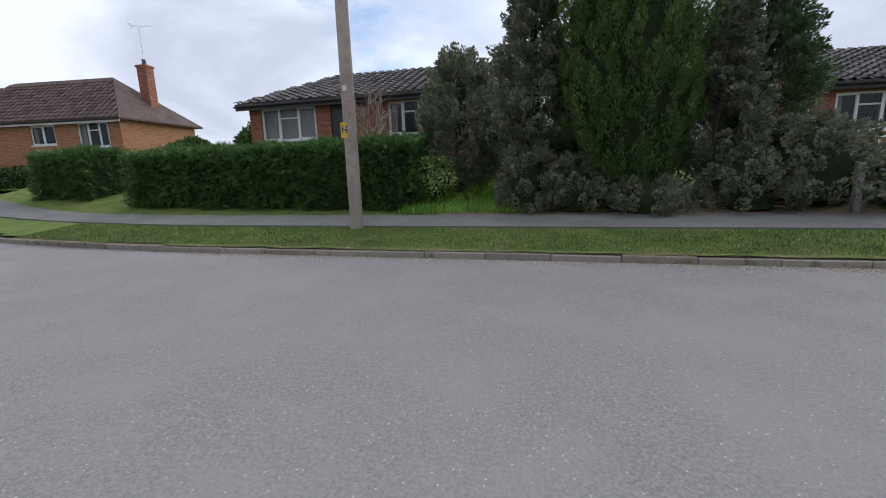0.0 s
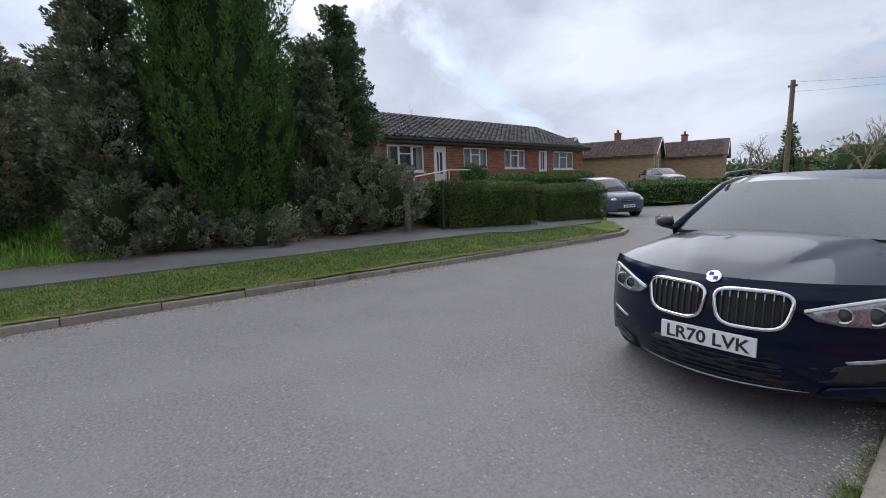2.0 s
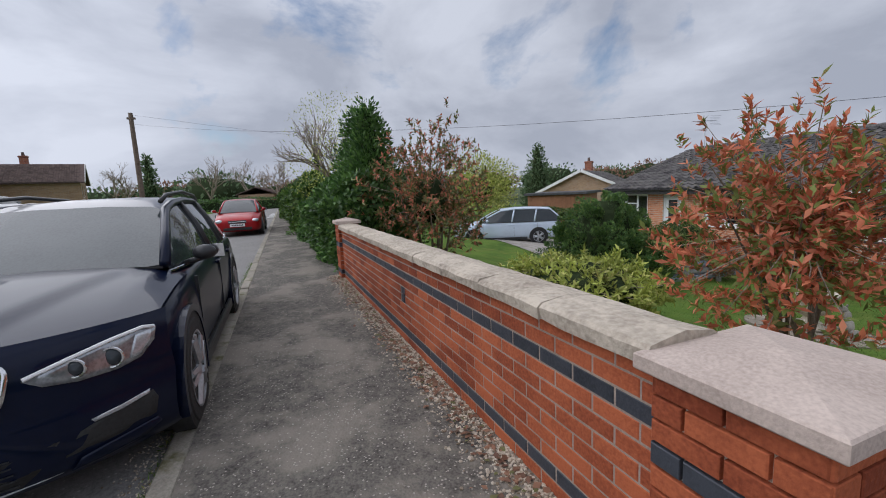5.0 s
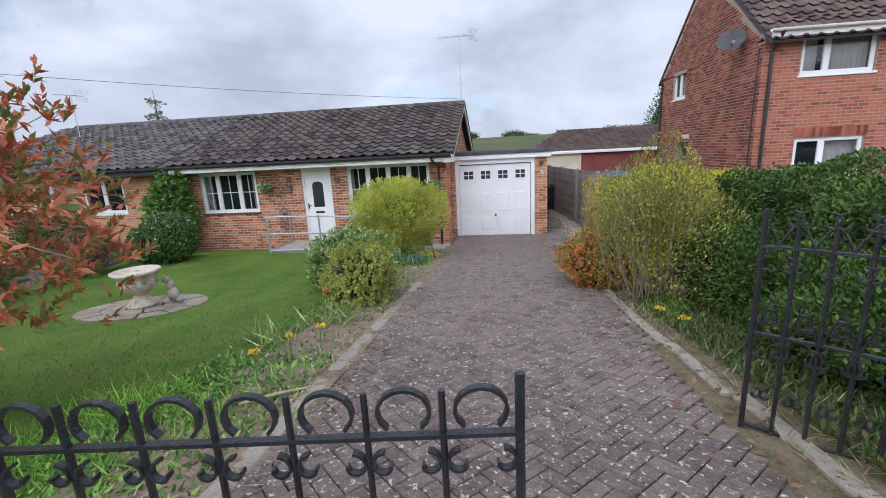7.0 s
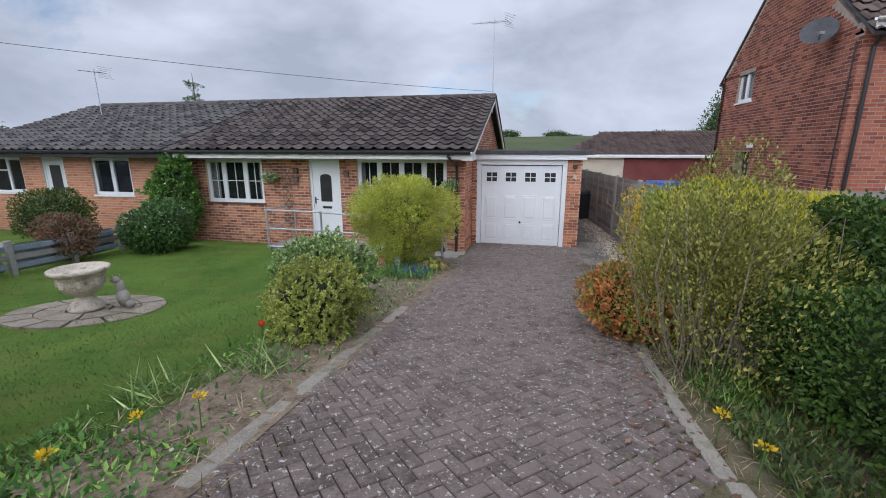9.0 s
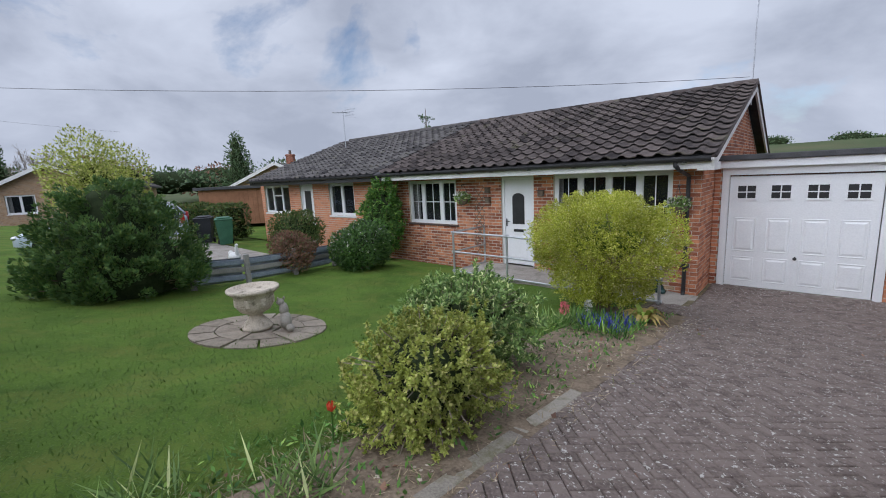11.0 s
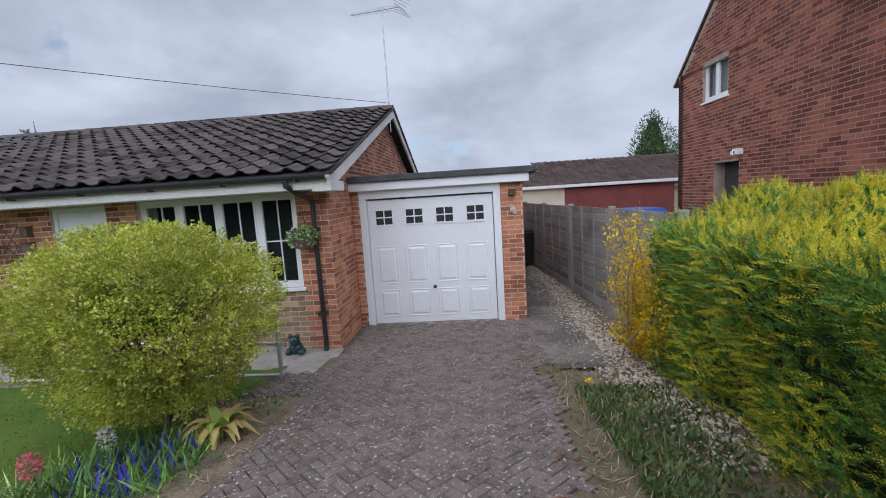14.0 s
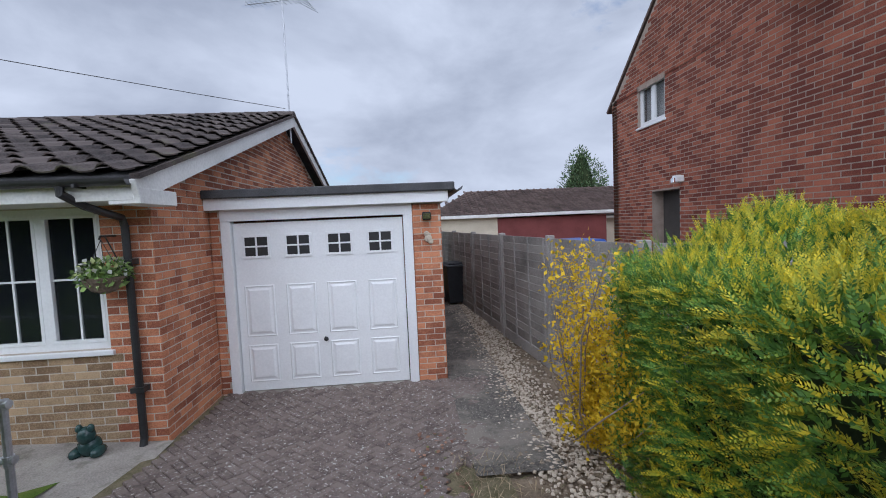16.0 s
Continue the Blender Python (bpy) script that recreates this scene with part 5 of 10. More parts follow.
# windows and door of the near half
window(bungalow, pose(WIN1[0], FY, WIN1[2]), WIN1[1] - WIN1[0], WIN1[3] - WIN1[2], (0.30, 0.68), (1, 1), curtain=((0.0, 0.14), (0.86, 1.0)), sill_mat=M["tile_brown"])
window(bungalow, pose(BAY[0], FY, BAY[2]), BAY[1] - BAY[0], BAY[3] - BAY[2], (0.25, 0.5, 0.75), (1, 1), curtain=((0.0, 0.06), (0.95, 1.0)))
dw, dh = DOOR[1] - DOOR[0], DOOR[3] - DOOR[2]
bm = boxes((0, 0.06, 0.04, 0.12, 0, dh), (dw - 0.06, dw, 0.04, 0.12, 0, dh), (0.06, dw - 0.06, 0.04, 0.12, dh - 0.06, dh), bevel=0.004)
door = part("door", bm, M["white"], bungalow, "white plastic front door with an arched window")
door.matrix_local = pose(DOOR[0], FY, DOOR[2])
part("door_leaf", boxes((0.062, dw - 0.062, 0.06, 0.11, 0.02, dh - 0.062), bevel=0.005), M["white"], door)
bm = bmesh.new()
pts = [(0.27, 0.98), (0.59, 0.98), (0.59, 1.60)] + [(0.43 + 0.16 * math.cos(a), 1.60 + 0.10 * math.sin(a)) for a in [math.pi * k / 8 for k in range(1, 8)]] + [(0.27, 1.60)]
bm.faces.new([bm.verts.new((x, 0.056, z)) for x, z in pts])
part("door_window", bm, M["black"], door, "dark glass with an arched head")
part("letterbox", boxes((0.30, 0.56, 0.050, 0.062, 0.80, 0.86), bevel=0.003), M["black"], door)
part("handle", boxes((0.10, 0.125, 0.035, 0.062, 0.92, 1.10), (0.10, 0.20, 0.025, 0.04, 1.03, 1.05), bevel=0.003), M["black"], door)
part("panel", boxes((0.20, 0.66, 0.052, 0.062, 0.18, 0.70), bevel=0.005), M["white"], door)
part("door_step", boxes((-0.05, dw + 0.05, -0.25, 0.12, -0.14, 0.0), bevel=0.01), M["concrete"], door)

# the attached half: darker trim, plain windows
NB = ((-14.9, -12.95, 1.2, 2.28), (-12.15, -11.3, 0.05, 2.3), (-10.3, -8.9, 1.2, 2.28))
masonry("wall", bungalow, pose(-15.2, FY + 0.002, 0), PARTY + 15.2, -0.3, 2.40, M["brick"], facade_openings(-15.2, *NB), seed=14)
masonry("wall", bungalow, pose(-15.2, 2 * RIDGE_Y - FY, 0, 0, 0, -90), 2 * (RIDGE_Y - FY), -0.3, 2.40, M["brick"], top=gable_top, seed=15)
window(bungalow, pose(NB[0][0], FY, NB[0][2]), 1.95, 1.08, (0.33, 0.67), top_light={1: 0.35})
window(bungalow, pose(NB[2][0], FY, NB[2][2]), 1.4, 1.08, (0.5,))
door2 = part("door", boxes((0, 0.06, 0.04, 0.12, 0, 2.25), (0.79, 0.85, 0.04, 0.12, 0, 2.25), (0.06, 0.79, 0.04, 0.12, 2.18, 2.25), (0.062, 0.788, 0.06, 0.11, 0.0, 2.178), bevel=0.004), M["white"], bungalow, "white door with a tall window")
door2.matrix_local = pose(NB[1][0], FY, NB[1][2])
part("door_window", boxes((0.22, 0.63, 0.054, 0.062, 1.0, 2.0), bevel=0.003), M["black"], door2)

# ---- front garden wall with piers ----
WALL_ANG = math.degrees(math.atan(0.092))
garden_wall = thing("garden_wall", "red brick garden wall with blue brick bands and stone coping", "wall", at=(-6.0, wall_line(-6.0), 1.46), turn=WALL_ANG)
WL = 6.255
BASE = 0.0
pick = lambda r, u: M["brick_blue"] if r in (1, 8) else None
masonry("wall_face", garden_wall, Matrix.Identity(4), WL, BASE, BASE + 0.825, M["brick_wall"], near=lambda u, v: u > 3.9, pick=pick, seed=21, thick=0.21, openings=((3.42, 3.56, 0.375, 0.525),))
back = masonry("wall_back", garden_wall, pose(WL, 0.215, 0, 0, 0, 180), WL, BASE - 0.3, BASE + 0.825, M["brick_wall"], seed=22, thick=0.02)
part("air_brick", boxes((3.42, 3.56, 0.01, 0.06, 0.375, 0.443), (3.42, 3.56, 0.01, 0.06, 0.457, 0.525), (3.475, 3.505, 0.006, 0.06, 0.375, 0.525)), M["brick_blue"], garden_wall, "dark blue and white tile set in the wall")
n = 11
rng = random.Random(5)
for k in range(n):
    x0 = 0.05 + k * (WL - 0.05) / n
    bm = bmesh.new()
    sec = [(-0.045, 0.0), (-0.05, 0.05), (-0.03, 0.068), (0.105, 0.088), (0.24, 0.068), (0.262, 0.05), (0.257, 0.0)]
    rings = []
    for q in range(5):
        xx = x0 + 0.004 + ((WL - 0.05) / n - 0.008) * q / 4
        rings.append([bm.verts.new((xx, y + rng.uniform(-0.005, 0.005), 0.828 + z + rng.uniform(-0.004, 0.004))) for y, z in sec])
    for a, b in zip(rings, rings[1:]):
        for j in range(len(sec)):
            bm.faces.new((a[j], b[j], b[(j + 1) % len(sec)], a[(j + 1) % len(sec)]))
    bm.faces.new(rings[0])
    bm.faces.new(list(reversed(rings[-1])))
    part("coping_stone", bm, M["coping"], garden_wall)


def pier(x, half, high, depth, seed, full=True):
    """A square brick pier with a low pyramid cap."""
    w = 2 * half
    frames = ((pose(x - half, depth, 0), 31), (pose(x + half, depth, 0, 0, 0, 90), 32), (pose(x + half, depth + w, 0, 0, 0, 180), 33), (pose(x - half, depth + w, 0, 0, 0, -90), 34))
    owner = part("pier", boxes((x - half + 0.02, x + half - 0.02, depth + 0.02, depth + w - 0.02, -0.3, high)), M["mortar"], garden_wall, "square brick pier with a pyramid stone cap")
    for m, s in frames:
        for u0, u1, v0, v1, r in bricks_of(w, 0.0, high, seed=s + seed):
            ob = new("brick", brick_mesh(M["brick_blue"] if r in (1, 7) else M["brick_wall"]))
            ob.parent = owner
            ob.matrix_local = m @ Matrix.Translation((u0, 0, v0)) @ Matrix.Diagonal((u1 - u0, 1, v1 - v0, 1))
    bm = bmesh.new()
    o = half + 0.035
    c = depth + half
    rings = [[bm.verts.new((x + a * s, c + b * s, z)) for a, b in ((-1, -1), (1, -1), (1, 1), (-1, 1))] for s, z in ((o - 0.006, high + 0.002), (o, high + 0.008), (o, high + 0.05), (o - 0.006, high + 0.056))]
    for a, b in zip(rings, rings[1:]):
        for k in range(4):
            bm.faces.new((a[k], a[(k + 1) % 4], b[(k + 1) % 4], b[k]))
    bm.faces.new(list(reversed(rings[0])))
    apex = bm.verts.new((x, c, high + 0.105))
    for k in range(4):
        bm.faces.new((rings[-1][k], rings[-1][(k + 1) % 4], apex))
    part("pier_cap", bm, M["cap"], owner, "pinkish cast stone cap")


pier(-0.06, 0.17, 0.90, -0.05, 1)
pier(WL + 0.235, 0.225, 0.825, -0.05, 2)

# ---- the two-storey neighbour ----
nbh = thing("brick_house", "two-storey dark red brick house with a gable and white windows", "house", at=(8.29, 12.533, 0))
NE, ND = 4.62, 6.2
ntop = lambda u: NE + (7.2 - NE) * (1 - abs(u - ND / 2) / (ND / 2)) if 0 <= u <= ND else 0
n_open = [(ND - 5.1 + 0.0, ND - 4.05, 3.85, 4.72)]
# gable wall faces -x: u runs from the back to the front
masonry("wall", nbh, pose(0, ND, 0, 0, 0, -90), ND, -0.3, NE, M["brick_nb"], [(ND - 5.05, ND - 4.08, 3.85, 4.72), (ND - 4.55, ND - 3.65, 0.1, 2.45)], top=ntop, seed=41)
window(nbh, pose(0, 5.05, 3.85, 0, 0, -90), 0.97, 0.87, (0.5,), curtain=((0, 1),))
# solid dark block behind the opening, painting the shade of the porch
part("porch_recess", boxes((0.26, 1.2, 3.6, 4.6, 0.05, 2.5)), M["dim_inside"], nbh)
NF = ((0.81, 2.34, 3.83, 4.83), (0.89, 2.37, 1.5, 2.44), (3.6, 4.6, 0.1, 2.2))
masonry("wall", nbh, pose(0, 0, 0), 9.0, -0.3, NE + 0.2, M["brick_nb"], list(NF), seed=42)
window(nbh, pose(NF[0][0], 0, NF[0][2]), 1.53, 1.0, (0.36,), curtain=((0.0, 0.3), (0.36, 1.0)))
window(nbh, pose(NF[1][0], 0, NF[1][2]), 1.48, 0.94, (0.42,), curtain=((0.45, 1.0),))
window(nbh, pose(NF[2][0], 0, NF[2][2]), 1.0, 2.1, (0.5,), curtain=((0.0, 1.0),))
part("brick_arch", boxes(*[(0.85 + 0.078 * k, 0.85 + 0.078 * k + 0.068, -0.006, 0.05, 2.45, 2.66) for k in range(20)]), M["brick_nb"], nbh)
part("back_wall", boxes((0.0, 9.0, ND - 0.25, ND, -0.3, NE)), M["brick_far"], nbh)
np_, nl = math.degrees(math.atan2(7.2 - NE, ND / 2)), math.hypot(7.2 - NE, ND / 2)
nroof = part("roof", boxes((0.0, 9.2, -0.35, nl, 0.0, 0.06)), M["felt"], nbh)
nroof.matrix_local = slope_frame(-0.02, 0, NE + 0.12, 0, np_)
tiled_slope(nroof, Matrix.Translation((-0.02, -0.36, 0.06)), 9.2, nl + 0.36, M["tile_brown"], seed=43)
part("roof", boxes((-9.2, 0.0, -0.35, nl, 0.0, 0.06)), M["tile_brown"], nbh).matrix_local = slope_frame(0, ND, NE + 0.12, 180, np_)
part("fascia", boxes((-0.03, 9.2, -0.34, -0.30, NE + 0.0, NE + 0.16)), M["white_old"], nbh)
gutter_pipe(nbh, (-0.1, -0.40, NE + 0.16), (9.2, -0.40, NE + 0.15), M["white_old"])
bm = bmesh.new()
tube(bm, [(0.16, -0.40, NE + 0.12), (0.16, -0.2, NE - 0.1), (0.16, -0.06, NE - 0.25), (0.16, -0.06, 0.0)], 0.036, 10)
part("downpipe", bm, M["black"], nbh)
bm = bmesh.new()
tube(bm, [(-0.03, 0.12, 4.5), (-0.03, 0.12, 0.0)], 0.012, 6)
part("cable", bm, M["black"], nbh)

# ---- front garden ----
def on_south(x, y, dz=0.0):
    return (x, y, south(x, y) + dz)


# ball-clipped golden privet on a short leg
golden = thing("golden_bush", "clipped ball of yellow-green privet on a short trunk", "bush", at=on_south(0.08, 10.35))
stems(golden, [(0.0, 0.0, -0.05), (0.05, 0.03, 0), (-0.04, 0.02, 0)], [(0.02, 0.0, 1.0), (0.3, 0.1, 1.1), (-0.3, -0.1, 1.1)], 0.045, 0.02, name="trunk", seed=3, bend=0.05)
rng = random.Random(8)
stems(golden, [(rng.uniform(-0.05, 0.05), rng.uniform(-0.05, 0.05), 0.5) for _ in range(60)], [(0.95 * math.cos(a) * rng.uniform(0.3, 0.95), 0.8 * math.sin(a) * rng.uniform(0.3, 0.95), rng.uniform(0.5, 1.65)) for a in [rng.uniform(0, 6.28) for _ in range(60)]], 0.008, 0.003, M["twig"], name="twig_work", seed=9)
# dark green ball: shade within the golden leaves, given by colour
core_ball(golden, (0.5, 0.4, 0.26), 51, (0.0, 0, 1.1), L["privet"])
p, d = ball_points(2900, (0.95, 0.84, 0.66), 51, shell=0.55, lump=0.10)
p[:, 2] = np.sign(p[:, 2]) * np.minimum(np.abs(p[:, 2]), 0.55 + 0.06 * RNG.random(len(p)))
p[:, 2] *= np.where(p[:, 2] < 0, 1.3, 1.0)
p[:, :2] *= np.where(p[:, 2] < -0.35, 0.8, 1.0)[:, None]
sprays(golden, p + np.array([0.0, 0, 1.04]), d + np.array([0, 0, 0.35]) + 0.45 * random_ways(len(p)), 0.17, 0.05, 34, 0.026, 0.016, L["gold"], "foliage", 0.7)

shrub("choisya", "rounded evergreen shrub with glossy pale-tipped leaves by the drive", on_south(0.0, 7.15), (0.62, 0.6, 0.46), 30000, 0.05, L["choisya"], 52, height=0.4, shoots=1000, core=0.6, lump=0.22, width=0.34)
shrub("olive_shrub", "small olive-green shrub with fine leaves beside the block drive", on_south(0.5, 6.15), (0.48, 0.58, 0.40), 36000, 0.03, L["olive"], 53, height=0.32, shoots=1500, core=0.66, lump=0.22, upward=0.9)
shrub("photinia", "red-leaved photinia with bright new growth behind the wall", on_south(-1.0, 3.15), (1.0, 0.95, 0.98), 11000, 0.08, L["photinia"], 54, height=1.3, core=0, shell=0.8, upward=0.8, wild=0.7, lump=0.26, width=0.36, low=-0.9, shoots=640)
shrub("photinia", "tall dull red-green photinia at the end of the wall", on_south(-6.3, 1.75), (1.2, 1.15, 1.4), 15000, 0.08, L["photinia_dull"], 55, height=1.3, core=0.3, shell=0.8, upward=0.7, lump=0.24, width=0.36, shoots=800)
shrub("euonymus", "low yellow-green shrub behind the garden wall", on_south(-3.3, 2.8), (1.15, 0.8, 0.42), 14000, 0.09, L["olive"], 56, height=0.4, shoots=900, width=0.32)
lobed_conifer("dark_yew", "dark rounded evergreen bush on the lawn's edge", on_south(-6.9, 6.1), 1.95, 1.12, 260, (0.40, 0.13), 120, 0.065, L["yew"], 57, lambda f: (1 - f ** 1.9) ** 0.55 * min(1, 0.85 + f), 0.8, 0.78, 0.05, 0.16, category="bush", width=0.5)
shrub("viburnum", "dark evergreen shrub flecked with white flowers by the house", on_south(-6.0, 10.7), (0.72, 0.7, 0.62), 9000, 0.07, L["laurel"], 58, height=0.5)
shrub("white_blossom", "white flower clusters on the evergreen shrub", on_south(-6.0, 10.7), (0.74, 0.72, 0.64), 420, 0.06, L["white_flower"], 58, height=0.5, stem=False, core=0, low=0.0, category="flowers")
shrub("climber", "leafy green climber against the brick house wall", on_south(-7.05, 12.3), (0.85, 0.38, 1.2), 15000, 0.085, L["ivy"], 59, height=1.2, shoots=800, lump=0.3, core=0.6)
shrub("brown_shrub", "bare brown twiggy shrub beside the low fence", on_south(-7.0, 9.4), (0.6, 0.5, 0.5), 5000, 0.06, L["brown"], 60, height=0.5, core=0.4)
shrub("garden_shrub", "green and brown mixed shrub in the adjoining garden", on_south(-9.4, 10.9), (1.0, 0.7, 0.7), 7000, 0.07, L["box"], 61, height=0.7)
strap = thing("strap_clump", "drooping strap leaves turning yellow at the edges of the clump", "plant", at=on_south(0.72, 10.12))
rng = random.Random(63)
L["strap_yellow"] = leaf_material("strap_yellow", (0.46, 0.36, 0.12), (0.68, 0.50, 0.20))
for k in range(46):
    t, long_, lean_ = k * 2.4 + rng.uniform(-0.3, 0.3), rng.uniform(0.32, 0.5), rng.uniform(0.35, 1.0)
    bm = bmesh.new()
    rows = []
    for q in range(6):
        f = q / 5
        w = 0.036 * math.sin(math.pi * min(0.2 + 0.8 * f, 0.985)) + 0.002
        o = 0.04 + long_ * lean_ * f ** 1.3 * 0.8
        z = long_ * (1.25 * f - (0.55 + 0.75 * lean_) * f * f)
        rows.append([bm.verts.new((o * math.cos(t) - e * w * math.sin(t), o * math.sin(t) + e * w * math.cos(t), max(z, 0.012) - (0.006 if e == 0 else 0))) for e in (-1, 0, 1)])
    grid_faces(bm, rows)
    part("leaf", bm, L["strap_yellow"] if lean_ > 0.58 or k % 5 == 0 else L["strap"], strap, smooth=True)

# urn on a stone disc
urn = thing("garden_urn", "weathered cast stone urn on a pedestal foot", "urn", at=on_south(-3.02, 6.62, 0.03))
bm = bmesh.new()
lathe(bm, [(0.185, 0.0), (0.19, 0.04), (0.165, 0.055), (0.16, 0.085), (0.12, 0.12), (0.085, 0.17), (0.082, 0.195), (0.12, 0.215), (0.185, 0.25), (0.225, 0.31), (0.235, 0.38), (0.245, 0.45), (0.30, 0.50), (0.318, 0.515), (0.318, 0.545), (0.285, 0.55), (0.25, 0.51), (0.0, 0.48)], 32)
part("bowl", bm, M["stone"], urn, smooth=True)
for k in range(8):
    a = 2 * math.pi * k / 8
    bm = bmesh.new()
    box(bm, -0.035, 0.035, -0.012, 0.012, -0.05, 0.05, 0.01, pose(0.238 * math.cos(a), 0.238 * math.sin(a), 0.38, 0, 0, math.degrees(a) + 90))
    part("relief", bm, M["stone"], urn)
M["disc_stone"] = surface("disc_stone", (0.16, 0.135, 0.105), (0.36, 0.31, 0.25), 6, 0.95, 0.7, 60, per_object=0.3, spec=0.2)
disc = thing("stone_disc", "circle of worn flat paving stones set in the lawn", "paving", at=on_south(-3.02, 6.66, 0.0))
rng = random.Random(4)
for ring, count, r0, r1 in ((0, 1, 0.0, 0.24), (1, 7, 0.25, 0.53), (2, 13, 0.54, 0.82)):
    for k in range(count):
        a0, a1 = 2 * math.pi * k / count + 0.02 / max(r1, 0.2), 2 * math.pi * (k + 1) / count - 0.02 / max(r1, 0.2)
        bm = bmesh.new()
        arc = [a0 + (a1 - a0) * j / 5 for j in range(6)]
        pts = [(r1 * math.cos(a), r1 * math.sin(a)) for a in arc] + ([(r0 * math.cos(a), r0 * math.sin(a)) for a in reversed(arc)] if r0 else [])
        q = 0.02 + rng.uniform(-0.006, 0.006)
        tops = [bm.verts.new((x, y, q - 0.123 * y)) for x, y in pts]
        lows = [bm.verts.new((x, y, -0.06 - 0.123 * y)) for x, y in pts]
        bm.faces.new(tops)
        for j in range(len(pts)):
            bm.faces.new((lows[j], lows[(j + 1) % len(pts)], tops[(j + 1) % len(pts)], tops[j]))
        part("paving_stone", bm, M["disc_stone"], disc)
orn = thing("stone_ornament", "weathered grey stone animal figure reared against the urn", "ornament", at=on_south(-2.68, 6.84, 0.03))
bm = bmesh.new()
for c, e in (((0, 0, 0.13), (0.085, 0.075, 0.13)), ((-0.02, 0, 0.27), (0.06, 0.06, 0.10)), ((-0.05, -0.02, 0.37), (0.055, 0.045, 0.05)), ((-0.10, -0.03, 0.36), (0.03, 0.025, 0.025)), ((0.09, 0.0, 0.05), (0.07, 0.05, 0.05)), ((-0.07, 0.04, 0.05), (0.06, 0.035, 0.04)), ((-0.03, 0.02, 0.42), (0.015, 0.012, 0.025)), ((-0.05, -0.05, 0.42), (0.015, 0.012, 0.025))):
    bmesh.ops.create_icosphere(bm, subdivisions=2, radius=1, matrix=Matrix.Translation(c) @ Matrix.Diagonal((*e, 1)))
part("figure", bm, M["concrete"], orn, smooth=True)

# handrail and ramp along the front
ramp = part("ramp", bmesh.new(), M["concrete"])
bm = bmesh.new()
pts = [(-3.75, 0.21), (-2.2, 0.20), (0.55, 0.045), (0.9, 0.03)]
rows = [[bm.verts.new((x, y, z)) for x, z in pts] for y in (11.62, FY - 0.002)]
lows = [[bm.verts.new((x, y, -0.2)) for x, z in pts] for y in (11.62, FY - 0.002)]
for k in range(3):
    bm.faces.new((rows[0][k], rows[0][k + 1], rows[1][k + 1], rows[1][k]))
    bm.faces.new((lows[0][k], lows[0][k + 1], rows[0][k + 1], rows[0][k]))
bm.faces.new((lows[0][0], rows[0][0], rows[1][0], lows[1][0]))
bm.to_mesh(ramp.data)
bm.free()
tagged(ramp, "low concrete ramp along the house front", "ramp", kind="structure")
rail = thing("handrail", "galvanised steel tube handrail beside the entrance ramp", "railing", at=(0, 0, 0))
posts = [(-3.76, 11.55, 0.0, 1.12), (-2.34, 11.55, 0.0, 1.11), (-0.9, 11.55, 0.0, 1.04), (0.55, 11.55, 0.0, 0.96), (-3.72, 12.70, 0.1, 1.12)]
for x, y, z0, z1 in posts:
    bm = bmesh.new()
    tube(bm, [(x, y, z0), (x, y, z1)], 0.024, 10)
    part("post", bm, M["galvanised"], rail)
for f in (1.0, 0.58, 0.16):
    top = [(x, y, 0.06 + (z1 - 0.06) * f - 0.01) for x, y, z0, z1 in posts]
    bm = bmesh.new()
    tube(bm, [top[4], top[0]], 0.021, 10)
    part("side_rail", bm, M["galvanised"], rail)
    bm = bmesh.new()
    tube(bm, [(a[0], a[1], a[2]) for a in top[:4]], 0.021, 10)
    part("rail", bm, M["galvanised"], rail)
    for t in top[:4]:
        bm = bmesh.new()
        tube(bm, [(t[0], t[1], t[2] - 0.035), (t[0], t[1], t[2] + 0.03)], 0.032, 10)
        tube(bm, [(t[0] - 0.04, t[1], t[2]), (t[0] + 0.04, t[1], t[2])], 0.029, 10)
        part("clamp", bm, M["galvanised"], rail)

# hanging baskets, lamps, trellis, tv aerials
def basket(x, y, z, seed):
    b = thing("hanging_basket", "hanging basket of pale flowers on a wall bracket", "flower basket", at=(x, y, z), group="hanging baskets")
    bm = bmesh.new()
    lathe(bm, [(0.03, -0.15), (0.10, -0.12), (0.15, -0.04), (0.165, 0.0), (0.15, 0.0), (0.0, -0.02)], 16)
    part("bowl", bm, M["bark"], b)
    bm = bmesh.new()
    tube(bm, [(0, 0.185, 0.36), (0, 0.0, 0.36), (0, -0.02, 0.33)], 0.009, 6)
    tube(bm, [(0, 0.185, 0.15), (0, 0.06, 0.35)], 0.006, 6)
    for a in (0, 2.1, 4.2):
        tube(bm, [(0, 0, 0.33), (0.15 * math.cos(a), 0.15 * math.sin(a), 0.0)], 0.003, 4)
    part("bracket", bm, M["iron"], b)
    p, d = ball_points(500, (0.2, 0.17, 0.13), seed, shell=0.8)
    foliage(b, p + np.array([0, 0, 0.02]), d, L["choisya"], 0.06, 0.035, 0.2, 0.9)
    p, d = ball_points(110, (0.21, 0.18, 0.14), seed + 1, shell=0.3, low=-0.2)
    foliage(b, p + np.array([0, 0, 0.03]), d, L["white_flower"], 0.045, 0.045, 0.2, 0.9, "blossom")


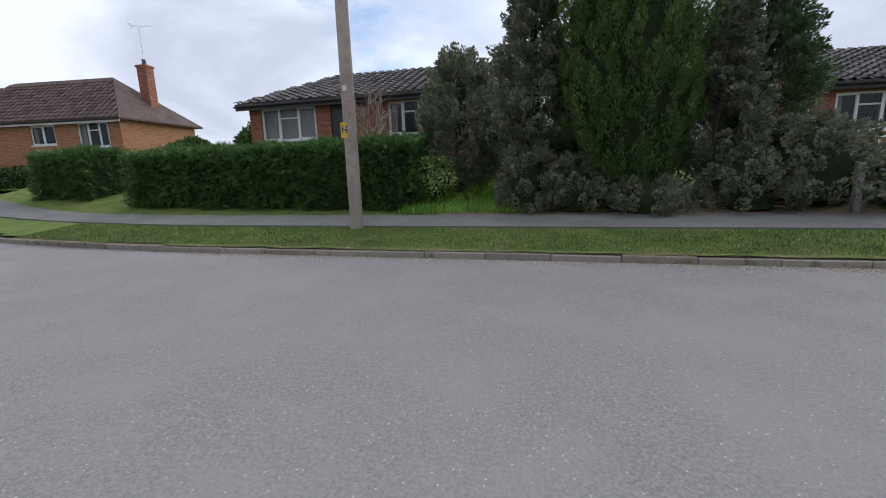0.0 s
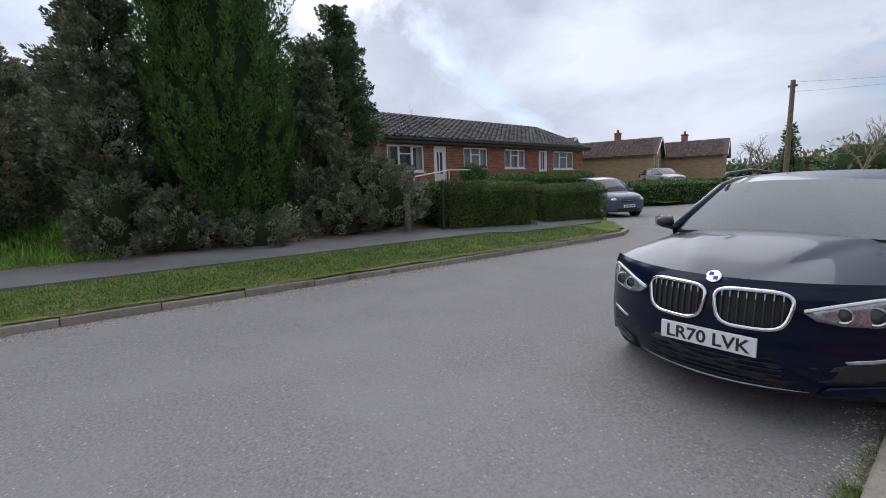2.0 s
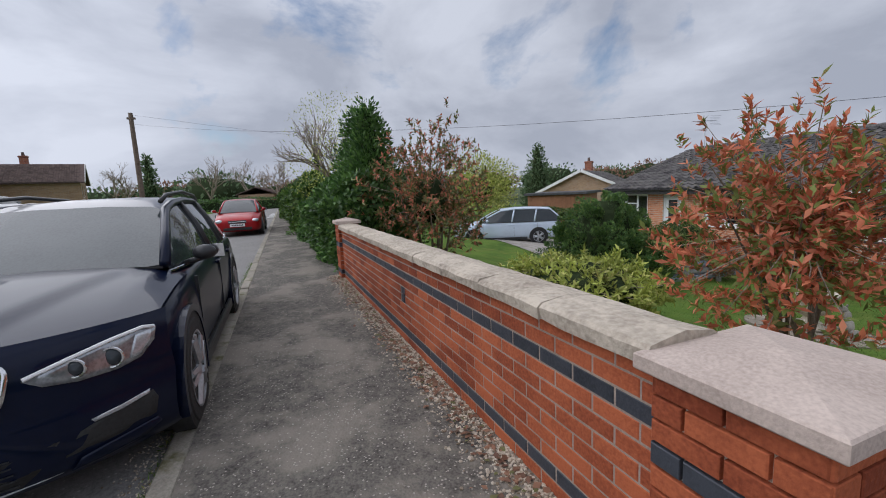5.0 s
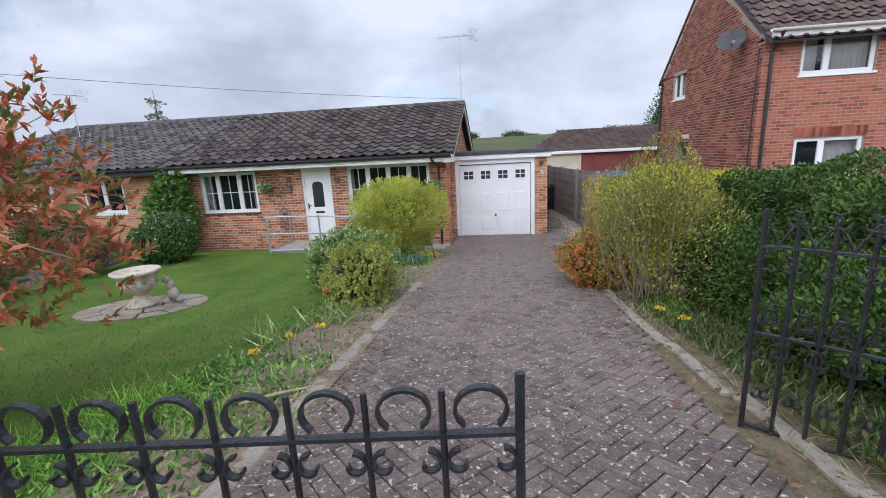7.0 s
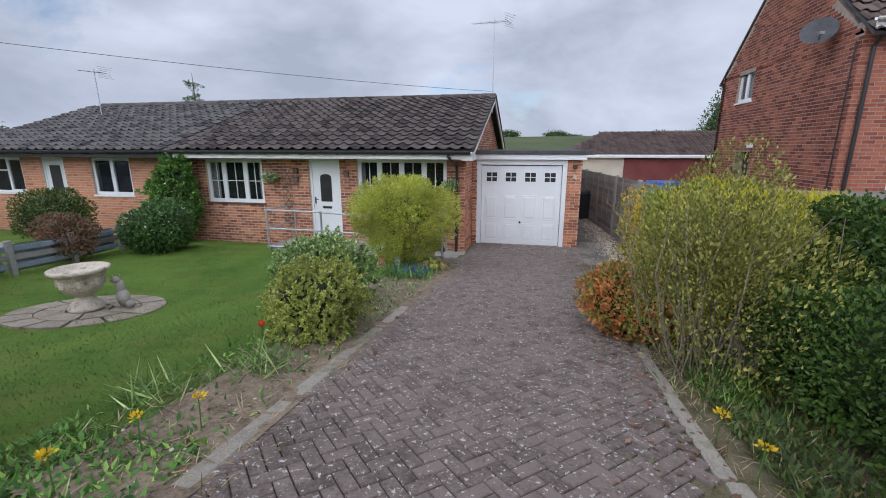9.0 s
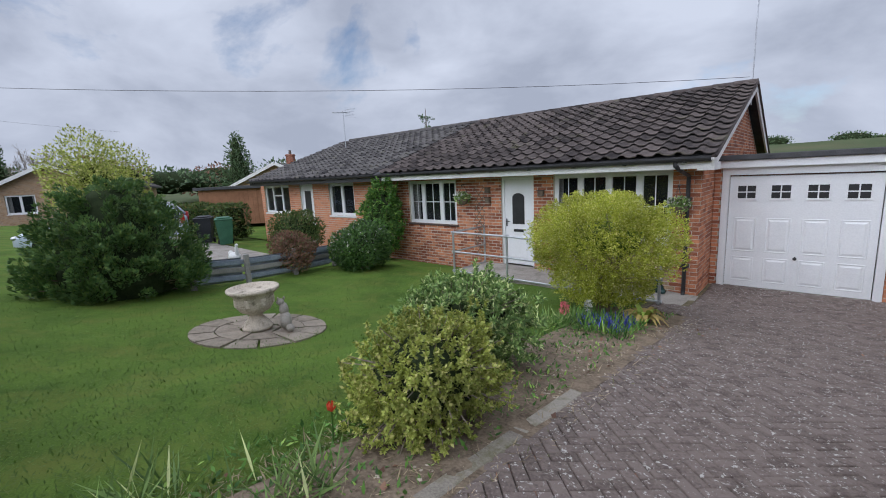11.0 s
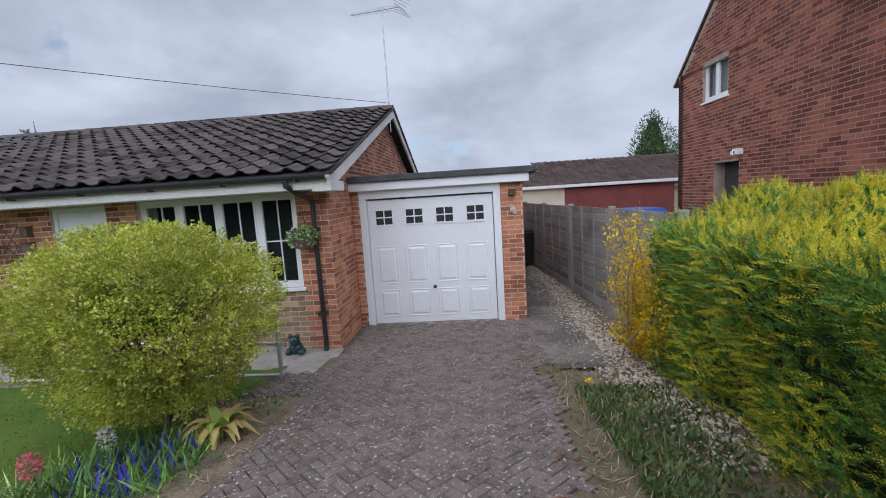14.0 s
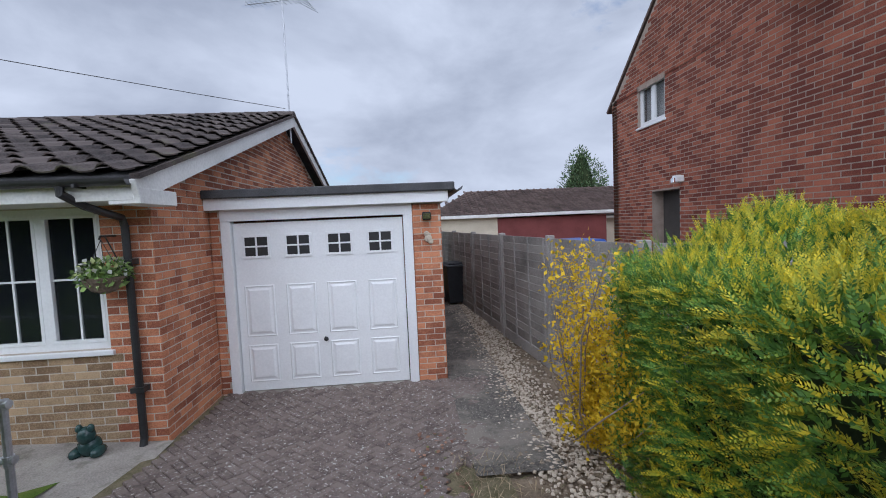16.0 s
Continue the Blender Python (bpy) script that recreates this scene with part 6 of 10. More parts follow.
basket(-4.28, FY - 0.19, 1.78, 71)
basket(0.53, FY - 0.19, 1.66, 73)
basket(-6.75, FY - 0.19, 1.62, 75)
trellis = thing("trellis", "brown wooden lattice trellis with bare stems on the wall", "trellis", at=(-4.10, FY - 0.02, 0.45))
for k in range(7):
    for s in (1, -1):
        x = 0.0 if s == 1 else 0.42
        bm = bmesh.new()
        box(bm, -0.009, 0.009, -0.006, 0.0, 0.0, 0.5, m=pose(0.21, -0.006 * (1 + (s == 1)), 0.1 + 0.22 * k, 0, 38 * s, 0) @ Matrix.Translation((0, 0, -0.25)))
        part("slat", bm, M["bark"], trellis)
stems(trellis, [(0.2, -0.03, -0.45), (0.25, -0.03, -0.4)], [(0.05, -0.04, 1.6), (0.35, -0.03, 1.5)], 0.012, 0.004, M["twig"], seed=5)
for x, z in ((-3.62, 1.98), (-2.2, 1.9), (-3.62, 1.75)):
    lamp = thing("wall_box", "small dark wooden wall box beside the front door", "ornament", at=(x, FY, z), group="wall boxes")
    part("body", boxes((-0.06, 0.06, -0.09, -0.002, -0.07, 0.05), bevel=0.006), M["bark"], lamp)
    part("cap", boxes((-0.075, 0.075, -0.105, -0.002, 0.052, 0.07), bevel=0.004), M["tile_brown"], lamp)
glamp = thing("wall_lamp", "black security lamp with a clear lens beside the garage", "lamp", at=(3.47, GY, 2.1))
part("bracket", boxes((-0.05, 0.05, -0.02, -0.001, -0.05, 0.05), bevel=0.004), M["black"], glamp)
part("head", boxes((-0.055, 0.055, -0.12, -0.022, -0.045, 0.04), bevel=0.01), M["black"], glamp)
part("lens", boxes((-0.045, 0.045, -0.126, -0.121, -0.035, 0.03)), M["chrome"], glamp)
sign = thing("wall_plaque", "small pale stone animal plaque on the garage pier", "plaque", at=(3.48, GY, 1.82))
bm = bmesh.new()
for dx, dz, r in ((0, 0, 0.05), (-0.02, 0.06, 0.035), (0.03, -0.04, 0.035), (0.02, 0.05, 0.02)):
    bmesh.ops.create_icosphere(bm, subdivisions=2, radius=r, matrix=Matrix.Translation((dx, -0.02, dz)) @ Matrix.Diagonal((1, 0.5, 1, 1)))
part("figure", bm, M["stone"], sign, smooth=True)
frog = thing("garden_ornament", "dark green glazed sitting frog ornament by the wall", "ornament", at=(0.28, FY - 0.2, 0.045))
green = surface("green_glaze", (0.01, 0.03, 0.03), (0.03, 0.075, 0.07), 9, 0.25, 0.2, 40)
bm = bmesh.new()
for c, s in (((0, 0, 0.09), (0.10, 0.09, 0.10)), ((0, -0.03, 0.2), (0.075, 0.07, 0.085)), ((-0.05, -0.04, 0.27), (0.03, 0.03, 0.04)), ((0.05, -0.04, 0.27), (0.03, 0.03, 0.04)), ((-0.09, -0.03, 0.05), (0.05, 0.09, 0.05)), ((0.09, -0.03, 0.05), (0.05, 0.09, 0.05))):
    bmesh.ops.create_icosphere(bm, subdivisions=2, radius=1, matrix=Matrix.Translation(c) @ Matrix.Diagonal((*s, 1)))
part("figure", bm, green, frog, smooth=True)
L["pink_flower"] = leaf_material("pink_flower", (0.55, 0.10, 0.14), (0.80, 0.30, 0.32))
for k, (x, y, flower, label) in enumerate(((-0.05, 9.35, "pink_flower", "pink hyacinth in flower among blue bells"), (0.12, 9.72, "white_flower", "white hyacinth in flower under the bush"))):
    hy = thing("hyacinth", label, "flower", at=on_south(x, y), group="hyacinths")
    bm = bmesh.new()
    tube(bm, [(0, 0, 0), (0.005, 0, 0.10), (0.0, 0, 0.17)], 0.008, 6)
    part("stalk", bm, L["ivy"], hy)
    p, d = ball_points(260, (0.05, 0.05, 0.085), 300 + k, shell=0.4)
    foliage(hy, p + np.array([0, 0, 0.19]), d, L[flower], 0.026, 0.016, 0.0, 0.6, "petals")
    for j in range(6):
        t = 1.05 * j + k
        bm = bmesh.new()
        rows = []
        for f in (0.0, 0.4, 0.75, 1.0):
            w, o = 0.014 * (1 - f ** 2) + 0.002, 0.03 + 0.11 * f
            rows.append([bm.verts.new((o * math.cos(t) - q * w * math.sin(t), o * math.sin(t) + q * w * math.cos(t), 0.2 * f - 0.10 * f * f)) for q in (-1, 0, 1)])
        grid_faces(bm, rows)
        part("leaf", bm, L["ivy"], hy)


def aerial(x, y, z0, high, turn, size, label):
    a = thing("tv_aerial", label, "aerial", at=(x, y, z0), turn=turn)
    bm = bmesh.new()
    tube(bm, [(0, 0, 0), (0, 0, high)], 0.016, 6)
    part("mast", bm, M["galvanised"], a)
    bm = bmesh.new()
    tube(bm, [(-size, 0, high - 0.02), (size * 0.55, 0, high - 0.12)], 0.011, 5)
    part("boom", bm, M["galvanised"], a)
    for k in range(11):
        x0 = -size + 0.1 + k * size * 0.125
        z = high - 0.02 - 0.1 * (x0 + size) / (1.55 * size)
        bm = bmesh.new()
        tube(bm, [(x0, -0.12 - 0.006 * k, z), (x0, 0.12 + 0.006 * k, z)], 0.006, 4)
        part("element", bm, M["galvanised"], a)
    for s in (-1, 1):
        bm = bmesh.new()
        for k in range(4):
            tube(bm, [(size * 0.55, -0.25, high - 0.12 + s * 0.06 * k), (size * 0.55 + 0.05 * k, 0.25, high - 0.12 + s * 0.06 * k)], 0.006, 4)
        part("reflector", bm, M["galvanised"], a)
    return a


aerial(1.0, RIDGE_Y + 0.1, 3.7, 2.82, -20, 0.85, "tall silver television aerial clamped to the gable")
aerial(-12.9, 15.6, 3.6, 1.65, 10, 0.6, "small television aerial on the neighbour's roof")

# low boundary fence of posts and boards
low_fence = thing("low_fence", "low weathered board fence between the two lawns", "fence", at=(0, 0, 0))
fx = [(-6.4, 7.0), (-6.55, 8.1), (-6.75, 9.3), (-6.95, 10.5), (-7.1, 11.7)]
for x, y in fx:
    z = south(x, y)
    part("post", boxes((x - 0.045, x + 0.045, y - 0.045, y + 0.045, z - 0.1, z + 0.62), bevel=0.006), M["timber"], low_fence)
blue_grey = surface("blue_board", (0.12, 0.15, 0.2), (0.3, 0.34, 0.4), 3, 0.8, 0.3, 40)
for (xa, ya), (xb, yb) in zip(fx, fx[1:]):
    for k, h in enumerate((0.14, 0.30, 0.46)):
        a, b = Vector((xa - 0.05, ya, south(xa, ya) + h)), Vector((xb - 0.05, yb, south(xb, yb) + h))
        d = b - a
        bm = boxes((0, d.length, -0.012, 0.012, -0.05, 0.05), bevel=0.003)
        part("board", bm, blue_grey if k != 1 else M["timber"], low_fence).matrix_local = Matrix.Translation(a) @ d.to_track_quat("X", "Z").to_matrix().to_4x4()

M["corrugated"] = surface("corrugated", (0.16, 0.19, 0.23), (0.36, 0.40, 0.45), 3, 0.5, 0.1, 40, metal=0.5)
for (xa, ya), (xb, yb) in zip(fx, fx[1:]):
    a, b = Vector((xa - 0.12, ya + 0.06, 0)), Vector((xb - 0.12, yb - 0.06, 0))
    bm = bmesh.new()
    rows = []
    for h in range(12):
        f, bulge = h / 11, 0.014 * (1 if h % 2 else -1)
        rows.append([bm.verts.new((q.x + bulge, q.y, south(q.x, q.y) + 0.04 + 0.5 * f)) for q in (a, a.lerp(b, 0.5), b)])
    grid_faces(bm, rows)
    part("corrugated_sheet", bm, M["corrugated"], low_fence, "blue-grey corrugated metal sheet", smooth=True)
swan = thing("white_ornament", "white painted bird ornament behind the low fence", "ornament", at=on_south(-7.6, 8.3))
bm = bmesh.new()
for c, e in (((0, 0, 0.45), (0.20, 0.13, 0.12)), ((0.14, 0, 0.60), (0.05, 0.04, 0.14)), ((0.17, 0, 0.74), (0.055, 0.035, 0.035)), ((-0.18, 0, 0.52), (0.10, 0.05, 0.07)), ((0, 0, 0.17), (0.07, 0.07, 0.2))):
    bmesh.ops.create_icosphere(bm, subdivisions=2, radius=1, matrix=Matrix.Translation(c) @ Matrix.Diagonal((*e, 1)))
part("figure", bm, M["white_old"], swan, smooth=True)

# soil and stones of the left flower bed, with its plants
bed = drape("flower_bed", 0.1, 1.12, 1.3, 10.95, 0.12, lambda x, y: south(x, y) + 0.012 + 0.02 * hump(x, y, 3.0), M["soil"], keep=lambda x, y: x > 0.38 + 0.22 * hump(x, y, 0.8) - (0.35 if y > 7.2 else 0.0))
tagged(bed, "crumbly soil bed with dead stalks beside the drive", "flower bed", kind="structure")


def scatter(name, label, count, area, size, material, seed, category, flat=0.6, height=None):
    """Small loose stones over an area, as one heap of stuff."""
    r = random.Random(seed)
    verts, faces = [], []
    base = bmesh.new()
    bmesh.ops.create_icosphere(base, subdivisions=1, radius=1)
    bv, bf = [tuple(v.co) for v in base.verts], [tuple(v.index for v in f.verts) for f in base.faces]
    base.free()
    for _ in range(count):
        x, y = area(r)
        s = size * r.uniform(0.5, 1.4)
        a, sx, sy = r.uniform(0, 3.14), r.uniform(0.7, 1.3), r.uniform(0.6, 1.0)
        z = (height or south)(x, y) + s * 0.25
        k = len(verts)
        for v in bv:
            q = 1 + r.uniform(-0.18, 0.18)
            px, py = v[0] * sx * s * q, v[1] * sy * s * q
            verts.append((x + px * math.cos(a) - py * math.sin(a), y + px * math.sin(a) + py * math.cos(a), z + v[2] * s * flat * q))
        faces += [tuple(k + i for i in f) for f in bf]
    ob = new(name, mesh_from(name, verts, faces, material))
    return tagged(ob, label, category, kind="stuff")


scatter("bed_stones", "pale stones lying on the flower bed soil", 2600, lambda r: (r.uniform(0.3, 1.3), r.choice([r.uniform(1.5, 11.2), r.uniform(6.8, 11.2)])), 0.013, M["gravel"], 81, "stones")
scatter("gravel_strip", "pale gravel strip beside the fence", 8000, lambda r: (4.45 + r.gauss(0, 0.2), r.uniform(9.5, 19.5)), 0.018, M["gravel"], 82, "gravel")
scatter("wall_gravel", "loose tan gravel along the foot of the garden wall", 6500, lambda r: ((lambda x: (x, wall_line(x) - abs(r.gauss(0, 0.10)) - 0.005))(r.uniform(-6.2, 0.5))), 0.0095, M["gravel"], 83, "gravel")


def litter(name, label, count, area, length, width, material, seed, category, lean=1.0, height=None):
    """Stalks or blades over an area, as stuff."""
    r = np.random.default_rng(seed)
    rr = random.Random(seed)
    pts = [area(rr) for _ in range(count)]
    p = np.array([(x, y, (height or south)(x, y)) for x, y in pts])
    w = r.normal(size=(count, 3)) * np.array([lean, lean, 0.2]) + np.array([0, 0, 1.0 if lean < 2 else 0.2])
    s = r.uniform(0.4, 1.3, count)
    ob = new(name, leaf_mesh(name, p, w, np.cross(np.array([0, 0, 1.0]) + 0.3 * random_ways(count), w), length * s, width * s, material, 0.1))
    return tagged(ob, label, category, kind="stuff")


litter("dead_stalks", "dry dead stalks in the flower bed", 8000, lambda r: (r.uniform(0.15, 1.22), r.uniform(1.3, 10.2)), 0.11, 0.007, L["dry"], 84, "stalks", 2.2)
litter("weeds", "low green weeds in the flower bed", 8000, lambda r: ((lambda y: (r.uniform(-0.05, 0.95), y))(r.choice([r.uniform(1.4, 4.2), r.uniform(1.4, 11)]))), 0.06, 0.02, L["ivy"], 85, "weeds", 1.3)
litter("right_weeds", "weeds and dead grass beside the drive", 20000, lambda r: (3.72 + abs(r.gauss(0, 0.45)), r.uniform(1.3, 11.0)), 0.075, 0.018, L["box"], 86, "weeds", 1.2)
litter("right_stalks", "dry stalks beside the drive", 4200, lambda r: (3.5 + abs(r.gauss(0, 0.4)), r.uniform(1.3, 12.0)), 0.1, 0.006, L["dry"], 87, "stalks", 1.6)
litter("lawn_blades", "short mown grass of the lawn", 90000, lambda r: ((lambda y: (0.35 - 7.4 * r.random() ** 1.5, y))(r.uniform(1.2, 11.5))), 0.032, 0.008, L["mown"], 88, "grass", 1.7)
for k, (x, y) in enumerate(((0.1, 2.7), (0.3, 2.2), (0.0, 3.3), (0.45, 3.1), (-0.3, 2.5), (4.05, 5.6))):
    tuft("grass_tuft", "lush tuft of long bright green grass", on_south(x, y), 420, 0.15 if k < 5 else 0.16, L["lush"], 90 + k, 0.45, 0.007, lean=0.8, kind="stuff")
for k, (x, y) in enumerate(((0.15, 4.6), (0.55, 5.15), (0.1, 9.25), (-0.15, 9.0))):
    tuft("spiky_plant", "grey-green spiky perennial with arching leaves", on_south(x, y), 130, 0.26, L["choisya"], 110 + k, 0.2, 0.014, "plant", lean=0.9, kind="stuff")
litter("bluebells", "blue bell flowers among leaves", 220, lambda r: (r.uniform(0.1, 0.75), r.uniform(9.2, 9.9)), 0.16, 0.02, L["blue_flower"], 120, "flowers", 0.4)
litter("bell_leaves", "narrow green leaves under the blue flowers", 900, lambda r: (r.uniform(-0.1, 0.85), r.uniform(9.0, 10.0)), 0.2, 0.015, L["ivy"], 121, "plants", 0.8)
for k, (x, y) in enumerate(((0.62, 4.1), (0.55, 3.75), (0.75, 4.35), (3.55, 4.9), (3.62, 4.6), (4.1, 3.3), (4.2, 3.15), (4.05, 3.0), (4.35, 3.4), (4.3, 2.9), (4.15, 2.75), (4.5, 3.1), (3.75, 10.6))):
    fl = thing("dandelion", "yellow flower on a short stalk", "flower", at=on_south(x, y), group="yellow flowers")
    bm = bmesh.new()
    tube(bm, [(0, 0, 0), (0.01, 0, 0.2)], 0.004, 5)
    part("stalk", bm, L["ivy"], fl)
    p, d = ball_points(40, (0.03, 0.03, 0.015), k, shell=0.6, low=-0.2)
    foliage(fl, p + np.array([0.01, 0, 0.205]), d, L["yellow_flower"], 0.025, 0.012, 0.3, 0.5, "petals")
# right side of the drive
tw = shrub("twiggy_shrub", "tall twiggy shrub with small olive leaves and many bare stems", on_south(4.0, 6.3), (0.78, 0.95, 0.8), 24000, 0.032, L["twiggy"], 130, height=0.85, core=0, shell=0.9, lump=0.25, upward=1.0, stem=False)
rng = random.Random(31)
feet = [(rng.uniform(-0.36, 0.36), rng.uniform(-0.48, 0.48), 0) for _ in range(64)]
stems(tw, feet, [(x * 1.9 + rng.gauss(0, 0.1), y * 1.8 + rng.gauss(0, 0.1), rng.uniform(0.6, 1.55)) for x, y, z in feet], 0.007, 0.0025, M["twig"], seed=6, bend=0.22)
shrub("spiraea", "low orange-leaved spiraea spilling onto the drive", on_south(3.55, 7.15), (0.5, 0.7, 0.36), 7000, 0.05, L["rust"], 131, height=0.3)
shrub("low_privet", "low dark green privet growth under the hedge", on_south(4.5, 4.0), (0.5, 0.75, 0.42), 16000, 0.04, L["privet"], 134, height=0.3, lump=0.3)
shrub("low_privet", "dark leafy growth at the hedge foot beside the drive", on_south(4.55, 5.5), (0.5, 0.7, 0.5), 16000, 0.04, L["privet"], 135, height=0.4, lump=0.3)
hedge("privet_hedge", "tall dark green privet hedge along the boundary", [(4.75, 6.7), (4.72, 1.0)], 1.2, 0.95, 2.22, 62000, 0.042, L["privet"], 132, lump=0.13)
hedge("golden_conifer_hedge", "golden-green feathery conifer hedge beside the drive", [(4.56, 11.4), (4.56, 7.3)], 1.5, 0.1, 1.78, 17000, 0.034, L["gold_conifer"], 133, lump=0.22, upward=0.55, wild=0.5, width=0.42, lump_scale=1.5, frond=(0.17, 21), tip=L["gold_tip"])
forsythia = thing("forsythia", "forsythia bush with bright yellow flowers on arching stems", "shrub", at=on_south(4.75, 11.9))
tops = [(rng.gauss(-0.05, 0.28), rng.gauss(-0.3, 0.35), rng.uniform(0.5, 1.75)) for _ in range(46)]
stems(forsythia, [(rng.gauss(0, 0.08), rng.gauss(0, 0.08), 0) for _ in range(46)], tops, 0.009, 0.003, M["twig"], seed=7)
fp = []
for t in tops:
    for _ in range(260):
        f = 0.25 + 0.75 * rng.random()
        fp.append((t[0] * f + rng.gauss(0, 0.045), t[1] * f + rng.gauss(0, 0.045), t[2] * f + rng.gauss(0, 0.05)))
foliage(forsythia, np.array(fp), random_ways(len(fp)), L["forsythia"], 0.04, 0.022, 0.1, 1.0, "blossom")

litter("kerb_moss", "moss and grass growing in the gutter along the kerb", 5000, lambda r: ((lambda x: (x, near_kerb(x) - abs(r.gauss(0, 0.035))))(r.choice([r.uniform(-0.6, 0.9), r.uniform(-9, 3)]))), 0.035, 0.008, L["grass"], 145, "moss", 1.2, height=lambda x, y: ROAD_Z)
scatter("kerb_grit", "pale grit washed against the kerb", 3500, lambda r: ((lambda x: (x, near_kerb(x) - abs(r.gauss(0, 0.10))))(r.uniform(-6, 3))), 0.006, M["gravel"], 146, "grit", height=lambda x, y: ROAD_Z - 0.006)
scatter("kerb_grit", "pale grit washed against the far kerb", 6000, lambda r: ((lambda x: (x, FAR_KERB + abs(r.gauss(0, 0.16))))(r.uniform(-7, 8.5))), 0.008, M["gravel"], 147, "grit", height=lambda x, y: ROAD_Z - 0.006)

# dropped leaves, a tulip and a stick
litter("fallen_leaves", "brown fallen leaves along the flower bed", 1500, lambda r: (r.gauss(0.95, 0.3), r.uniform(1.4, 11.0)), 0.05, 0.035, L["brown"], 140, "leaves", 2.4)
litter("fallen_leaves", "brown fallen leaves along the foot of the garden wall", 900, lambda r: ((lambda x: (x, wall_line(x) - 0.04 - abs(r.gauss(0, 0.09))))(r.uniform(-6.0, 0.5))), 0.045, 0.03, L["brown"], 141, "leaves", 2.4, height=lambda x, y: 1.483)
litter("fallen_leaves", "fallen leaves on the edge of the drive", 700, lambda r: (3.38 + r.gauss(0, 0.16), r.uniform(1.4, 12.5)), 0.045, 0.03, L["brown"], 142, "leaves", 2.4, height=lambda x, y: south(x, y) + 0.018)
tulip = thing("tulip", "single red tulip among the weeds of the bed", "flower", at=on_south(0.31, 5.52))
bm = bmesh.new()
tube(bm, [(0, 0, 0), (0.01, 0.0, 0.12), (0.015, 0, 0.22)], 0.005, 6)
part("stalk", bm, L["ivy"], tulip)
red_petal = leaf_material("red_petal", (0.55, 0.05, 0.02), (0.8, 0.12, 0.05))
for k in range(6):
    a = math.radians(60 * k)
    bm = bmesh.new()
    rows = []
    for f, w, o in ((0.0, 0.010, 0.004), (0.35, 0.026, 0.024), (0.7, 0.024, 0.026), (1.0, 0.004, 0.016)):
        rows.append([bm.verts.new((0.015 + o * math.cos(a) - s * w * math.sin(a), o * math.sin(a) + s * w * math.cos(a), 0.22 + 0.06 * f)) for s in (-0.5, 0, 0.5)])
    for p, q in zip(rows, rows[1:]):
        for i in range(2):
            bm.faces.new((p[i], p[i + 1], q[i + 1], q[i]))
    part("petal", bm, red_petal, tulip)
stick = thing("dead_stick", "pale broken stick lying on the grass", "stick", at=on_south(0.86, 3.45, 0.03))
bm = bmesh.new()
tube(bm, [(-0.18, -0.08, 0.01), (0.0, 0.0, 0.03), (0.17, 0.1, 0.02)], [0.008, 0.010, 0.007], 6)
part("wood", bm, M["straw"], stick)

# ---- fence, side path, things behind ----
fence = thing("panel_fence", "grey weathered overlap panel fence with posts", "fence", at=(0, 0, 0))


def fence_line(y):
    return 5.3 - 0.125 * (y - 12.2)


ys = [12.2 + 1.83 * k for k in range(6)]
for k, y in enumerate(ys):
    x = fence_line(y)
    part("post", boxes((x - 0.05, x + 0.05, y - 0.05, y + 0.05, -0.1, 1.78), bevel=0.008), M["timber"], fence)
for ya, yb in zip(ys, ys[1:]):
    for r in range(14):
        z = 0.16 + r * 0.111
        bm = bmesh.new()
        box(bm, -0.008, 0.004, 0.05, 1.78, 0, 0.145, 0.002)
        ob = part("slat", bm, M["timber"], fence)
        ob.matrix_local = pose(fence_line(ya) - 0.012, ya, z, 0, -7, math.degrees(math.atan(0.125)))
    for q in range(4):
        y = ya + 0.12 + q * 0.53
        part("batten", boxes((fence_line(y) - 0.045, fence_line(y) - 0.022, y - 0.02, y + 0.02, 0.12, 1.74), bevel=0.003), M["timber"], fence)
    part("gravel_board", boxes((-0.03, 0.01, 0.05, 1.78, -0.02, 0.15), bevel=0.004), M["timber"], fence).matrix_local = pose(fence_line(ya), ya, 0, 0, 0, math.degrees(math.atan(0.125)))
cross = thing("panel_fence", "short return of grey panel fence across the plot", "fence", at=(0, 0, 0))
for k in range(2):
    x0 = 5.36 + 1.83 * k
    part("post", boxes((x0 + 1.78, x0 + 1.88, 12.15, 12.25, -0.1, 1.78), bevel=0.008), M["timber"], cross)
    for r in range(14):
        bm = bmesh.new()
        box(bm, 0, 1.76, -0.008, 0.004, 0, 0.145, 0.002)
        part("slat", bm, M["timber"], cross).matrix_local = pose(x0 + 0.02, 12.19, 0.16 + 0.111 * r, 7, 0, 0)
tagged(drape("side_path", 3.66, 4.35, 11.6, 22.0, 0.5, lambda x, y: max(south(x, y), 0.0) + 0.012, M["path"]), "dark concrete path beside the garage", "path", kind="structure")


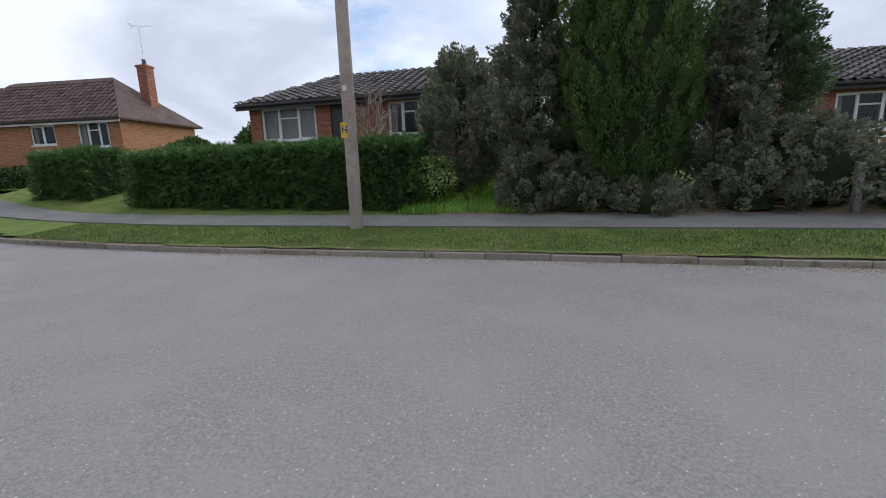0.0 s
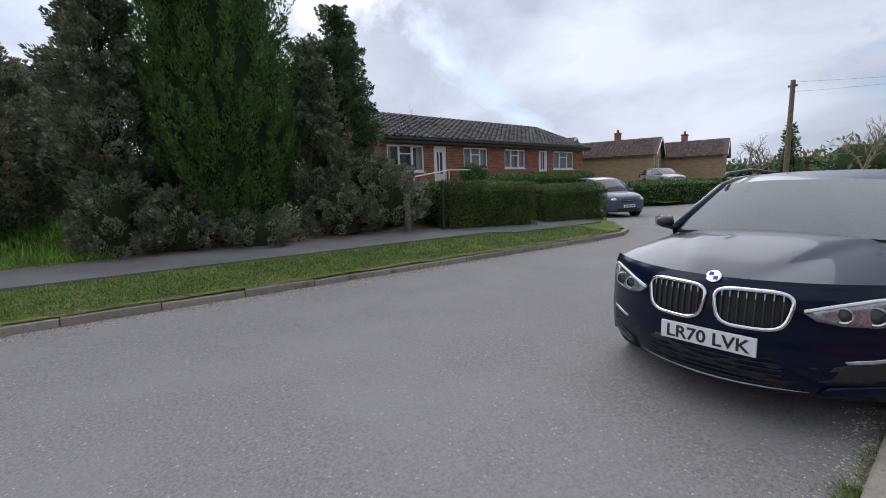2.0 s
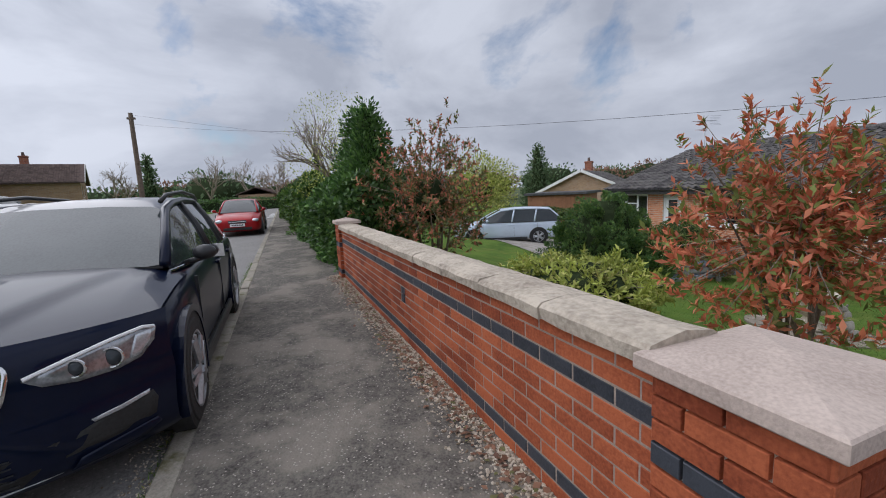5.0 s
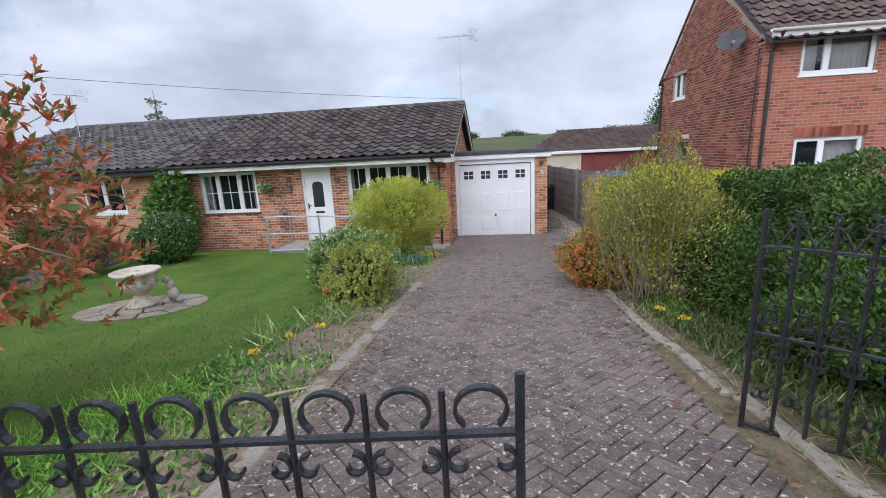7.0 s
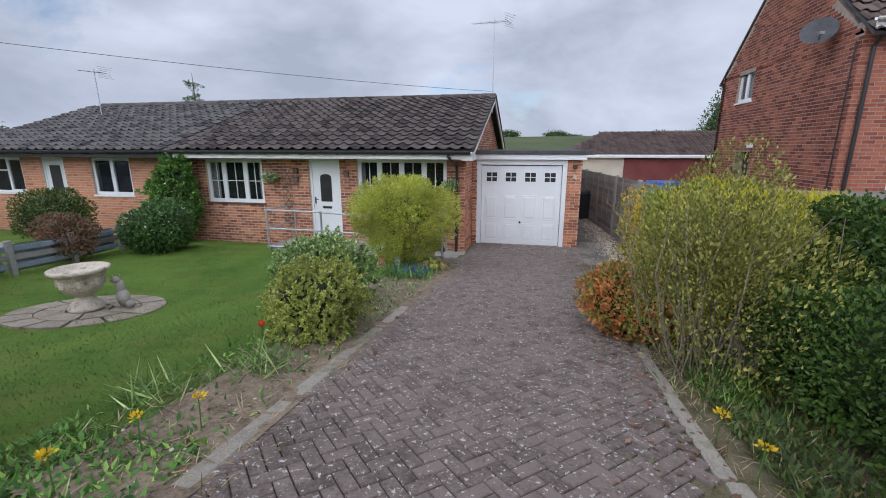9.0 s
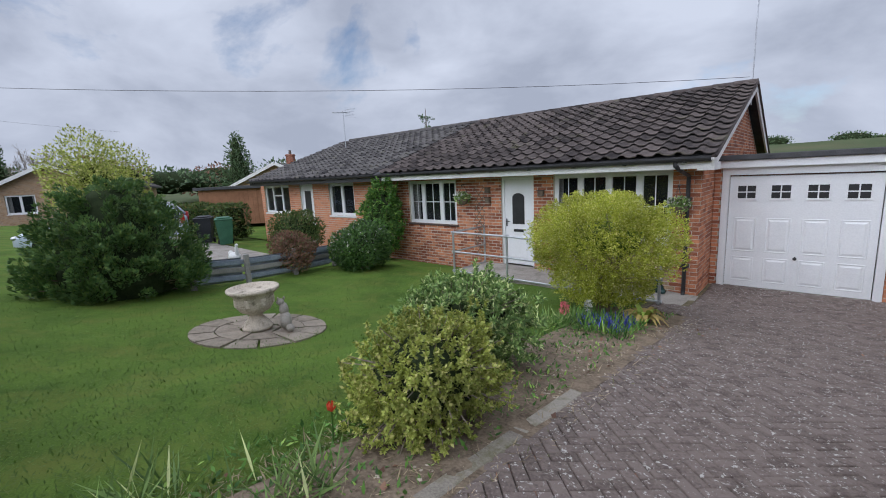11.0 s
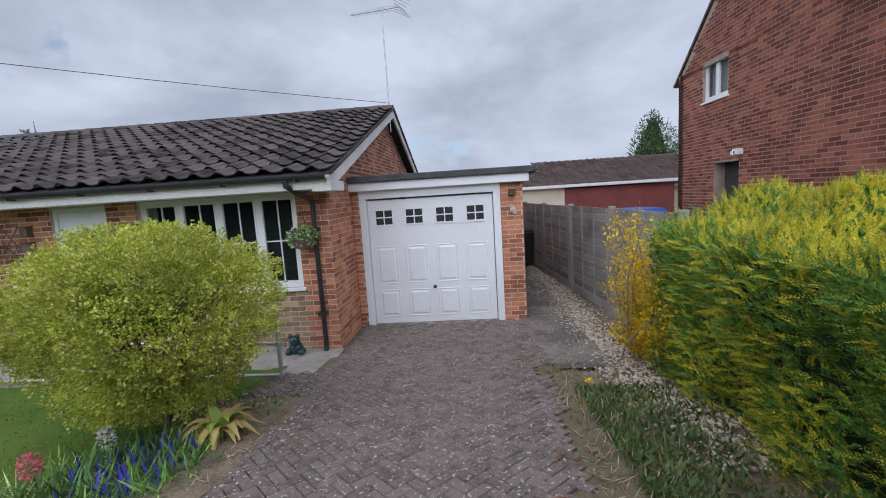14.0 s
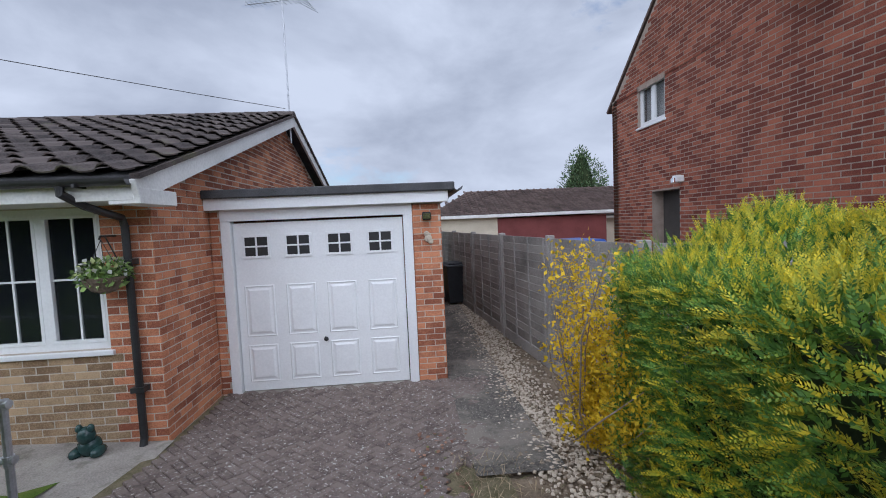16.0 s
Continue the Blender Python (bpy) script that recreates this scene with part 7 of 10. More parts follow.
def wheelie_bin(at, turn, material, label):
    b = thing("wheelie_bin", label, "bin", at=at, turn=turn, group="bins")
    bm = bmesh.new()
    low = [bm.verts.new(v) for v in ((-0.2, -0.22, 0.06), (0.2, -0.22, 0.06), (0.2, 0.2, 0.06), (-0.2, 0.2, 0.06))]
    top = [bm.verts.new(v) for v in ((-0.28, -0.32, 0.93), (0.28, -0.32, 0.93), (0.28, 0.3, 0.93), (-0.28, 0.3, 0.93))]
    for k in range(4):
        bm.faces.new((low[k], low[(k + 1) % 4], top[(k + 1) % 4], top[k]))
    bm.faces.new(list(reversed(low)))
    part("body", bm, material, b)
    bm = bmesh.new()
    box(bm, -0.30, 0.30, -0.36, 0.34, 0.931, 0.985, 0.02)
    box(bm, -0.22, 0.22, -0.28, 0.26, 0.986, 1.03, 0.02)
    part("lid", bm, material, b)
    for s in (-1, 1):
        bm = bmesh.new()
        tube(bm, [(0.2 * s, 0.26, 0.1), (0.26 * s, 0.26, 0.1)], 0.1, 14)
        part("wheel", bm, M["rubber"], b)
    bm = bmesh.new()
    tube(bm, [(-0.22, 0.38, 0.92), (0.22, 0.38, 0.92)], 0.016, 8)
    part("handle", bm, material, b)


bin_black = surface("bin_black", (0.012, 0.014, 0.018), (0.03, 0.034, 0.04), 3, 0.5, 0.1, 40)
bin_green = surface("bin_green", (0.02, 0.09, 0.05), (0.05, 0.16, 0.09), 3, 0.5, 0.1, 40)
bin_blue = surface("bin_blue", (0.01, 0.05, 0.25), (0.03, 0.1, 0.4), 3, 0.5, 0.1, 40)
wheelie_bin((4.3, 18.9, 0.0), 10, bin_black, "black wheelie bin standing beside the garage wall")
wheelie_bin((-14.6, 10.2, south(-14.6, 10.2)), 60, bin_black, "black wheelie bin on the neighbour's drive")
wheelie_bin((-13.6, 10.5, south(-13.6, 10.5)), 70, bin_green, "green wheelie bin with a pale lid on the neighbour's drive")
load = thing("covered_load", "pale sheet and blue tarpaulin over a stored load behind the fence", "tarpaulin", at=(6.35, 16.6, -0.05), turn=8)
part("tarpaulin", boxes((-0.45, 0.55, -0.5, 0.6, 0.0, 1.62), bevel=0.09), bin_blue, load, "blue tarpaulin")
part("sheet", boxes((-1.3, -0.46, -0.45, 0.6, 0.0, 1.58), bevel=0.12), M["lead"], load, "pale grey sheet")


def bungalow_far(name, label, at, turn, w, d, floor_to_eave, rise, wall, tile, openings, hip=0.0, chimney=None, gable_front=False, eave=0.35, base=-1.0):
    """A far house: walls with openings, a gabled or hipped tiled roof with eaves, windows and doors.
    x runs along its front from the viewer's left, y goes in; openings: (x0, x1, z0, z1, kind)."""
    h = thing(name, label, "house", at=at, turn=turn)
    holes = [o[:4] for o in openings]
    us = sorted({0.0, w, *[c for o in holes for c in o[:2]]})
    vs = sorted({base, floor_to_eave, *[c for o in holes for c in o[2:]]})
    bm = bmesh.new()
    slab(bm, us, vs, holes, 0, 0.25)
    box(bm, 0, 0.25, 0.25, d, base, floor_to_eave)
    box(bm, w - 0.25, w, 0.25, d, base, floor_to_eave)
    box(bm, 0.25, w - 0.25, d - 0.25, d, base, floor_to_eave)
    z = floor_to_eave
    if gable_front:
        v = [bm.verts.new(q) for q in ((0, 0, z), (w, 0, z), (w / 2, 0, z + rise), (0, 0.25, z), (w, 0.25, z), (w / 2, 0.25, z + rise))]
        bm.faces.new(v[:3])
        bm.faces.new((v[3], v[5], v[4]))
    elif not hip:
        for x in (0, w - 0.25):
            v = [bm.verts.new(q) for q in ((x, 0, z), (x, d, z), (x, d / 2, z + rise), (x + 0.25, 0, z), (x + 0.25, d, z), (x + 0.25, d / 2, z + rise))]
            bm.faces.new(v[:3])
            bm.faces.new(v[3:])
    part("wall", bm, wall, h)
    e = eave
    bm = bmesh.new()
    t = 0.10
    if gable_front:
        k = rise / (w / 2)
        a = [(-e, -e, z - e * k), (w / 2, -e, z + rise), (w + e, -e, z - e * k), (-e, d + e, z - e * k), (w / 2, d + e, z + rise), (w + e, d + e, z - e * k)]
        faces = [(0, 1, 4, 3), (1, 2, 5, 4)]
    else:
        k = rise / (d / 2)
        a = [(-e, -e, z - e * k), (w + e, -e, z - e * k), (w + e, d + e, z - e * k), (-e, d + e, z - e * k), (-e + hip, d / 2, z + rise), (w + e - hip, d / 2, z + rise)]
        faces = [(0, 1, 5, 4), (2, 3, 4, 5)] + ([(1, 2, 5), (3, 0, 4)] if hip else [])
    up = [bm.verts.new((x, y, zz + t)) for x, y, zz in a]
    low = [bm.verts.new((x, y, zz)) for x, y, zz in a]
    for f in faces:
        bm.faces.new([up[i] for i in f])
        bm.faces.new([low[i] for i in reversed(f)])
    rim = [(0, 1), (1, 2), (2, 5), (5, 4), (4, 3), (3, 0)] if gable_front else ([(0, 1), (1, 2), (2, 3), (3, 0)] if hip else [(0, 1), (1, 5), (5, 2), (2, 3), (3, 4), (4, 0)])
    for i, j in rim:
        bm.faces.new((low[i], low[j], up[j], up[i]))
    roof = part("roof", bm, tile, h)
    run = math.hypot(rise + e * k, (w if gable_front else d) / 2 + e)
    pitch = math.degrees(math.atan(k))
    if gable_front:
        tiled_slope(roof, pose(-e, d + e, z - e * k + t + 0.004, 0, 0, -90) @ pose(0, 0, 0, pitch), d + 2 * e, run, tile, seed=91, gauge=0.33, tile_w=0.36)
        tiled_slope(roof, pose(w + e, -e, z - e * k + t + 0.004, 0, 0, 90) @ pose(0, 0, 0, pitch), d + 2 * e, run, tile, seed=92, gauge=0.33, tile_w=0.36)
        for s in (-1, 1):
            bm = bmesh.new()
            box(bm, 0, run, -0.04, 0.0, -0.06, 0.16)
            part("bargeboard", bm, M["white_old"], h).matrix_local = pose(w / 2 + s * (w / 2 + e), -e - 0.005, z - e * k, 0, 0, 0) @ (pose(0, 0, 0, 0, -pitch, 0) if s == -1 else Matrix.Diagonal((-1, 1, 1, 1)) @ pose(0, 0, 0, 0, -pitch, 0))
    else:
        wide = w + 2 * e
        clip = (lambda x, y: x > hip * y / run and x < wide - hip * y / run) if hip else None
        tiled_slope(roof, pose(-e, -e, z - e * k + t + 0.004, 0, 0, 0) @ pose(0, 0, 0, pitch), wide, run, tile, seed=93, clip=clip, gauge=0.33, tile_w=0.36)
        part("fascia", boxes((-e + 0.02, w + e - 0.02, -e + 0.01, -e + 0.04, z - e * k - 0.13, z - e * k + 0.03)), M["black"] if wall is M["brick_far"] else M["white_old"], h)
        gutter_pipe(h, (-e, -e - 0.05, z - e * k + 0.02), (w + e, -e - 0.05, z - e * k + 0.02), M["black"])
    if chimney:
        cx, cy, cz = chimney
        c = part("chimney", boxes((cx - 0.3, cx + 0.3, cy - 0.3, cy + 0.3, z, cz), (cx - 0.35, cx + 0.35, cy - 0.35, cy + 0.35, cz - 0.15, cz - 0.03), bevel=0.01), M["brick_far"], h)
        bm = bmesh.new()
        lathe(bm, [(0.11, cz), (0.13, cz + 0.05), (0.1, cz + 0.3), (0.12, cz + 0.33)], 12, (cx, cy))
        part("chimney_pot", bm, M["tile_brown"], c)
    for x0, x1, z0, z1, kind in openings:
        if kind == "door":
            dr = part("door", boxes((0, 0.07, 0.05, 0.12, 0, z1 - z0), (x1 - x0 - 0.07, x1 - x0, 0.05, 0.12, 0, z1 - z0), (0.07, x1 - x0 - 0.07, 0.05, 0.12, z1 - z0 - 0.07, z1 - z0), (0.072, x1 - x0 - 0.072, 0.07, 0.11, 0, z1 - z0 - 0.072)), M["white"], h)
            dr.matrix_local = pose(x0, 0, z0)
            part("door_window", boxes(((x1 - x0) * 0.3, (x1 - x0) * 0.42, 0.062, 0.071, 0.7, 1.7), ((x1 - x0) * 0.52, (x1 - x0) * 0.7, 0.062, 0.071, 0.7, 1.7)), M["black"], dr)
        elif kind == "dark_door":
            dr = part("door", boxes((0, x1 - x0, 0.06, 0.12, 0, z1 - z0)), M["black"], h)
            dr.matrix_local = pose(x0, 0, z0)
        elif kind == "garage":
            dr = part("garage_door", boxes(*[((x1 - x0) * q / 8 + 0.01, (x1 - x0) * (q + 1) / 8 - 0.01, 0.06, 0.10, 0, z1 - z0) for q in range(8)]), M["tile_brown"], h)
            dr.matrix_local = pose(x0, 0, z0)
        else:
            window(h, pose(x0, 0, z0), x1 - x0, z1 - z0, (0.33, 0.67) if x1 - x0 > 1.6 else (0.5,), curtain=((0, 0.16), (0.84, 1)) if kind == "curtains" else ((0, 1),) if kind == "nets" else None, top_light={1: 0.3} if x1 - x0 > 1.6 else None)
    return h


# behind: brown-roofed bungalow with a flat-roofed store, field edge and a dark cypress
cream = surface("cream_render", (0.5, 0.44, 0.34), (0.66, 0.6, 0.48), 1.5, 0.9, 0.2, 30)
maroon = surface("maroon_board", (0.14, 0.03, 0.03), (0.22, 0.06, 0.055), 2, 0.7, 0.2, 30)
bungalow_far("rear_house", "brown-tiled house behind with a cream gable end", (4.2, 26.6, -0.2), 0, 16.0, 7.0, 2.35, 1.25, cream, M["tile_brown"], (), hip=2.4)
store = thing("store_shed", "flat-roofed cream and maroon store behind the fence", "shed", at=(4.4, 24.6, 0))
part("wall", boxes((0, 2.2, 0, 2.0, -0.2, 2.1)), cream, store)
part("wall_panel", boxes((2.2, 6.5, 0.0, 2.0, -0.2, 2.05)), maroon, store)
part("roof", boxes((-0.15, 6.8, -0.2, 2.1, 2.1, 2.22), bevel=0.01), M["white_old"], store)
conifer("cypress", "dark columnar cypress behind the houses", (16.4, 40.0, -0.5), 7.6, 2.6, 9000, 0.22, L["dark_conifer"], 141, profile=lambda f: (1 - f ** 2.2) * min(1, 0.6 + 3 * f), clumps=60)
conifer("cypress", "dark conifer rising behind the neighbour's house", (24.0, 36.0, -0.5), 9.5, 2.2, 8000, 0.24, L["dark_conifer"], 142, clumps=60)
hill = drape("field_hill", -260, 160, 110, 420, 10, lambda x, y: -1.0 + 11.5 * smoothstep(110, 330, y) + 2.0 * hump(x, y, 0.01), M["meadow"])
tagged(hill, "gentle green hill of fields beyond the houses", "hill", kind="structure")
for k in range(16):
    shrub("hedgerow_tree", "distant hedgerow tree on the hill", (-190 + 22 * k + 7 * math.sin(k * 2.3), 300, 8.0 + 1.0 * math.sin(k)), (9, 4, 2.6 + 1.2 * math.sin(k * 1.7)), 500, 1.1, L["dark_conifer"], 150 + k, height=2.0, stem=False, core=0.8, category="tree", group="hedgerow trees")

# neighbour plot to the left: car port, far gabled houses
brown_board = surface("brown_board", (0.2, 0.09, 0.045), (0.33, 0.16, 0.085), 2, 0.8, 0.3, 30)
bungalow_far("gabled_bungalow", "buff brick bungalow with a white-edged front gable", (-31.5, 18.5, -0.1), 42, 7.0, 9.0, 2.3, 1.6, M["brick_far_buff"], M["tile_grey"], ((1.0, 2.6, 0.9, 2.1, "curtains"),), gable_front=True, chimney=(3.0, 5.0, 4.9))
shed = thing("timber_garage", "brown boarded garage with double doors", "garage", at=(-24.6, 13.6, 0.1), turn=42)
for k in range(14):
    part("board", boxes((0.26 * k, 0.26 * k + 0.25, 0, 0.04, 0, 2.05), bevel=0.004), brown_board, shed)
part("roof", boxes((-0.2, 3.9, -0.2, 4.5, 2.06, 2.22), bevel=0.01), M["felt"], shed)
part("side_wall", boxes((0, 3.64, 0.05, 4.3, 0, 2.05)), brown_board, shed)
bungalow_far("gabled_bungalow", "low buff brick bungalow with a pale gable", (-37, 5.5, 0.3), 60, 7.0, 9.0, 2.3, 1.6, M["brick_far_buff"], M["tile_grey"], ((1.0, 2.6, 0.9, 2.1, "curtains"),), gable_front=True)
conc = drape("side_drive", -22, -9.5, 6.6, 10.4, 0.5, lambda x, y: south(x, y) + 0.02, M["concrete"])
tagged(conc, "pale concrete drive of the neighbouring plot", "drive", kind="structure")
shrub("willow_shrub", "light green willow shrub in early leaf", on_south(-19.5, 8.2), (1.9, 1.9, 1.9), 9000, 0.12, L["olive"], 170, height=2.2, core=0.3, shell=0.8, category="tree")
hedge("garden_hedge", "dark green hedge behind the parked estate car", [(-23, 10.6), (-15.5, 11.4)], 1.0, 0.2, 1.6, 7000, 0.12, L["box"], 171)
conifer("spruce", "dark spruce far behind the bungalows", (-38, 22, 0), 7.0, 2.0, 5000, 0.25, L["dark_conifer"], 172, clumps=50)
lobed_conifer("scots_pine", "thin tall conifer with sparse tiers behind the roof", (-22, 30.5, 0), 8.2, 1.5, 150, (0.8, 0.12), 60, 0.12, L["dark_conifer"], 174, lambda f: (1 - f) ** 0.7 * (0.55 + 0.45 * math.cos(f * 40)), 0.15, 0.12, 2.0, 0.3, gaps=0.3)

# hedge, cypresses and bare willow along the pavement beyond the wall
hedge("laurel_hedge", "leafy dark green laurel hedge overhanging the pavement", [(-13.5, wall_line(-13.5) - 0.05), (-6.35, wall_line(-6.35) - 0.12)], 1.3, 1.47, 3.0, 22000, 0.11, L["laurel"], 180, lump=0.28, lump_scale=0.9, round_top=0.35)
for k, (x, y, h, r) in enumerate(((-7.6, 0.9, 3.3, 1.0), (-9.1, 0.9, 3.5, 1.1))):
    conifer("cypress", "dark green cypress beside the pavement", (x, y, 1.3), h, r, 15000, 0.1, L["laurel"], 181 + k, clumps=80)
bare_tree("willow", "tangled bare willow shrub just coming into leaf", (-12.5, 0.6, 1.3), 5.2, 0.5, 184, depth=5, r0=0.09, branches=3)
shrub("sallow", "pale young leaves of a sallow bush", (-12.5, 0.6, 1.3), (1.8, 1.6, 2.0), 4500, 0.06, L["olive"], 185, height=2.6, stem=False, core=0, shell=0.9, category="tree")
hedge("laurel_hedge", "leafy hedge continuing along the pavement", [(-34, wall_line(-34) - 0.1), (-13.6, wall_line(-13.6) - 0.1)], 1.6, 1.47, 3.4, 9000, 0.2, L["privet"], 186, lump=0.35, lump_scale=0.7, round_top=0.4)

# wrought iron gates
def gate(at, turn, length, high, label, n=8, crest=0.0):
    g = thing("iron_gate", label, "gate", at=at, turn=turn, group="gates")

    def bar(pts, r, name="bar"):
        bm = bmesh.new()
        tube(bm, pts, r, 6)
        part(name, bm, M["iron"], g)

    def scroll(x, z, s, flip, turns=0.8):
        pts = []
        for k in range(15):
            f = k / 14
            a = math.pi * (0.5 + turns * 1.9 * f)
            r = s * (1 - 0.62 * f)
            pts.append((x + flip * (s * 0.25 - r * math.cos(a) * 1.0), 0, z + r * math.sin(a)))
        bm = bmesh.new()
        rows = []
        for i, p in enumerate(pts):
            q, o = Vector(pts[min(i + 1, 14)]), Vector(pts[max(i - 1, 0)])
            d = (q - o).normalized()
            nrm = Vector((d.z, 0, -d.x))
            rows.append([bm.verts.new(Vector(p) + nrm * a * 0.004 + Vector((0, b * 0.011, 0))) for a, b in ((-1, -1), (1, -1), (1, 1), (-1, 1))])
        for a, b in zip(rows, rows[1:]):
            for k in range(4):
                bm.faces.new((a[k], a[(k + 1) % 4], b[(k + 1) % 4], b[k]))
        bm.faces.new(rows[0])
        bm.faces.new(rows[-1])
        part("scroll", bm, M["iron"], g)

    rail_z = high - 0.17
    for k in range(n + 1):
        x = length * k / n
        bar([(x, 0, 0.06), (x, 0, high - (0.0 if k in (0, n) else 0.04))], 0.013 if k in (0, n) else 0.010)
    for z in (0.12, rail_z, rail_z - 0.42):
        bm = bmesh.new()
        box(bm, 0, length, -0.012, 0.012, z - 0.006, z + 0.006)
        part("rail", bm, M["iron"], g)
    step = length / n
    for k in range(n):
        x = length * (k + 0.5) / n
        for flip in (-1, 1):
            if not crest:
                scroll(x + flip * step * 0.22, rail_z + 0.125, 0.042, flip)
                bar([(x, 0, rail_z + 0.01), (x + flip * step * 0.18, 0, rail_z + 0.06), (x + flip * step * 0.42, 0, rail_z + 0.11)], 0.006, "stem")
            scroll(x + flip * step * 0.24, rail_z - 0.085, 0.040, flip)
            scroll(x + flip * step * 0.24, rail_z - 0.50, 0.048, flip)
            scroll(x + flip * step * 0.24, rail_z - 0.34, 0.048, -flip)
            scroll(x + flip * step * 0.24, 0.30, step * 0.26, -flip)
        bar([(x - step * 0.45, 0, rail_z - 0.42), (x, 0, rail_z - 0.24), (x + step * 0.45, 0, rail_z - 0.42)], 0.006, "stem")
    if crest:
        for k in range(n):
            x, pts = length * (k + 0.5) / n, []
            for q in range(13):
                t = math.radians(-50 + 280 * q / 12)
                pts.append((x + crest * 1.1 * math.cos(t), high - 0.035 - crest + crest * math.sin(t)))
            bm = bmesh.new()
            rows = []
            for i, (px, pz) in enumerate(pts):
                c0 = Vector((px - x, 0, pz - (high - 0.035 - crest))).normalized() * 0.005
                rows.append([bm.verts.new(Vector((px, 0, pz)) + c0 * s + Vector((0, w, 0))) for s, w in ((-1, -0.011), (1, -0.011), (1, 0.011), (-1, 0.011))])
            for p, q in zip(rows, rows[1:]):
                for i in range(4):
                    bm.faces.new((p[i], p[(i + 1) % 4], q[(i + 1) % 4], q[i]))
            bm.faces.new(rows[0])
            bm.faces.new(rows[-1])
            part("scroll", bm, M["iron"], g)
    return g


a, b = Vector((3.40, 3.36)), Vector((4.36, 2.62))
gate((b.x, b.y, 1.03), math.degrees(math.atan2(a.y - b.y, a.x - b.x)), (a - b).length, 1.2, "black wrought iron scroll gate standing open", n=10)
a, b = Vector((2.25, 2.30)), Vector((0.85, 2.14))
gate((b.x, b.y, 1.16), math.degrees(math.atan2(a.y - b.y, a.x - b.x)), (a - b).length, 0.84, "black wrought iron scroll gate half open", n=7, crest=0.062)

# ---- across the road ----
def on_north(x, y, dz=0.0):
    return (x, y, north(x, y) + dz)


pole = thing("telegraph_pole", "weathered grey-brown wooden telegraph pole on the verge", "telegraph pole", at=on_north(5.94, -8.85))
bm = bmesh.new()
tube(bm, [(0, 0, -0.3), (0, 0, 3), (0.0, 0.0, 6), (0.0, 0, 9.0)], [0.135, 0.128, 0.115, 0.105], 16)
part("shaft", bm, M["timber_pole"], pole)
yellow = surface("yellow_plate", (0.6, 0.38, 0.02), (0.78, 0.5, 0.03), 5, 0.5, 0.1, 40)
plate = part("sign_plate", boxes((-0.075, 0.075, -0.006, 0.0, -0.15, 0.15), bevel=0.003), yellow, pole, "yellow hydrant plate with a black letter H")
plate.matrix_local = pose(0.05, 0.145, 1.98, 0, 0, 205)
part("letter", boxes((-0.05, -0.03, -0.012, -0.0065, -0.06, 0.09), (0.03, 0.05, -0.012, -0.0065, -0.06, 0.09), (-0.03, 0.03, -0.012, -0.0065, 0.005, 0.025)), M["black"], plate)
part("small_plate", boxes((-0.04, 0.04, 0.122, 0.13, 2.72, 2.82), bevel=0.002), M["white_old"], pole)
for k in range(4):
    part("step_bolt", boxes((-0.01, 0.01, 0.12, 0.17, 0.5 + 0.5 * k, 0.52 + 0.5 * k)), M["galvanised"], pole)

hedge("conifer_hedge", "tall dense dark green clipped hedge behind the pavement", [(15.0, -11.3), (5.35, -10.85)], 1.5, 1.7, 3.62, 9000, 0.085, L["laurel"], 201, lump=0.09, wild=0.55, width=0.42, frond=(0.26, 13))
hedge("conifer_hedge", "short block of dark green clipped hedge at the corner", [(20.6, -12.3), (17.4, -12.0)], 1.6, 1.85, 3.85, 3400, 0.085, L["laurel"], 202, lump=0.10, wild=0.55, width=0.42, frond=(0.26, 13))
hedge("conifer_hedge", "dark hedge across the side street", [(36, -13.5), (27.5, -19)], 1.2, 1.6, 3.5, 8000, 0.16, L["laurel"], 203)
hedge("garden_hedge", "dark hedge between the corner gardens", [(25.0, -17.5), (15.4, -14.5)], 1.0, 2.0, 3.6, 8000, 0.14, L["laurel"], 204)
shrub("pale_shrub", "rounded pale-green variegated shrub at the hedge's end", on_north(5.0, -11.7), (0.62, 0.55, 0.6), 5000, 0.08, L["choisya"], 205, height=0.6)
cone = lambda f: (1 - f) ** 0.8 * min(1, 0.62 + 2.5 * f)
lobed_conifer("blue_conifer", "ragged blue-green conifer with brown patches", on_north(2.5, -12.1), 5.8, 1.45, 560, (0.60, 0.18), 130, 0.085, L["blue_conifer"], 206, lambda f: (1 - f) ** 0.7 * min(1, 0.45 + 3 * f), 0.55, 0.34, 0.5, 0.25, gaps=0.10, width=0.5)
lobed_conifer("blue_conifer", "bushy dark conifer in front of the bungalow", on_north(4.5, -12.9), 3.7, 1.35, 420, (0.58, 0.18), 125, 0.085, L["blue_conifer"], 207, lambda f: (1 - f ** 1.6) ** 0.6 * min(1, 0.7 + 2 * f), 0.6, 0.4, 0.2, 0.28, gaps=0.08, width=0.5)
lobed_conifer("irish_yew", "massive columnar dark green cypress with upright sprays", on_north(0.42, -11.75), 9.5, 1.42, 520, (0.80, 0.16), 190, 0.085, L["yew"], 208, lambda f: min(1, 0.74 + 1.1 * f) * (1 - f ** 3.5), 2.2, 0.86, 0.25, 0.08, width=0.42)
lobed_conifer("blue_conifer", "slim ragged conifer beside the big cypress", on_north(-1.65, -11.9), 4.9, 0.95, 380, (0.54, 0.16), 120, 0.08, L["blue_conifer"], 209, cone, 0.7, 0.34, 0.4, 0.25, gaps=0.10, width=0.5)
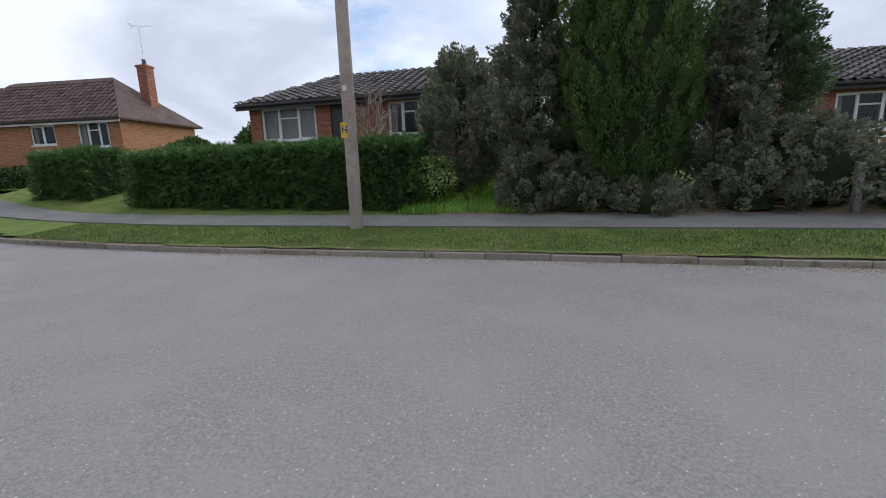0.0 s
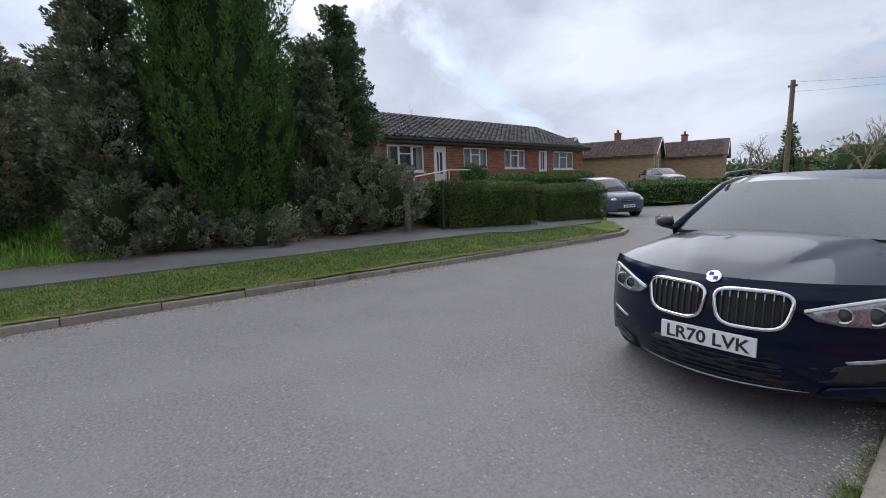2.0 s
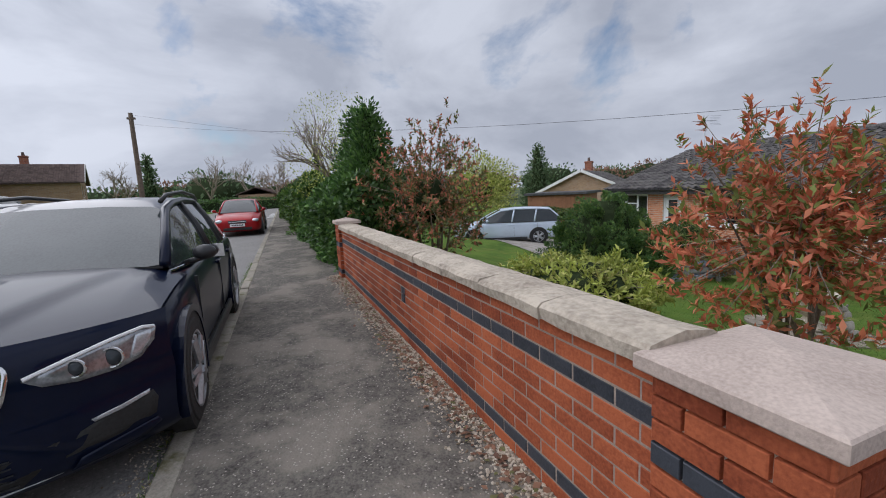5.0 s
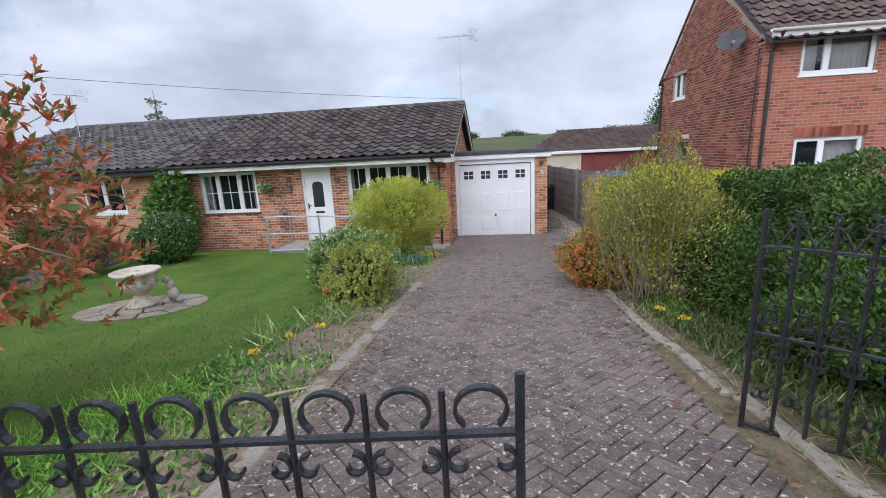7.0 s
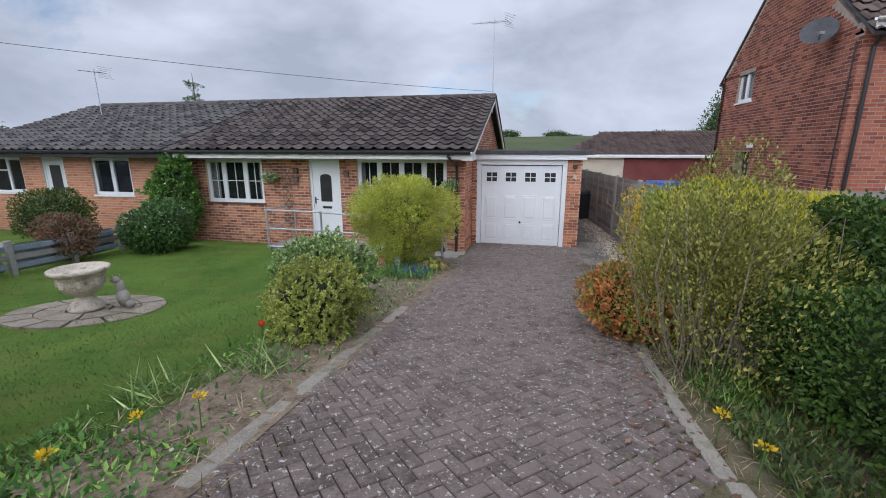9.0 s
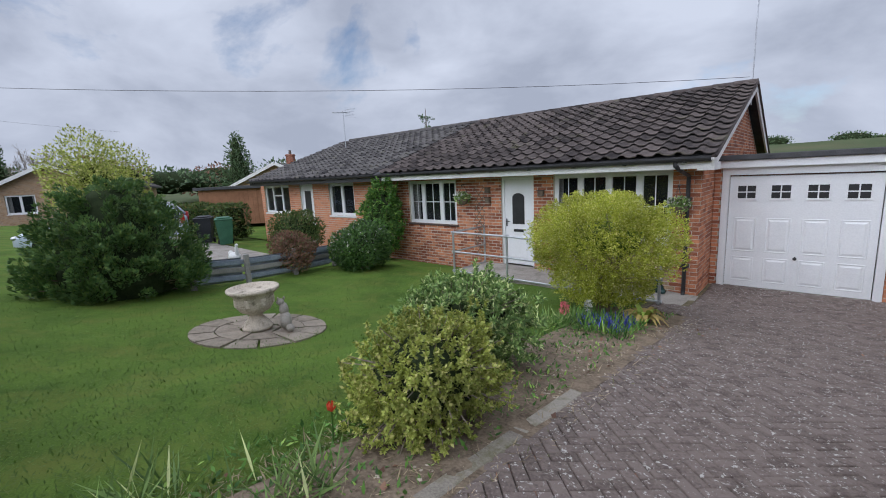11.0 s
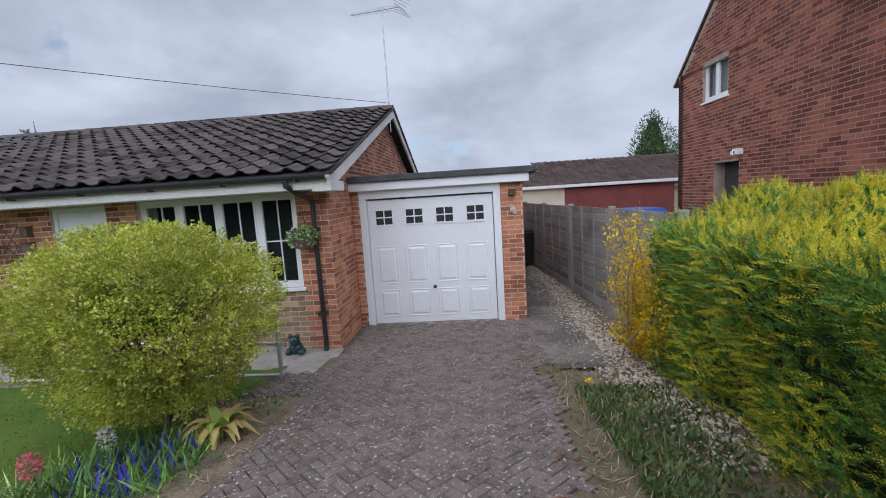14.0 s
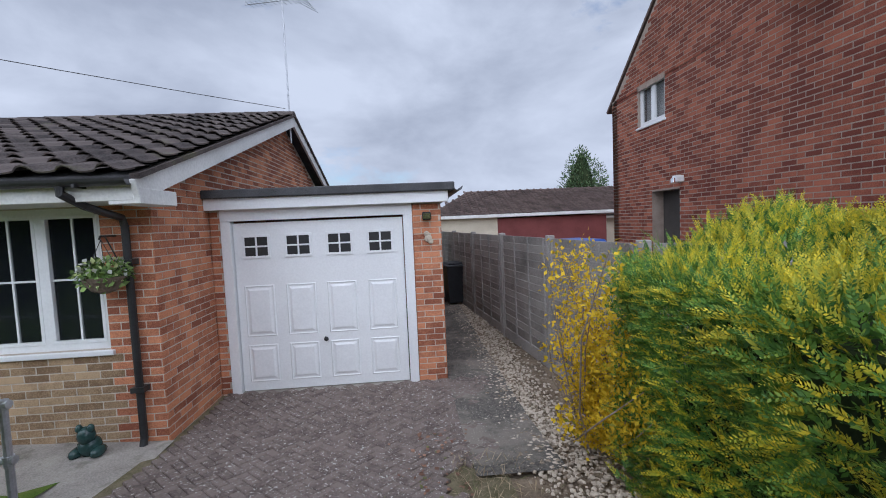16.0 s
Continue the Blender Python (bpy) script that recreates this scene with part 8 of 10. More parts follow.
lobed_conifer("dark_conifer", "dark fir with upswept branches", on_north(-2.7, -12.6), 5.6, 1.25, 520, (0.62, 0.17), 125, 0.085, L["dark_conifer"], 210, lambda f: (1 - f) ** 0.6 * min(1, 0.4 + 2.2 * f), 0.5, 0.32, 0.8, 0.28, gaps=0.12, width=0.5)
mound = lambda f: (1 - f ** 1.8) ** 0.55
lobed_conifer("juniper", "wide spreading juniper over the pavement's edge", on_north(-3.1, -11.5), 1.75, 1.35, 170, (0.50, 0.14), 110, 0.085, L["blue_conifer"], 211, mound, 0.45, 0.62, 0.1, 0.22, category="shrub", width=0.5)
lobed_conifer("juniper", "brown-green juniper at the foot of the conifers", on_north(-1.9, -11.0), 1.15, 0.85, 90, (0.40, 0.12), 90, 0.08, L["blue_conifer"], 212, mound, 0.6, 0.6, 0.05, 0.22, category="shrub", width=0.5)
lobed_conifer("juniper", "small grey-green juniper at the cypress foot", on_north(0.05, -10.55), 0.72, 0.62, 60, (0.32, 0.10), 80, 0.07, L["blue_conifer"], 213, mound, 0.9, 0.6, 0.05, 0.25, category="shrub", width=0.5)
lobed_conifer("juniper", "low grey-green juniper under the conifers", on_north(1.5, -10.9), 1.15, 0.8, 90, (0.40, 0.12), 90, 0.08, L["blue_conifer"], 214, mound, 0.6, 0.6, 0.05, 0.25, category="shrub", width=0.5)
lobed_conifer("juniper", "grey-green conifer shrub beside the rough lawn", on_north(2.6, -10.95), 1.6, 0.62, 90, (0.40, 0.12), 90, 0.08, L["blue_conifer"], 215, mound, 0.7, 0.55, 0.1, 0.25, category="shrub", width=0.5)
bare_tree("bare_tree", "small bare pale-barked tree in front of the window", on_north(7.4, -13.4), 4.6, 0.55, 216, depth=4, r0=0.07)
litter("rough_grass", "long rough grass between the shrubs", 9000, lambda r: (r.uniform(2.6, 5.6), r.uniform(-14, -10.4)), 0.22, 0.015, L["lush"], 217, "grass", 0.6, height=north)
litter("verge_blades", "short grass of the roadside verge", 70000, lambda r: ((lambda x: (x, FAR_KERB - 0.15 - r.random() * 1.5 + far_bend(x)))(r.uniform(-8.0, 14.0))), 0.05, 0.011, L["grass"], 218, "grass", 0.8, height=north)
litter("verge_straw", "dry cut grass on the verge", 24000, lambda r: ((lambda x: (x, FAR_KERB - 0.04 - r.random() ** 2.2 * 1.5 + far_bend(x)))(r.uniform(-8.0, 14.0))), 0.07, 0.007, L["dry"], 219, "grass", 2.4, height=north)
litter("needle_litter", "dead twigs under the conifers", 1800, lambda r: (r.uniform(-4.0, 5.5), r.uniform(-11.2, -10.15)), 0.2, 0.01, L["dry"], 220, "twigs", 2.2, height=north)
needles = drape("needle_bed", -4.2, 4.6, -11.6, -10.1, 0.15, lambda x, y: north(x, y) + 0.03 + 0.02 * hump(x, y, 2), M["soil"])
tagged(needles, "brown bed of dropped needles under the trees", "soil", kind="structure")
post = thing("gate_post", "weathered wooden gate post by the garden path", "post", at=on_north(-3.55, -10.45))
part("shaft", boxes((-0.06, 0.06, -0.06, 0.06, -0.1, 0.95), bevel=0.012), M["timber"], post)
post2 = thing("gate_post", "thin black metal gate post beside the hedge", "post", at=on_north(-4.3, -9.9))
part("shaft", boxes((-0.035, 0.035, -0.035, 0.035, -0.1, 1.3), bevel=0.006), M["iron"], post2)
hedge("box_hedge", "clipped green and brown box hedge beside the pavement", [(-4.45, -9.8), (-7.1, -9.25)], 1.4, 1.62, 2.95, 22000, 0.05, L["box"], 221, lump=0.05, round_top=0.2)
hedge("box_hedge", "clipped box hedge at the corner of the side street", [(-7.6, -9.4), (-10.2, -9.1)], 1.5, 1.6, 2.82, 20000, 0.05, L["box"], 222, lump=0.05, round_top=0.22)
hedge("box_hedge", "clipped hedge running back from the gate", [(-4.4, -14.5), (-4.4, -9.95)], 1.0, 1.8, 3.0, 9000, 0.07, L["box"], 223, lump=0.05)
hedge("box_hedge", "low clipped hedge in front of the terrace", [(-9.5, -13.2), (-15.5, -13.6)], 1.0, 2.0, 3.25, 9000, 0.09, L["privet"], 224, lump=0.05)
hedge("box_hedge", "low rounded hedge in front of the terrace", [(-13.5, -15.2), (-18.5, -15.6)], 1.0, 1.35, 3.4, 7000, 0.1, L["privet"], 225, lump=0.05)
H3 = bungalow_far("terrace_bungalow", "red brick bungalow terrace with grey tiled roof and white windows", (-6.0, -17.37, 2.7), 185.1, 15.6, 8.0, 2.42, 1.65, M["brick_far"], M["tile_grey"], ((0.63, 2.65, 0.9, 2.08, "curtains"), (3.21, 4.0, 0.1, 2.08, "door"), (5.1, 6.82, 1.0, 2.08, "nets"), (8.11, 9.84, 1.05, 2.08, "nets"), (11.06, 11.9, 0.3, 2.08, "door"), (12.46, 14.6, 1.0, 2.08, "nets")))
ramp_rail = thing("ramp_rail", "white painted ramp handrail by the terrace door", "railing", at=(0, 0, 0))
bm = bmesh.new()
tube(bm, [(-6.6, -15.2, 3.3), (-9.0, -16.2, 3.6), (-10.8, -16.3, 3.6)], 0.025, 6)
for x, y in ((-6.6, -15.2), (-9.0, -16.2), (-10.8, -16.3)):
    tube(bm, [(x, y, 2.4), (x, y, 3.6)], 0.025, 6)
part("rail", bm, M["white_old"], ramp_rail)
shrub("house_shrub", "dark round shrub against the terrace wall", (-10.6, -16.4, 2.6), (0.7, 0.6, 0.7), 4000, 0.09, L["laurel"], 226, height=0.6)
bungalow_far("corner_bungalow", "red brick bungalow with hipped grey tiled roof and white windows", (13.4, -15.5, 3.15), 180, 10.5, 8.0, 2.3, 1.55, M["brick_far"], M["tile_grey"], ((0.5, 2.85, 0.9, 2.1, "nets"), (3.45, 4.0, 0.1, 2.1, "dark_door"), (5.7, 7.4, 0.9, 2.05, "curtains")), hip=2.2)
orange_brick = brick_material("orange_brick", (0.30, 0.115, 0.05), (0.42, 0.19, 0.085), (0.4, 0.33, 0.26))
bungalow_far("hipped_bungalow", "orange brick bungalow with brown hipped roof and tall chimney", (36.1, -17.6, 3.75), 187.1, 12.0, 5.7, 2.4, 2.4, orange_brick, M["tile_brown"], ((6.45, 8.0, 0.95, 2.0, "curtains"), (9.4, 11.27, 0.75, 2.05, "curtains")), hip=3.0, chimney=(10.97, 3.5, 5.6), base=-2.5)
aerial(25.6, -22.4, 8.4, 3.2, 40, 0.7, "television aerial on a tall chimney")

# ---- parked cars ----
def paint(name, colour, flake=0.08):
    m = surface(name, tuple(c * 0.85 for c in colour), colour, 2.0, 0.3, 0.0, 60, metal=flake, coat=0.36, spec=0.1)
    return m


SCREEN_GLASS = surface("screen_glass", (0.035, 0.042, 0.045), (0.06, 0.07, 0.075), 1.2, 0.03, 0.0, spec=0.55)
CAR_GLASS = surface("car_glass", (0.02, 0.026, 0.03), (0.035, 0.042, 0.048), 1.5, 0.03, 0.0, spec=0.42)
LENS = surface("lamp_lens", (0.34, 0.36, 0.39), (0.66, 0.69, 0.73), 25, 0.08, 0.0, 90, metal=0.5, coat=1.0)
LAMP_DARK = surface("lamp_dark", (0.14, 0.15, 0.16), (0.42, 0.44, 0.47), 14, 0.12, 0.0, 60, metal=0.6, coat=1.0)
RED_LENS = surface("red_lens", (0.3, 0.01, 0.01), (0.45, 0.02, 0.02), 9, 0.15, 0.0, coat=1.0)
NUMBER_WHITE = surface("number_white", (0.72, 0.72, 0.72), (0.8, 0.8, 0.8), 3, 0.4, 0.0)

SUV = dict(size=(4.62, 1.80, 1.54), wheel=0.355, axles=(-0.93, -3.74), body=[(-0.48, 0.78, 0.26, 0.74, 0.80), (-0.60, 0.865, 0.22, 0.80, 0.85), (-0.80, 0.895, 0.20, 0.85, 0.89), (-1.1, 0.90, 0.20, 0.90, 0.94), (-1.4, 0.90, 0.20, 0.93, 0.975), (-1.8, 0.90, 0.20, 0.95, 0.99), (-2.5, 0.90, 0.20, 0.96, 1.0), (-3.4, 0.90, 0.20, 0.97, 1.01), (-4.05, 0.895, 0.21, 0.975, 1.02), (-4.38, 0.86, 0.25, 0.95, 1.0), (-4.54, 0.79, 0.30, 0.88, 0.93), (-4.62, 0.68, 0.38, 0.78, 0.82)],
    cabin=[(-1.22, 0.75, 0.73, 1.03), (-1.6, 0.82, 0.675, 1.245), (-1.98, 0.832, 0.615, 1.425), (-2.3, 0.836, 0.60, 1.475), (-2.8, 0.84, 0.592, 1.50), (-3.4, 0.84, 0.58, 1.49), (-3.95, 0.82, 0.55, 1.435), (-4.28, 0.79, 0.60, 1.26), (-4.48, 0.74, 0.69, 1.02)], screen=2, rear=6, pillars=(-2.58, -3.5))
HATCH = dict(size=(4.2, 1.75, 1.45), wheel=0.31, axles=(-0.82, -3.44), body=[(0.0, 0.6, 0.28, 0.52, 0.60), (-0.08, 0.74, 0.22, 0.60, 0.68), (-0.3, 0.83, 0.18, 0.70, 0.79), (-0.7, 0.86, 0.18, 0.78, 0.88), (-1.1, 0.87, 0.18, 0.84, 0.94), (-1.8, 0.875, 0.18, 0.88, 0.97), (-3.0, 0.875, 0.18, 0.92, 0.99), (-3.8, 0.85, 0.22, 0.92, 0.99), (-4.1, 0.76, 0.3, 0.84, 0.9), (-4.2, 0.64, 0.38, 0.7, 0.75)],
    cabin=[(-0.95, 0.72, 0.70, 0.925), (-1.4, 0.80, 0.64, 1.20), (-1.85, 0.83, 0.58, 1.40), (-2.4, 0.835, 0.565, 1.45), (-3.0, 0.83, 0.55, 1.42), (-3.5, 0.80, 0.52, 1.32), (-3.85, 0.75, 0.6, 1.12), (-4.05, 0.7, 0.66, 0.96)], screen=2, rear=5, pillars=(-2.45, -3.2))
ESTATE = dict(size=(4.5, 1.74, 1.48), wheel=0.31, axles=(-0.9, -3.5), body=[(0.0, 0.62, 0.3, 0.55, 0.62), (-0.1, 0.76, 0.24, 0.64, 0.72), (-0.35, 0.84, 0.2, 0.74, 0.82), (-0.9, 0.865, 0.2, 0.82, 0.91), (-1.3, 0.87, 0.2, 0.86, 0.96), (-2.4, 0.87, 0.2, 0.9, 0.98), (-3.8, 0.865, 0.2, 0.92, 0.99), (-4.3, 0.83, 0.24, 0.92, 0.98), (-4.5, 0.72, 0.34, 0.84, 0.9)],
    cabin=[(-1.15, 0.72, 0.70, 0.95), (-1.55, 0.8, 0.64, 1.2), (-2.0, 0.83, 0.59, 1.42), (-2.6, 0.835, 0.58, 1.48), (-3.4, 0.83, 0.575, 1.47), (-4.0, 0.81, 0.57, 1.43), (-4.25, 0.78, 0.62, 1.2), (-4.4, 0.75, 0.68, 0.97)], screen=2, rear=5, pillars=(-2.5, -3.4))
MPV = dict(size=(3.7, 1.68, 1.66), wheel=0.29, axles=(-0.68, -3.05), body=[(0.0, 0.6, 0.28, 0.62, 0.72), (-0.08, 0.74, 0.22, 0.74, 0.82), (-0.25, 0.81, 0.19, 0.84, 0.92), (-0.6, 0.835, 0.19, 0.92, 1.0), (-0.95, 0.84, 0.19, 0.96, 1.05), (-1.8, 0.84, 0.19, 0.98, 1.06), (-3.2, 0.835, 0.2, 0.99, 1.06), (-3.55, 0.8, 0.24, 0.96, 1.03), (-3.7, 0.7, 0.34, 0.86, 0.9)],
    cabin=[(-0.85, 0.7, 0.68, 1.03), (-1.2, 0.78, 0.63, 1.32), (-1.55, 0.8, 0.6, 1.55), (-2.1, 0.805, 0.59, 1.64), (-2.8, 0.8, 0.585, 1.64), (-3.35, 0.78, 0.57, 1.58), (-3.5, 0.76, 0.62, 1.34), (-3.6, 0.74, 0.68, 1.04)], screen=2, rear=5, pillars=(-2.0, -2.85))


def nose_at(y, z):
    """How far forward the nose of the big car stands at a place across and up it."""
    g = float(np.interp(z, [0.20, 0.26, 0.36, 0.48, 0.56, 0.64, 0.74, 0.83, 0.875], [-0.12, -0.04, 0.0, 0.008, -0.005, -0.002, -0.012, -0.035, -0.075]))
    return 0.045 - 0.62 * abs(y) ** 2.1 - 0.5 * max(abs(y) - 0.79, 0) ** 1.3 + g


def nose_patch(outline, lift, back=0.05):
    """A raised piece that follows the nose, from its outline in (y, z)."""
    bm = bmesh.new()
    n = len(outline)
    my, mz = sum(p[0] for p in outline) / n, sum(p[1] for p in outline) / n
    rings = [[bm.verts.new((nose_at(y, z) - back, y, z)) for y, z in outline]]
    for f in (1.0, 0.66, 0.33):
        rings.append([bm.verts.new((nose_at(my + (y - my) * f, mz + (z - mz) * f) + lift, my + (y - my) * f, mz + (z - mz) * f)) for y, z in outline])
    mid = bm.verts.new((nose_at(my, mz) + lift, my, mz))
    for a, b in zip(rings, rings[1:]):
        for k in range(n):
            bm.faces.new((a[k], a[(k + 1) % n], b[(k + 1) % n], b[k]))
    for k in range(n):
        bm.faces.new((rings[-1][k], rings[-1][(k + 1) % n], mid))
    bmesh.ops.recalc_face_normals(bm, faces=bm.faces)
    return bm


def suv_front(c, col):
    """The bumper, bonnet, grilles and lamps of the big car."""
    bm = bmesh.new()
    rows = []
    for z in (0.205, 0.23, 0.26, 0.31, 0.36, 0.42, 0.48, 0.52, 0.56, 0.60, 0.66, 0.72, 0.78, 0.83, 0.86, 0.875):
        wide = 0.885 - 0.02 * abs(z - 0.55) / 0.35
        rows.append([bm.verts.new((nose_at(wide * q / 20, z), wide * q / 20, z)) for q in range(-20, 21)])
    grid_faces(bm, rows)
    part("front_bumper", bm, col, c, "glossy dark blue bumper", smooth=True)
    bm = bmesh.new()
    rows = []
    for i in range(19):
        f = i / 18
        row = []
        for q in range(-20, 21):
            v = q / 20
            y = v * 0.835
            x0, x1 = nose_at(y, 0.872), -1.27 - 0.10 * v * v
            ridge = smoothstep(0.06, -0.06, abs(y) - (0.16 + 0.44 * f))
            z = 0.872 + 0.168 * (1 - (1 - f) ** 1.5) - (0.022 + 0.05 * f) * v * v + 0.020 * ridge * min(1, f * 5) * min(1, (1 - f) * 6) - 0.05 * max(abs(v) - 0.8, 0) / 0.2 * f
            row.append(bm.verts.new((x0 + (x1 - x0) * f, y, z)))
        rows.append(row)
    grid_faces(bm, rows)
    part("bonnet", bm, col, c, "long glossy bonnet with two creases", smooth=True)
    part("scuttle", boxes((-1.36, -1.22, -0.72, 0.72, 0.985, 1.012), bevel=0.008), M["rubber"], c)
    for sgn in (-1, 1):
        ring, inner = [], []
        for k in range(40):
            t = 2 * math.pi * k / 40
            ct, st = math.cos(t), math.sin(t)
            yy = 0.172 * math.copysign(abs(ct) ** 0.5, ct)
            zz = 0.108 * math.copysign(abs(st) ** 0.55, st)
            y, z = sgn * (0.205 + yy * (1 + 0.12 * zz / 0.108)), 0.715 + zz
            ring.append((nose_at(y, z) + 0.012, y, z))
            inner.append((y, z))
        bm = bmesh.new()
        tube(bm, ring + [ring[0], ring[1]], 0.0135, 8, caps=False)
        part("grille_frame", bm, M["chrome"], c, "chrome kidney-shaped grille surround", smooth=True)
        part("grille_back", nose_patch(inner, 0.004), M["rubber"], c, smooth=True)
        for k in range(8):
            yy = sgn * (0.065 + 0.04 * k)
            bm = bmesh.new()
            tube(bm, [(nose_at(yy, z) + 0.012, yy, z) for z in (0.622, 0.70, 0.76, 0.812)], 0.007, 5)
            part("grille_slat", bm, M["black"], c)
            part("slat_tip", boxes((nose_at(yy, 0.79) + 0.012, nose_at(yy, 0.79) + 0.023, yy - 0.003, yy + 0.003, 0.775, 0.808)), M["galvanised"], c)
        lamp = part("headlight", nose_patch([(sgn * y, 0.738 + 0.84 * (z - 0.738)) for y, z in ((0.425, 0.722), (0.48, 0.672), (0.58, 0.646), (0.70, 0.642), (0.78, 0.668), (0.825, 0.74), (0.832, 0.815), (0.79, 0.832), (0.68, 0.812), (0.55, 0.772))], 0.012), LAMP_DARK, c, "clear headlamp with two ringed lenses", smooth=True)
        part("reflector", nose_patch([(sgn * y, 0.738 + 0.84 * (z - 0.738)) for y, z in ((0.74, 0.678), (0.775, 0.684), (0.812, 0.745), (0.82, 0.81), (0.765, 0.806))], 0.016), LENS, lamp, smooth=True)
        for ly, r_ in ((0.575, 0.034), (0.685, 0.042)):
            x0 = nose_at(ly, 0.72) + 0.006
            bm = bmesh.new()
            lathe(bm, [(r_, 0.0), (r_ * 0.95, 0.012), (r_ * 0.6, 0.02), (0.0, 0.022)], 18)
            bmesh.ops.transform(bm, matrix=pose(x0, sgn * ly, 0.722, 0, 90, 0), verts=bm.verts)
            part("lens", bm, CAR_GLASS, lamp, smooth=True)
            lp = [(x0 + 0.012, sgn * ly + (r_ + 0.005) * math.cos(t), 0.722 + (r_ + 0.005) * math.sin(t)) for t in [2 * math.pi * k / 20 for k in range(20)]]
            bm = bmesh.new()
            tube(bm, lp + [lp[0], lp[1]], 0.006, 5, caps=False)
            part("lens_ring", bm, M["chrome"], lamp)
        bm = bmesh.new()
        tube(bm, [(nose_at(y, z) + 0.014, sgn * y, z) for y, z in ((0.43, 0.732), (0.55, 0.768), (0.68, 0.801), (0.79, 0.819), (0.828, 0.806))], 0.009, 6)
        part("brow", bm, M["white"], lamp)
        part("side_intake", nose_patch([(sgn * y, z) for y, z in ((0.50, 0.33), (0.56, 0.43), (0.66, 0.465), (0.80, 0.49), (0.815, 0.44), (0.80, 0.36), (0.66, 0.335))], 0.003), M["rubber"], c, smooth=True)
        part("fog_lamp", nose_patch([(sgn * y, z) for y, z in ((0.60, 0.468), (0.70, 0.482), (0.79, 0.50), (0.79, 0.482), (0.70, 0.462), (0.61, 0.452))], 0.010), LENS, c, smooth=True)
        part("corner_blade", nose_patch([(sgn * y, z) for y, z in ((0.50, 0.245), (0.545, 0.30), (0.62, 0.315), (0.80, 0.335), (0.81, 0.30), (0.74, 0.262), (0.60, 0.245))], 0.018), col, c, smooth=True)
        bm = bmesh.new()
        tube(bm, [(-1.95, sgn * 0.60, 1.445), (-2.1, sgn * 0.615, 1.50), (-2.8, sgn * 0.61, 1.535), (-3.6, sgn * 0.585, 1.50), (-3.85, sgn * 0.57, 1.445)], 0.018, 8)
        part("roof_rail", bm, M["black"], c, smooth=True)
    part("lower_grille", nose_patch([(y, z) for y, z in ((-0.50, 0.42), (-0.42, 0.31), (-0.36, 0.262), (0.36, 0.262), (0.42, 0.31), (0.50, 0.42), (0.30, 0.445), (-0.30, 0.445))], 0.003), M["rubber"], c, smooth=True)
    for k in range(5):
        bm = bmesh.new()
        tube(bm, [(nose_at(y, 0.28 + 0.033 * k) + 0.006, y, 0.28 + 0.033 * k) for y in [-0.36 + 0.09 * q for q in range(9)]], 0.004, 4)
        part("mesh_bar", bm, M["iron"], c)
    bm = bmesh.new()
    tube(bm, [(nose_at(y, 0.245) + 0.01, y, 0.245 + 0.02 * (y / 0.6) ** 2) for y in [-0.54 + 0.12 * q for q in range(10)]], 0.006, 6)
    part("lip_strip", bm, M["galvanised"], c)
    bm = bmesh.new()
    lathe(bm, [(0.042, 0.0), (0.042, 0.006), (0.036, 0.009), (0.0, 0.009)], 24)
    badge = part("badge", bm, M["chrome"], c, "small round blue and white enamel badge")
    badge.matrix_local = pose(nose_at(0, 0.865) + 0.004, 0, 0.872, 0, 50, 0)
    part("enamel", boxes((-0.026, -0.001, -0.026, -0.001, 0.0092, 0.011), (0.001, 0.026, 0.001, 0.026, 0.0092, 0.011)), bin_blue, badge)
    part("sensor_box", boxes((-2.02, -1.90, -0.07, 0.07, 1.33, 1.385), bevel=0.01), M["black"], c)


